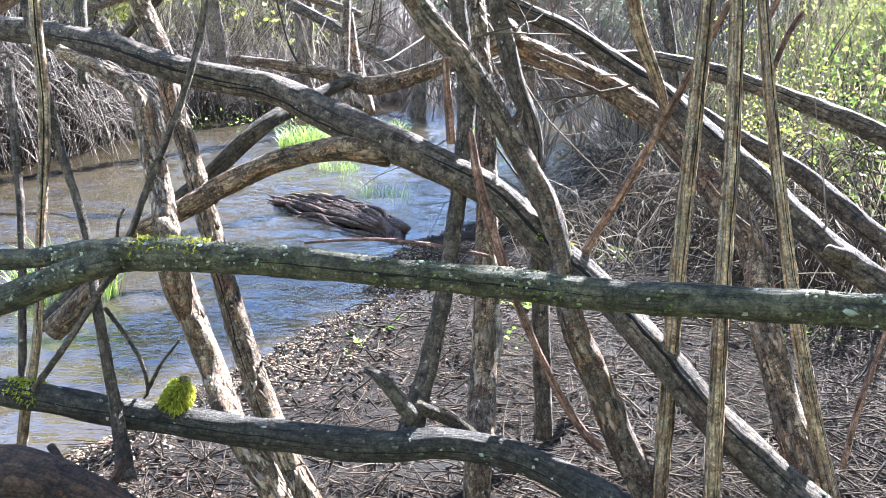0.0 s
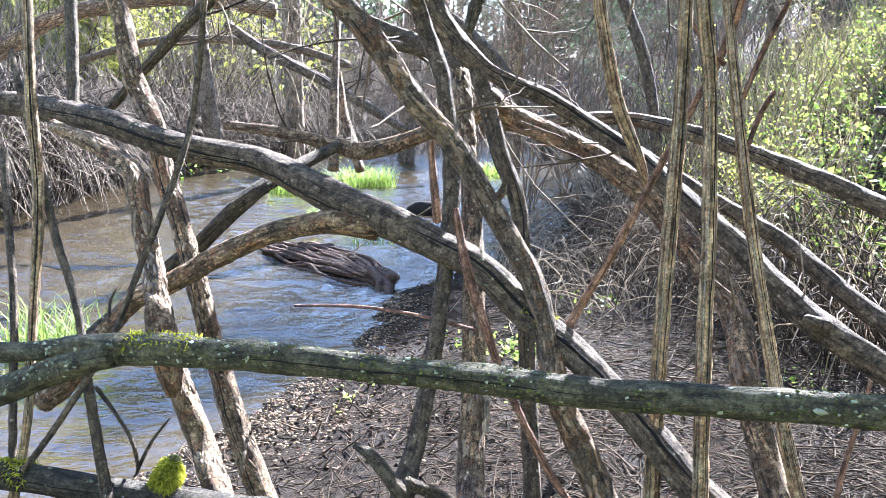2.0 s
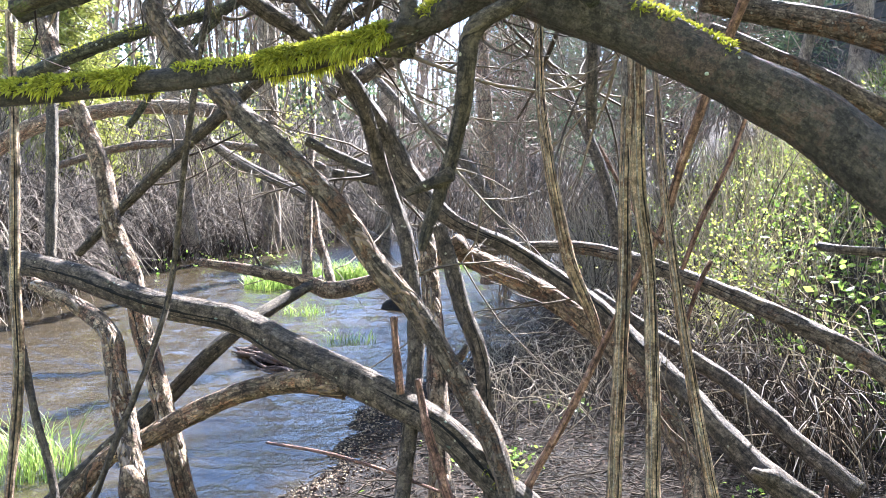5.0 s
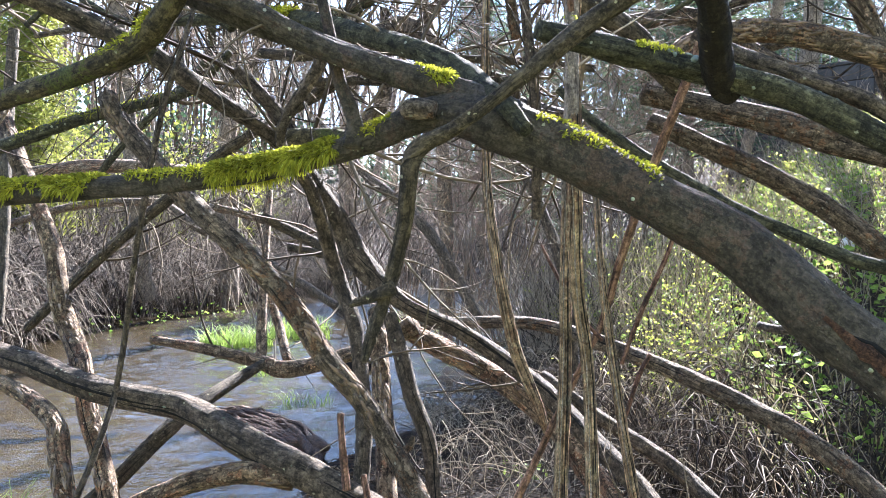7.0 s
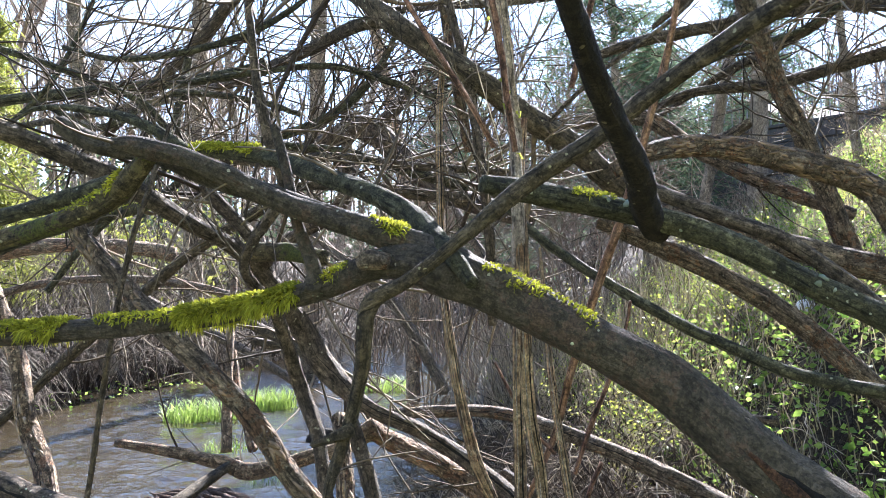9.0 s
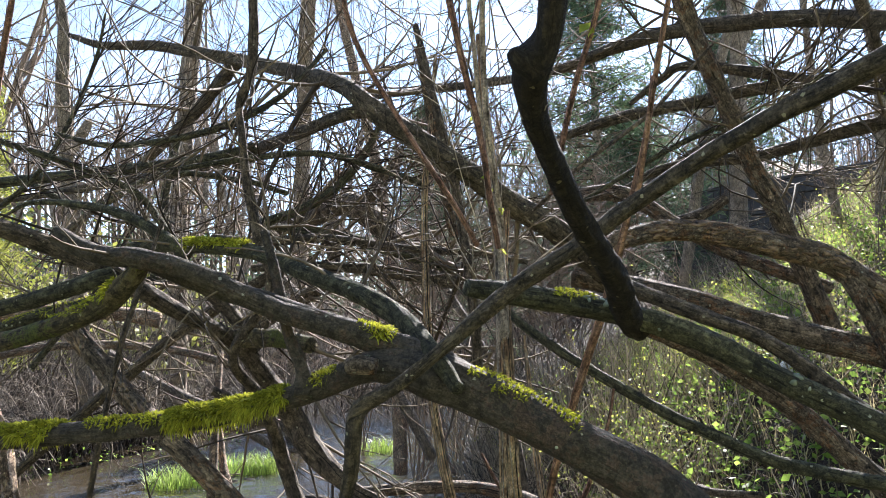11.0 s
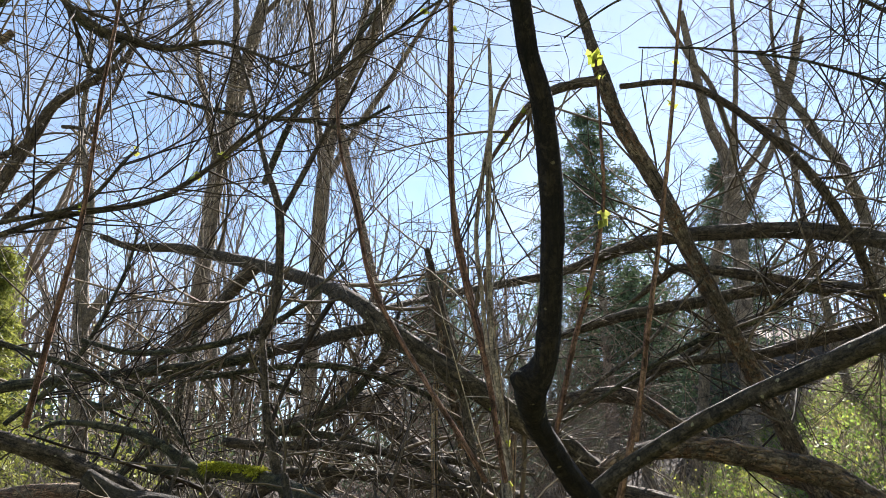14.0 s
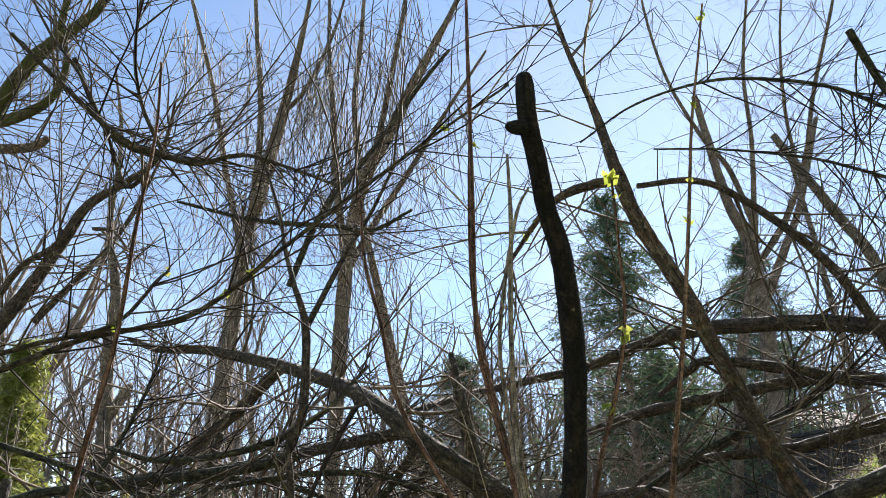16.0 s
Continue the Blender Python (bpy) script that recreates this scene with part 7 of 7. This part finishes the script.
tagged(lit, "dead brown and pale leaves lying on the mud", "litter", kind="stuff")


def pebbles(r, count):
    """Rounded stones along the water's edge, as one mesh of squashed twelve-sided lumps."""
    bm = bmesh.new()
    bmesh.ops.create_icosphere(bm, subdivisions=1, radius=1)
    v0 = np.array([v.co[:] for v in bm.verts])
    f0 = np.array([[v.index for v in f.verts] for f in bm.faces])
    bm.free()
    vs, fs = [], []
    for k in range(count):
        y = r.uniform(2.3, 7.0) if k % 3 else r.uniform(2.3, 4.2)
        x = np.interp(y, SHORE_Y, SHORE_X) + r.uniform(-0.08, 0.15) + abs(r.normal(0, 0.30)) * (1.5 if y < 4.2 else 0.5)
        s = r.uniform(0.004, 0.011) * r.uniform(0.7, 1.3, 3) * (1, 1, 0.6)
        a = r.uniform(0, 6.28)
        rot = np.array([[math.cos(a), -math.sin(a), 0], [math.sin(a), math.cos(a), 0], [0, 0, 1]])
        vs.append((v0 * s * r.uniform(0.85, 1.15, (len(v0), 1))) @ rot.T + (x, y, surface(x, y) + s[2] * 0.4))
        fs.append(f0 + k * len(v0))
    return grid_mesh("pebbles", np.vstack(vs), np.vstack(fs), True)


stuff("pebbles", pebbles(r, 5200), PEBBLE, "tan pebbles and gravel along the water's edge", "gravel")

# ---- moss on the boughs ----
def moss(thing_name, which, lo, hi, seed, count, length, top=0.3, span=None, label="bright yellow-green moss cushion", hang=0.0):
    """Moss on a stretch of a limb: short blades over its upper side, some hanging down."""
    r = np.random.default_rng(seed)
    c = limb_line(limb_paths[thing_name][which], 0.01)
    i = r.integers(int(lo * (len(c) - 1)), max(int(lo * (len(c) - 1)) + 1, int(hi * (len(c) - 1))), count)
    if span:
        inside = np.where((c[:, 0] > span[0]) & (c[:, 0] < span[1]))[0]
        i = inside[r.integers(0, len(inside), count)]
    tan, u, v = frames(c[:, :3])
    a = r.uniform(0, 2 * np.pi, count)
    d = np.cos(a)[:, None] * u[i] + np.sin(a)[:, None] * v[i]
    at_p = c[i, :3] + d * c[i, 3:4]
    patch = np.array([0.75 * noise.noise(Vector(q * 11)) + 0.6 * noise.noise(Vector(q * 31)) for q in at_p])
    t = (i - i.min()) / max(1, i.max() - i.min())
    edge = np.clip(np.minimum(t, 1 - t) * 7, 0, 1) - 0.8
    keep = (d[:, 2] > top - 0.45 * patch - hang * r.uniform(0, 1, count)) & (patch + 1.2 * edge > -0.35)
    i, d, patch, edge = i[keep], d[keep], patch[keep], edge[keep]
    n = len(i)
    root = c[i, :3] + d * c[i, 3:4] * 0.97
    out = d + r.normal(0, 0.55, (n, 3)) + np.array([0, 0, -0.8]) * np.where(d[:, 2:3] < 0.1, 1.0, 0.0)
    out /= np.linalg.norm(out, axis=1)[:, None]
    ln = length * r.uniform(0.4, 1.4, (n, 1)) * ((1 + 0.7 * np.clip(patch, -0.6, 1.0)) * np.clip(edge + 1.0, 0.35, 1))[:, None]
    side = np.cross(out, r.normal(0, 1, (n, 3)))
    side /= np.linalg.norm(side, axis=1)[:, None]
    mid = root + out * ln * 0.55
    tip = root + out * ln + np.array([0, 0, -0.3]) * ln
    w = length * 0.13
    verts = np.stack([root - side * w, root + side * w, mid + side * w * 0.8, mid - side * w * 0.8, tip + side * w * 0.15, tip - side * w * 0.15], 1).reshape(-1, 3)
    base = np.arange(n)[:, None] * 6
    q = np.concatenate([base + [0, 1, 2, 3], base + [3, 2, 4, 5]], 1).reshape(-1, 4)
    tagged(part("moss", grid_mesh("moss", verts, q, True), MOSS, bpy.data.objects[thing_name], label), kind="stuff")


moss("mossy_big_trunk", 0, 0, 1, 401, 16000, 0.016, 0.0, (-0.30, 0.01), hang=0.38)
moss("mossy_big_trunk", 0, 0, 1, 402, 17000, 0.016, 0.05, (-0.97, -0.44), hang=0.38)
moss("mossy_big_trunk", 0, 0, 1, 403, 2200, 0.014, 0.3, (-0.46, -0.26), hang=0.4)
moss("mossy_big_trunk", 0, 0, 1, 404, 6000, 0.012, 0.55, (0.30, 0.54))
moss("mossy_big_trunk", 0, 0, 1, 405, 1500, 0.011, 0.4, (0.02, 0.1))
moss("mossy_big_trunk", 1, 0, 1, 415, 1800, 0.012, 0.3, (0.1, 0.19))
moss("rear_mossy_branch", 0, 0.66, 0.88, 406, 5200, 0.017, 0.15, hang=0.3)
moss("lichen_log", 0, 0.17, 0.28, 407, 1600, 0.012, 0.4)
moss("low_fallen_log", 5, 0.1, 1.0, 408, 5200, 0.017, -0.4, hang=0.7)
moss("low_fallen_log", 0, 0.14, 0.2, 409, 1100, 0.013, 0.2)
moss("leaning_rail_branch", 0, 0.84, 0.98, 410, 900, 0.009, 0.4)
moss("arching_branch", 0, 0.72, 0.75, 411, 700, 0.011, 0.3)
moss("sweeping_dark_branch", 2, 0.1, 0.5, 412, 2400, 0.011, 0.1)
moss("crossing_bough", 2, 0.2, 0.8, 413, 2400, 0.011, 0.1)


# ---- bark plates, lichen crusts and cracks ----
def scales(thing_name, which, name, seed, count, size, aspect, lift, mat, lo=0.0, hi=1.0, label="", up=-2.0, clump=0.0):
    """Uneven plates that follow a limb's surface: flaking bark or crusts of lichen."""
    r = np.random.default_rng(seed)
    (shape, u, v) = limb_shapes[limb_ids[thing_name][which]]
    ln, along = shape[0], shape[1]
    vs, fs, base = [], [], 0
    for _ in range(count):
        s0 = along[-1] * r.uniform(lo, hi)
        a0 = r.uniform(0, 2 * math.pi)
        i0 = min(int(np.searchsorted(along, s0)), len(ln) - 1)
        d0 = math.cos(a0) * u[i0] + math.sin(a0) * v[i0]
        if d0[2] < up or (clump > 0 and noise.noise(Vector((ln[i0, :3] + d0 * ln[i0, 3]) * 9)) < clump - 0.5):
            continue
        w = size * r.uniform(0.4, 1.4)
        h = w * aspect * r.uniform(0.6, 1.4)
        turn = r.normal(0, 0.25)
        k = 8
        ring = []
        for j in range(k + 1):
            if j < k:
                b = 2 * math.pi * j / k
                f = r.uniform(0.55, 1.15)
                px, py = math.cos(b) * w * f, math.sin(b) * h * f
                px, py = px * math.cos(turn) - py * math.sin(turn), px * math.sin(turn) + py * math.cos(turn)
                up_by = -0.0012
            else:
                px = py = 0.0
                up_by = lift
            i = min(max(int(np.searchsorted(along, s0 + py)), 0), len(ln) - 1)
            a = a0 + px / max(ln[i, 3], 0.004)
            d = math.cos(a) * u[i] + math.sin(a) * v[i]
            mid_p = ln[i, :3] + (s0 + py - along[i]) * (ln[min(i + 1, len(ln) - 1), :3] - ln[max(i - 1, 0), :3]) / max(1e-6, along[min(i + 1, len(ln) - 1)] - along[max(i - 1, 0)])
            g = girth(shape, i, a)
            ring.append((mid_p + d * (g + up_by), mid_p + d * (g + lift)))
        vs += [q[0] for q in ring[:k]] + [q[0] * 0.15 + q[1] * 0.85 for q in ring[:k]] + [ring[k][1]]
        for j in range(k):
            j2 = (j + 1) % k
            fs += [(base + j, base + j2, base + k + j2), (base + j, base + k + j2, base + k + j), (base + k + j, base + k + j2, base + 2 * k)]
        base += 2 * k + 1
    if fs:
        tagged(part(name, grid_mesh(name, vs, fs, False), mat, bpy.data.objects[thing_name], label), kind="stuff")


def crack(thing_name, which, lo, hi, side, width, seed, mat=None, name="crack", wobble=0.25):
    """A long split or strip along a limb, on the side that faces the given way."""
    r = np.random.default_rng(seed)
    (shape, u, v) = limb_shapes[limb_ids[thing_name][which]]
    ln, along = shape[0], shape[1]
    i0, i1 = int(lo * (len(ln) - 1)), int(hi * (len(ln) - 1))
    rows = []
    drift = 0.0
    for i in range(i0, i1 + 1):
        drift = drift * 0.93 + r.normal(0, wobble * 0.3)
        sd = np.array(side, float)
        a = math.atan2(sd @ v[i], sd @ u[i]) + drift
        d = math.cos(a) * u[i] + math.sin(a) * v[i]
        t = (i - i0) / max(1, i1 - i0)
        w = width * (0.25 + math.sin(math.pi * t)) * r.uniform(0.7, 1.2)
        rows.append(np.r_[ln[i, :3] + d * (girth(shape, i, a) - w * 0.55), w])
    if len(rows) > 3:
        part(name, tube_mesh(name, [np.array(rows)], 6), mat or CRACK, bpy.data.objects[thing_name])


for k, (nm, wh, c, sz, asp, mt) in enumerate((
        ("pale_leaning_trunk", 0, 900, 0.007, 2.2, BARK_PLATE), ("brown_leaning_trunk", 0, 900, 0.007, 2.2, BARK_PLATE), ("upright_post_trunk", 0, 500, 0.007, 2.4, BARK_PLATE),
        ("peeling_trunk", 0, 900, 0.007, 2.2, RED_PLATE), ("pale_sloping_trunk", 0, 800, 0.008, 2.2, RED_PLATE), 
        ("arching_branch", 1, 500, 0.007, 1.8, RED_PLATE), 
        ("rough_log", 0, 900, 0.008, 2.0, RED_PLATE), ("leaning_alder", 0, 500, 0.006, 2.0, RED_PLATE))):
    scales(nm, wh, "bark_plate", 600 + k, int(c * 1.4), sz * 0.62, asp * 1.6, 0.0013, mt, label="flaking bark plates", clump=0.5)
scales("leaning_rail_branch", 0, "lichen", 630, 420, 0.002, 1.3, 0.0012, CRUST, 0.0, 1.0, "pale mint lichen crust", -0.7, 0.5)
scales("leaning_rail_branch", 0, "lichen", 631, 14, 0.006, 1.2, 0.0015, CRUST, 0.0, 1.0, "pale mint lichen crust", -0.2, 0.6)
scales("leaning_rail_branch", 1, "lichen", 632, 500, 0.0024, 1.2, 0.0015, CRUST, 0.0, 1.0, "pale mint lichen crust", -0.3, 0.45)
scales("leaning_rail_branch", 2, "lichen", 633, 300, 0.0024, 1.2, 0.0015, CRUST, 0.0, 1.0, "pale mint lichen crust", -0.3, 0.45)
scales("leaning_rail_branch", 0, "moss", 634, 1500, 0.0016, 1.2, 0.0012, MOSS_SPECK, 0.0, 1.0, "yellow-green moss specks", -0.8, 0.5)
scales("low_fallen_log", 0, "lichen", 635, 200, 0.003, 1.5, 0.001, CRUST, 0.0, 1.0, "pale lichen specks", -0.3, 0.45)
scales("mossy_big_trunk", 0, "lichen", 636, 200, 0.0035, 1.3, 0.001, CRUST, 0.0, 1.0, "pale lichen specks", -0.6, 0.5)
scales("lichen_log", 0, "lichen", 637, 160, 0.006, 1.2, 0.002, CRUST, 0.0, 1.0, "pale lichen crust", -0.5, 0.5)
scales("arching_branch", 0, "lichen", 638, 160, 0.0035, 1.2, 0.001, CRUST, 0.0, 1.0, "pale lichen specks", -0.5, 0.45)
crack("arching_branch", 0, 0.22, 0.46, (0, -1, 0.1), 0.005, 650, wobble=0.1)
crack("arching_branch", 0, 0.4, 0.58, (0, -1, -0.4), 0.004, 651, wobble=0.1)
crack("arching_branch", 0, 0.62, 0.95, (0, -1, 0.35), 0.005, 652, wobble=0.1)
crack("low_fallen_log", 0, 0.1, 0.6, (0, -1, 0.3), 0.0016, 653, wobble=0.06)
crack("low_fallen_log", 0, 0.4, 0.95, (0, -1, -0.1), 0.0016, 654, wobble=0.06)
crack("leaning_rail_branch", 0, 0.35, 0.8, (0, -1, 0.2), 0.0016, 655, wobble=0.06)
crack("long_dark_trunk", 0, 0.2, 0.6, (0, -1, 0.3), 0.0025, 656, wobble=0.1)
crack("mossy_big_trunk", 0, 0.085, 0.2, (0, -1, -0.25), 0.02, 710, RED_HOLLOW, "rot_hollow", 0.1)
crack("mossy_big_trunk", 0, 0.1, 0.18, (0, -1, -0.15), 0.011, 711, CRACK, "rot_hollow", 0.1)
crack("long_dark_trunk", 0, 0.25, 0.5, (0, -1, 0.1), 0.003, 712, wobble=0.1)
for k, nm in enumerate(("dry_stalk", "split_stalk", "thin_stalk", "curved_red_stick", "brown_stalk")):
    crack(nm, 0, 0.05, 0.95, (0.35, -1, 0), 0.0016, 660 + k, None, "groove", 0.05)
    crack(nm, 0, 0.1, 0.9, (-0.5, -1, 0), 0.0018, 690 + k, DEADWOOD, "bark_strip", 0.06)
for k, nm in enumerate(("brown_leaning_trunk", "long_brown_branch", "grey_prop")):
    crack(nm, 0, 0.15, 0.7, (0.2 * k - 0.2, -1, 0.1), 0.002, 700 + k, wobble=0.08)


def buds(thing_name, seed, count, leaf, mat=SHRUB_LEAF, label="fresh green leaf bud"):
    """Opening leaves along a shoot or a tree's twigs."""
    r = np.random.default_rng(seed)
    rows = limb_paths[thing_name]
    pts = []
    for _ in range(count):
        c = limb_line(rows[r.integers(0, len(rows))])
        q = c[r.integers(int(len(c) * 0.4), len(c)), :3]
        for _ in range(4):
            pts.append(q + r.normal(0, leaf * 0.5, 3))
    tagged(leaf_cloud("leaf_bud", r, np.array(pts), leaf, mat, bpy.data.objects[thing_name], 0.2, 0.7), label, kind="stuff")


buds("budding_shoot", 501, 5, 0.015)
buds("long_twig", 502, 5, 0.013)
buds("orange_shoot", 503, 4, 0.010)
buds("leaning_alder", 504, 16, 0.016)
buds("red_stalk", 505, 6, 0.014)

# ---- wall, fence and house at the top of the slope ----
def box(name, lo, hi, mat, parent, turn=0.0, at_p=(0, 0, 0)):
    """A bevelled block between two corners, turned about the upright axis and moved to its place."""
    bm = bmesh.new()
    bmesh.ops.create_cube(bm, size=1)
    for v in bm.verts:
        v.co = [lo[k] + (v.co[k] + 0.5) * (hi[k] - lo[k]) for k in range(3)]
    bmesh.ops.bevel(bm, geom=bm.edges[:], offset=min(0.02, min(hi[k] - lo[k] for k in range(3)) * 0.2), segments=1, affect="EDGES")
    bm.transform(Matrix.Translation(at_p) @ Matrix.Rotation(turn, 4, "Z"))
    me = bpy.data.meshes.new(name)
    bm.to_mesh(me)
    bm.free()
    return part(name, me, mat, parent)


def plain(name, low, high, scale, rough=0.9):
    m, n, l, p = material(name)
    co = n.new("ShaderNodeNewGeometry").outputs["Position"]
    a = noise_tex(n, l, co, scale, 6, 0.65)
    l.new(ramp(n, l, a.outputs[0], [(0.3, low), (0.7, high)]).outputs[0], p.inputs["Base Color"])
    p.inputs["Roughness"].default_value = rough
    bump(n, l, a.outputs[0], p, 0.7, 0.02)
    return m


WALL_STONE = plain("dark_wall_stone", (0.03, 0.03, 0.033), (0.09, 0.085, 0.085), 2.5)
FENCE_METAL = plain("fence_metal", (0.12, 0.12, 0.12), (0.22, 0.22, 0.22), 9.0, 0.6)
PLASTER = plain("house_plaster", (0.5, 0.47, 0.42), (0.66, 0.63, 0.57), 1.5)
ROOF = plain("roof_shingle", (0.12, 0.07, 0.05), (0.25, 0.16, 0.12), 6.0)
WALL_AT, WALL_TURN = (14.2, 28.0, 1.2), math.atan2(23.0 - 28.0, 17.9 - 14.2)
wall_thing = tagged(new("retaining_wall"), "dark stone retaining wall along the slope's top", "wall")
wall_thing.matrix_basis = Matrix.Translation((14.2, 28.0, 5.8))
for k in range(14):
    for row in range(-2, 4):
        off = 0.45 * (row % 2)
        box("stone_block", (k * 0.9 - 1.5 + off, -0.25 - 0.03 * ((k * 7 + row * 3) % 3), 4.6 + row * 0.55), (k * 0.9 - 0.62 + off, 0.3, 5.13 + row * 0.55), WALL_STONE, wall_thing, WALL_TURN, WALL_AT)
box("coping", (-1.6, -0.3, 6.8), (11.6, 0.34, 6.92), WALL_STONE, wall_thing, WALL_TURN, WALL_AT)
fence_thing = tagged(new("railing"), "thin metal railing standing on the wall", "railing")
fence_thing.matrix_basis = Matrix.Translation((14.2, 28.0, 8.12))
for k in range(45):
    box("baluster", (k * 0.29 - 1.45, -0.02, 6.92), (k * 0.29 - 1.41, 0.02, 7.75), FENCE_METAL, fence_thing, WALL_TURN, WALL_AT)
box("top_rail", (-1.55, -0.03, 7.75), (11.5, 0.03, 7.8), FENCE_METAL, fence_thing, WALL_TURN, WALL_AT)
house = tagged(new("house"), "pale house with a brown roof behind the trees", "house")
house.matrix_basis = Matrix.Translation((27, 44, 6))
box("wall", (-4, -3, 6.0), (4, 3, 11.6), PLASTER, house, 0.3, (28, 45, 0))
bm = bmesh.new()
rv = [bm.verts.new(c) for c in ((-4.6, -3.6, 11.5), (4.6, -3.6, 11.5), (4.6, 3.6, 11.5), (-4.6, 3.6, 11.5), (-4.6, 0, 13.6), (4.6, 0, 13.6))]
for f in ((0, 1, 5, 4), (2, 3, 4, 5), (0, 4, 3), (1, 2, 5), (3, 2, 1, 0)):
    bm.faces.new([rv[k] for k in f])
bm.transform(Matrix.Translation((28, 45, 0)) @ Matrix.Rotation(0.3, 4, "Z"))
me = bpy.data.meshes.new("roof")
bm.to_mesh(me)
bm.free()
part("roof", me, ROOF, house)
for k in range(3):
    box("window", (-3 + k * 2.4, -3.04, 9.2), (-1.9 + k * 2.4, -2.98, 10.6), FENCE_METAL, house, 0.3, (28, 45, 0))

# ---- small things on the ground ----
white = limb_thing("white_stone", "small rounded white stone lying in the leaf litter", "stone")
limb(white, "stone", plain("white_stone_face", (0.55, 0.55, 0.56), (0.8, 0.8, 0.8), 8.0), [(5.22, 8.25, ground_z(5.3, 8.25) + 0.05, 0.05), (5.28, 8.25, ground_z(5.3, 8.25) + 0.08, 0.085), (5.36, 8.25, ground_z(5.3, 8.25) + 0.08, 0.08), (5.42, 8.25, ground_z(5.3, 8.25) + 0.05, 0.04)], 0.15)
r = np.random.default_rng(140)
for k, (x, y, c) in enumerate(((0.62, 5.0, 160), (0.3, 5.25, 60), (-0.5, 4.3, 20), (0.35, 4.1, 16), (2.0, 4.2, 30), (1.3, 6.2, 40))):
    pts = np.stack([x + r.normal(0, 0.12, c), y + r.normal(0, 0.12, c), np.zeros(c)], 1)
    pts[:, 2] = [surface(q[0], q[1]) + abs(r.normal(0, 0.03)) + 0.01 for q in pts]
    tagged(leaf_cloud("weed_patch", r, pts, 0.022, GREEN_LEAF, None, 0.5, 0.6), "small green weeds sprouting from the litter", "weeds", "weeds on the beach", "stuff")
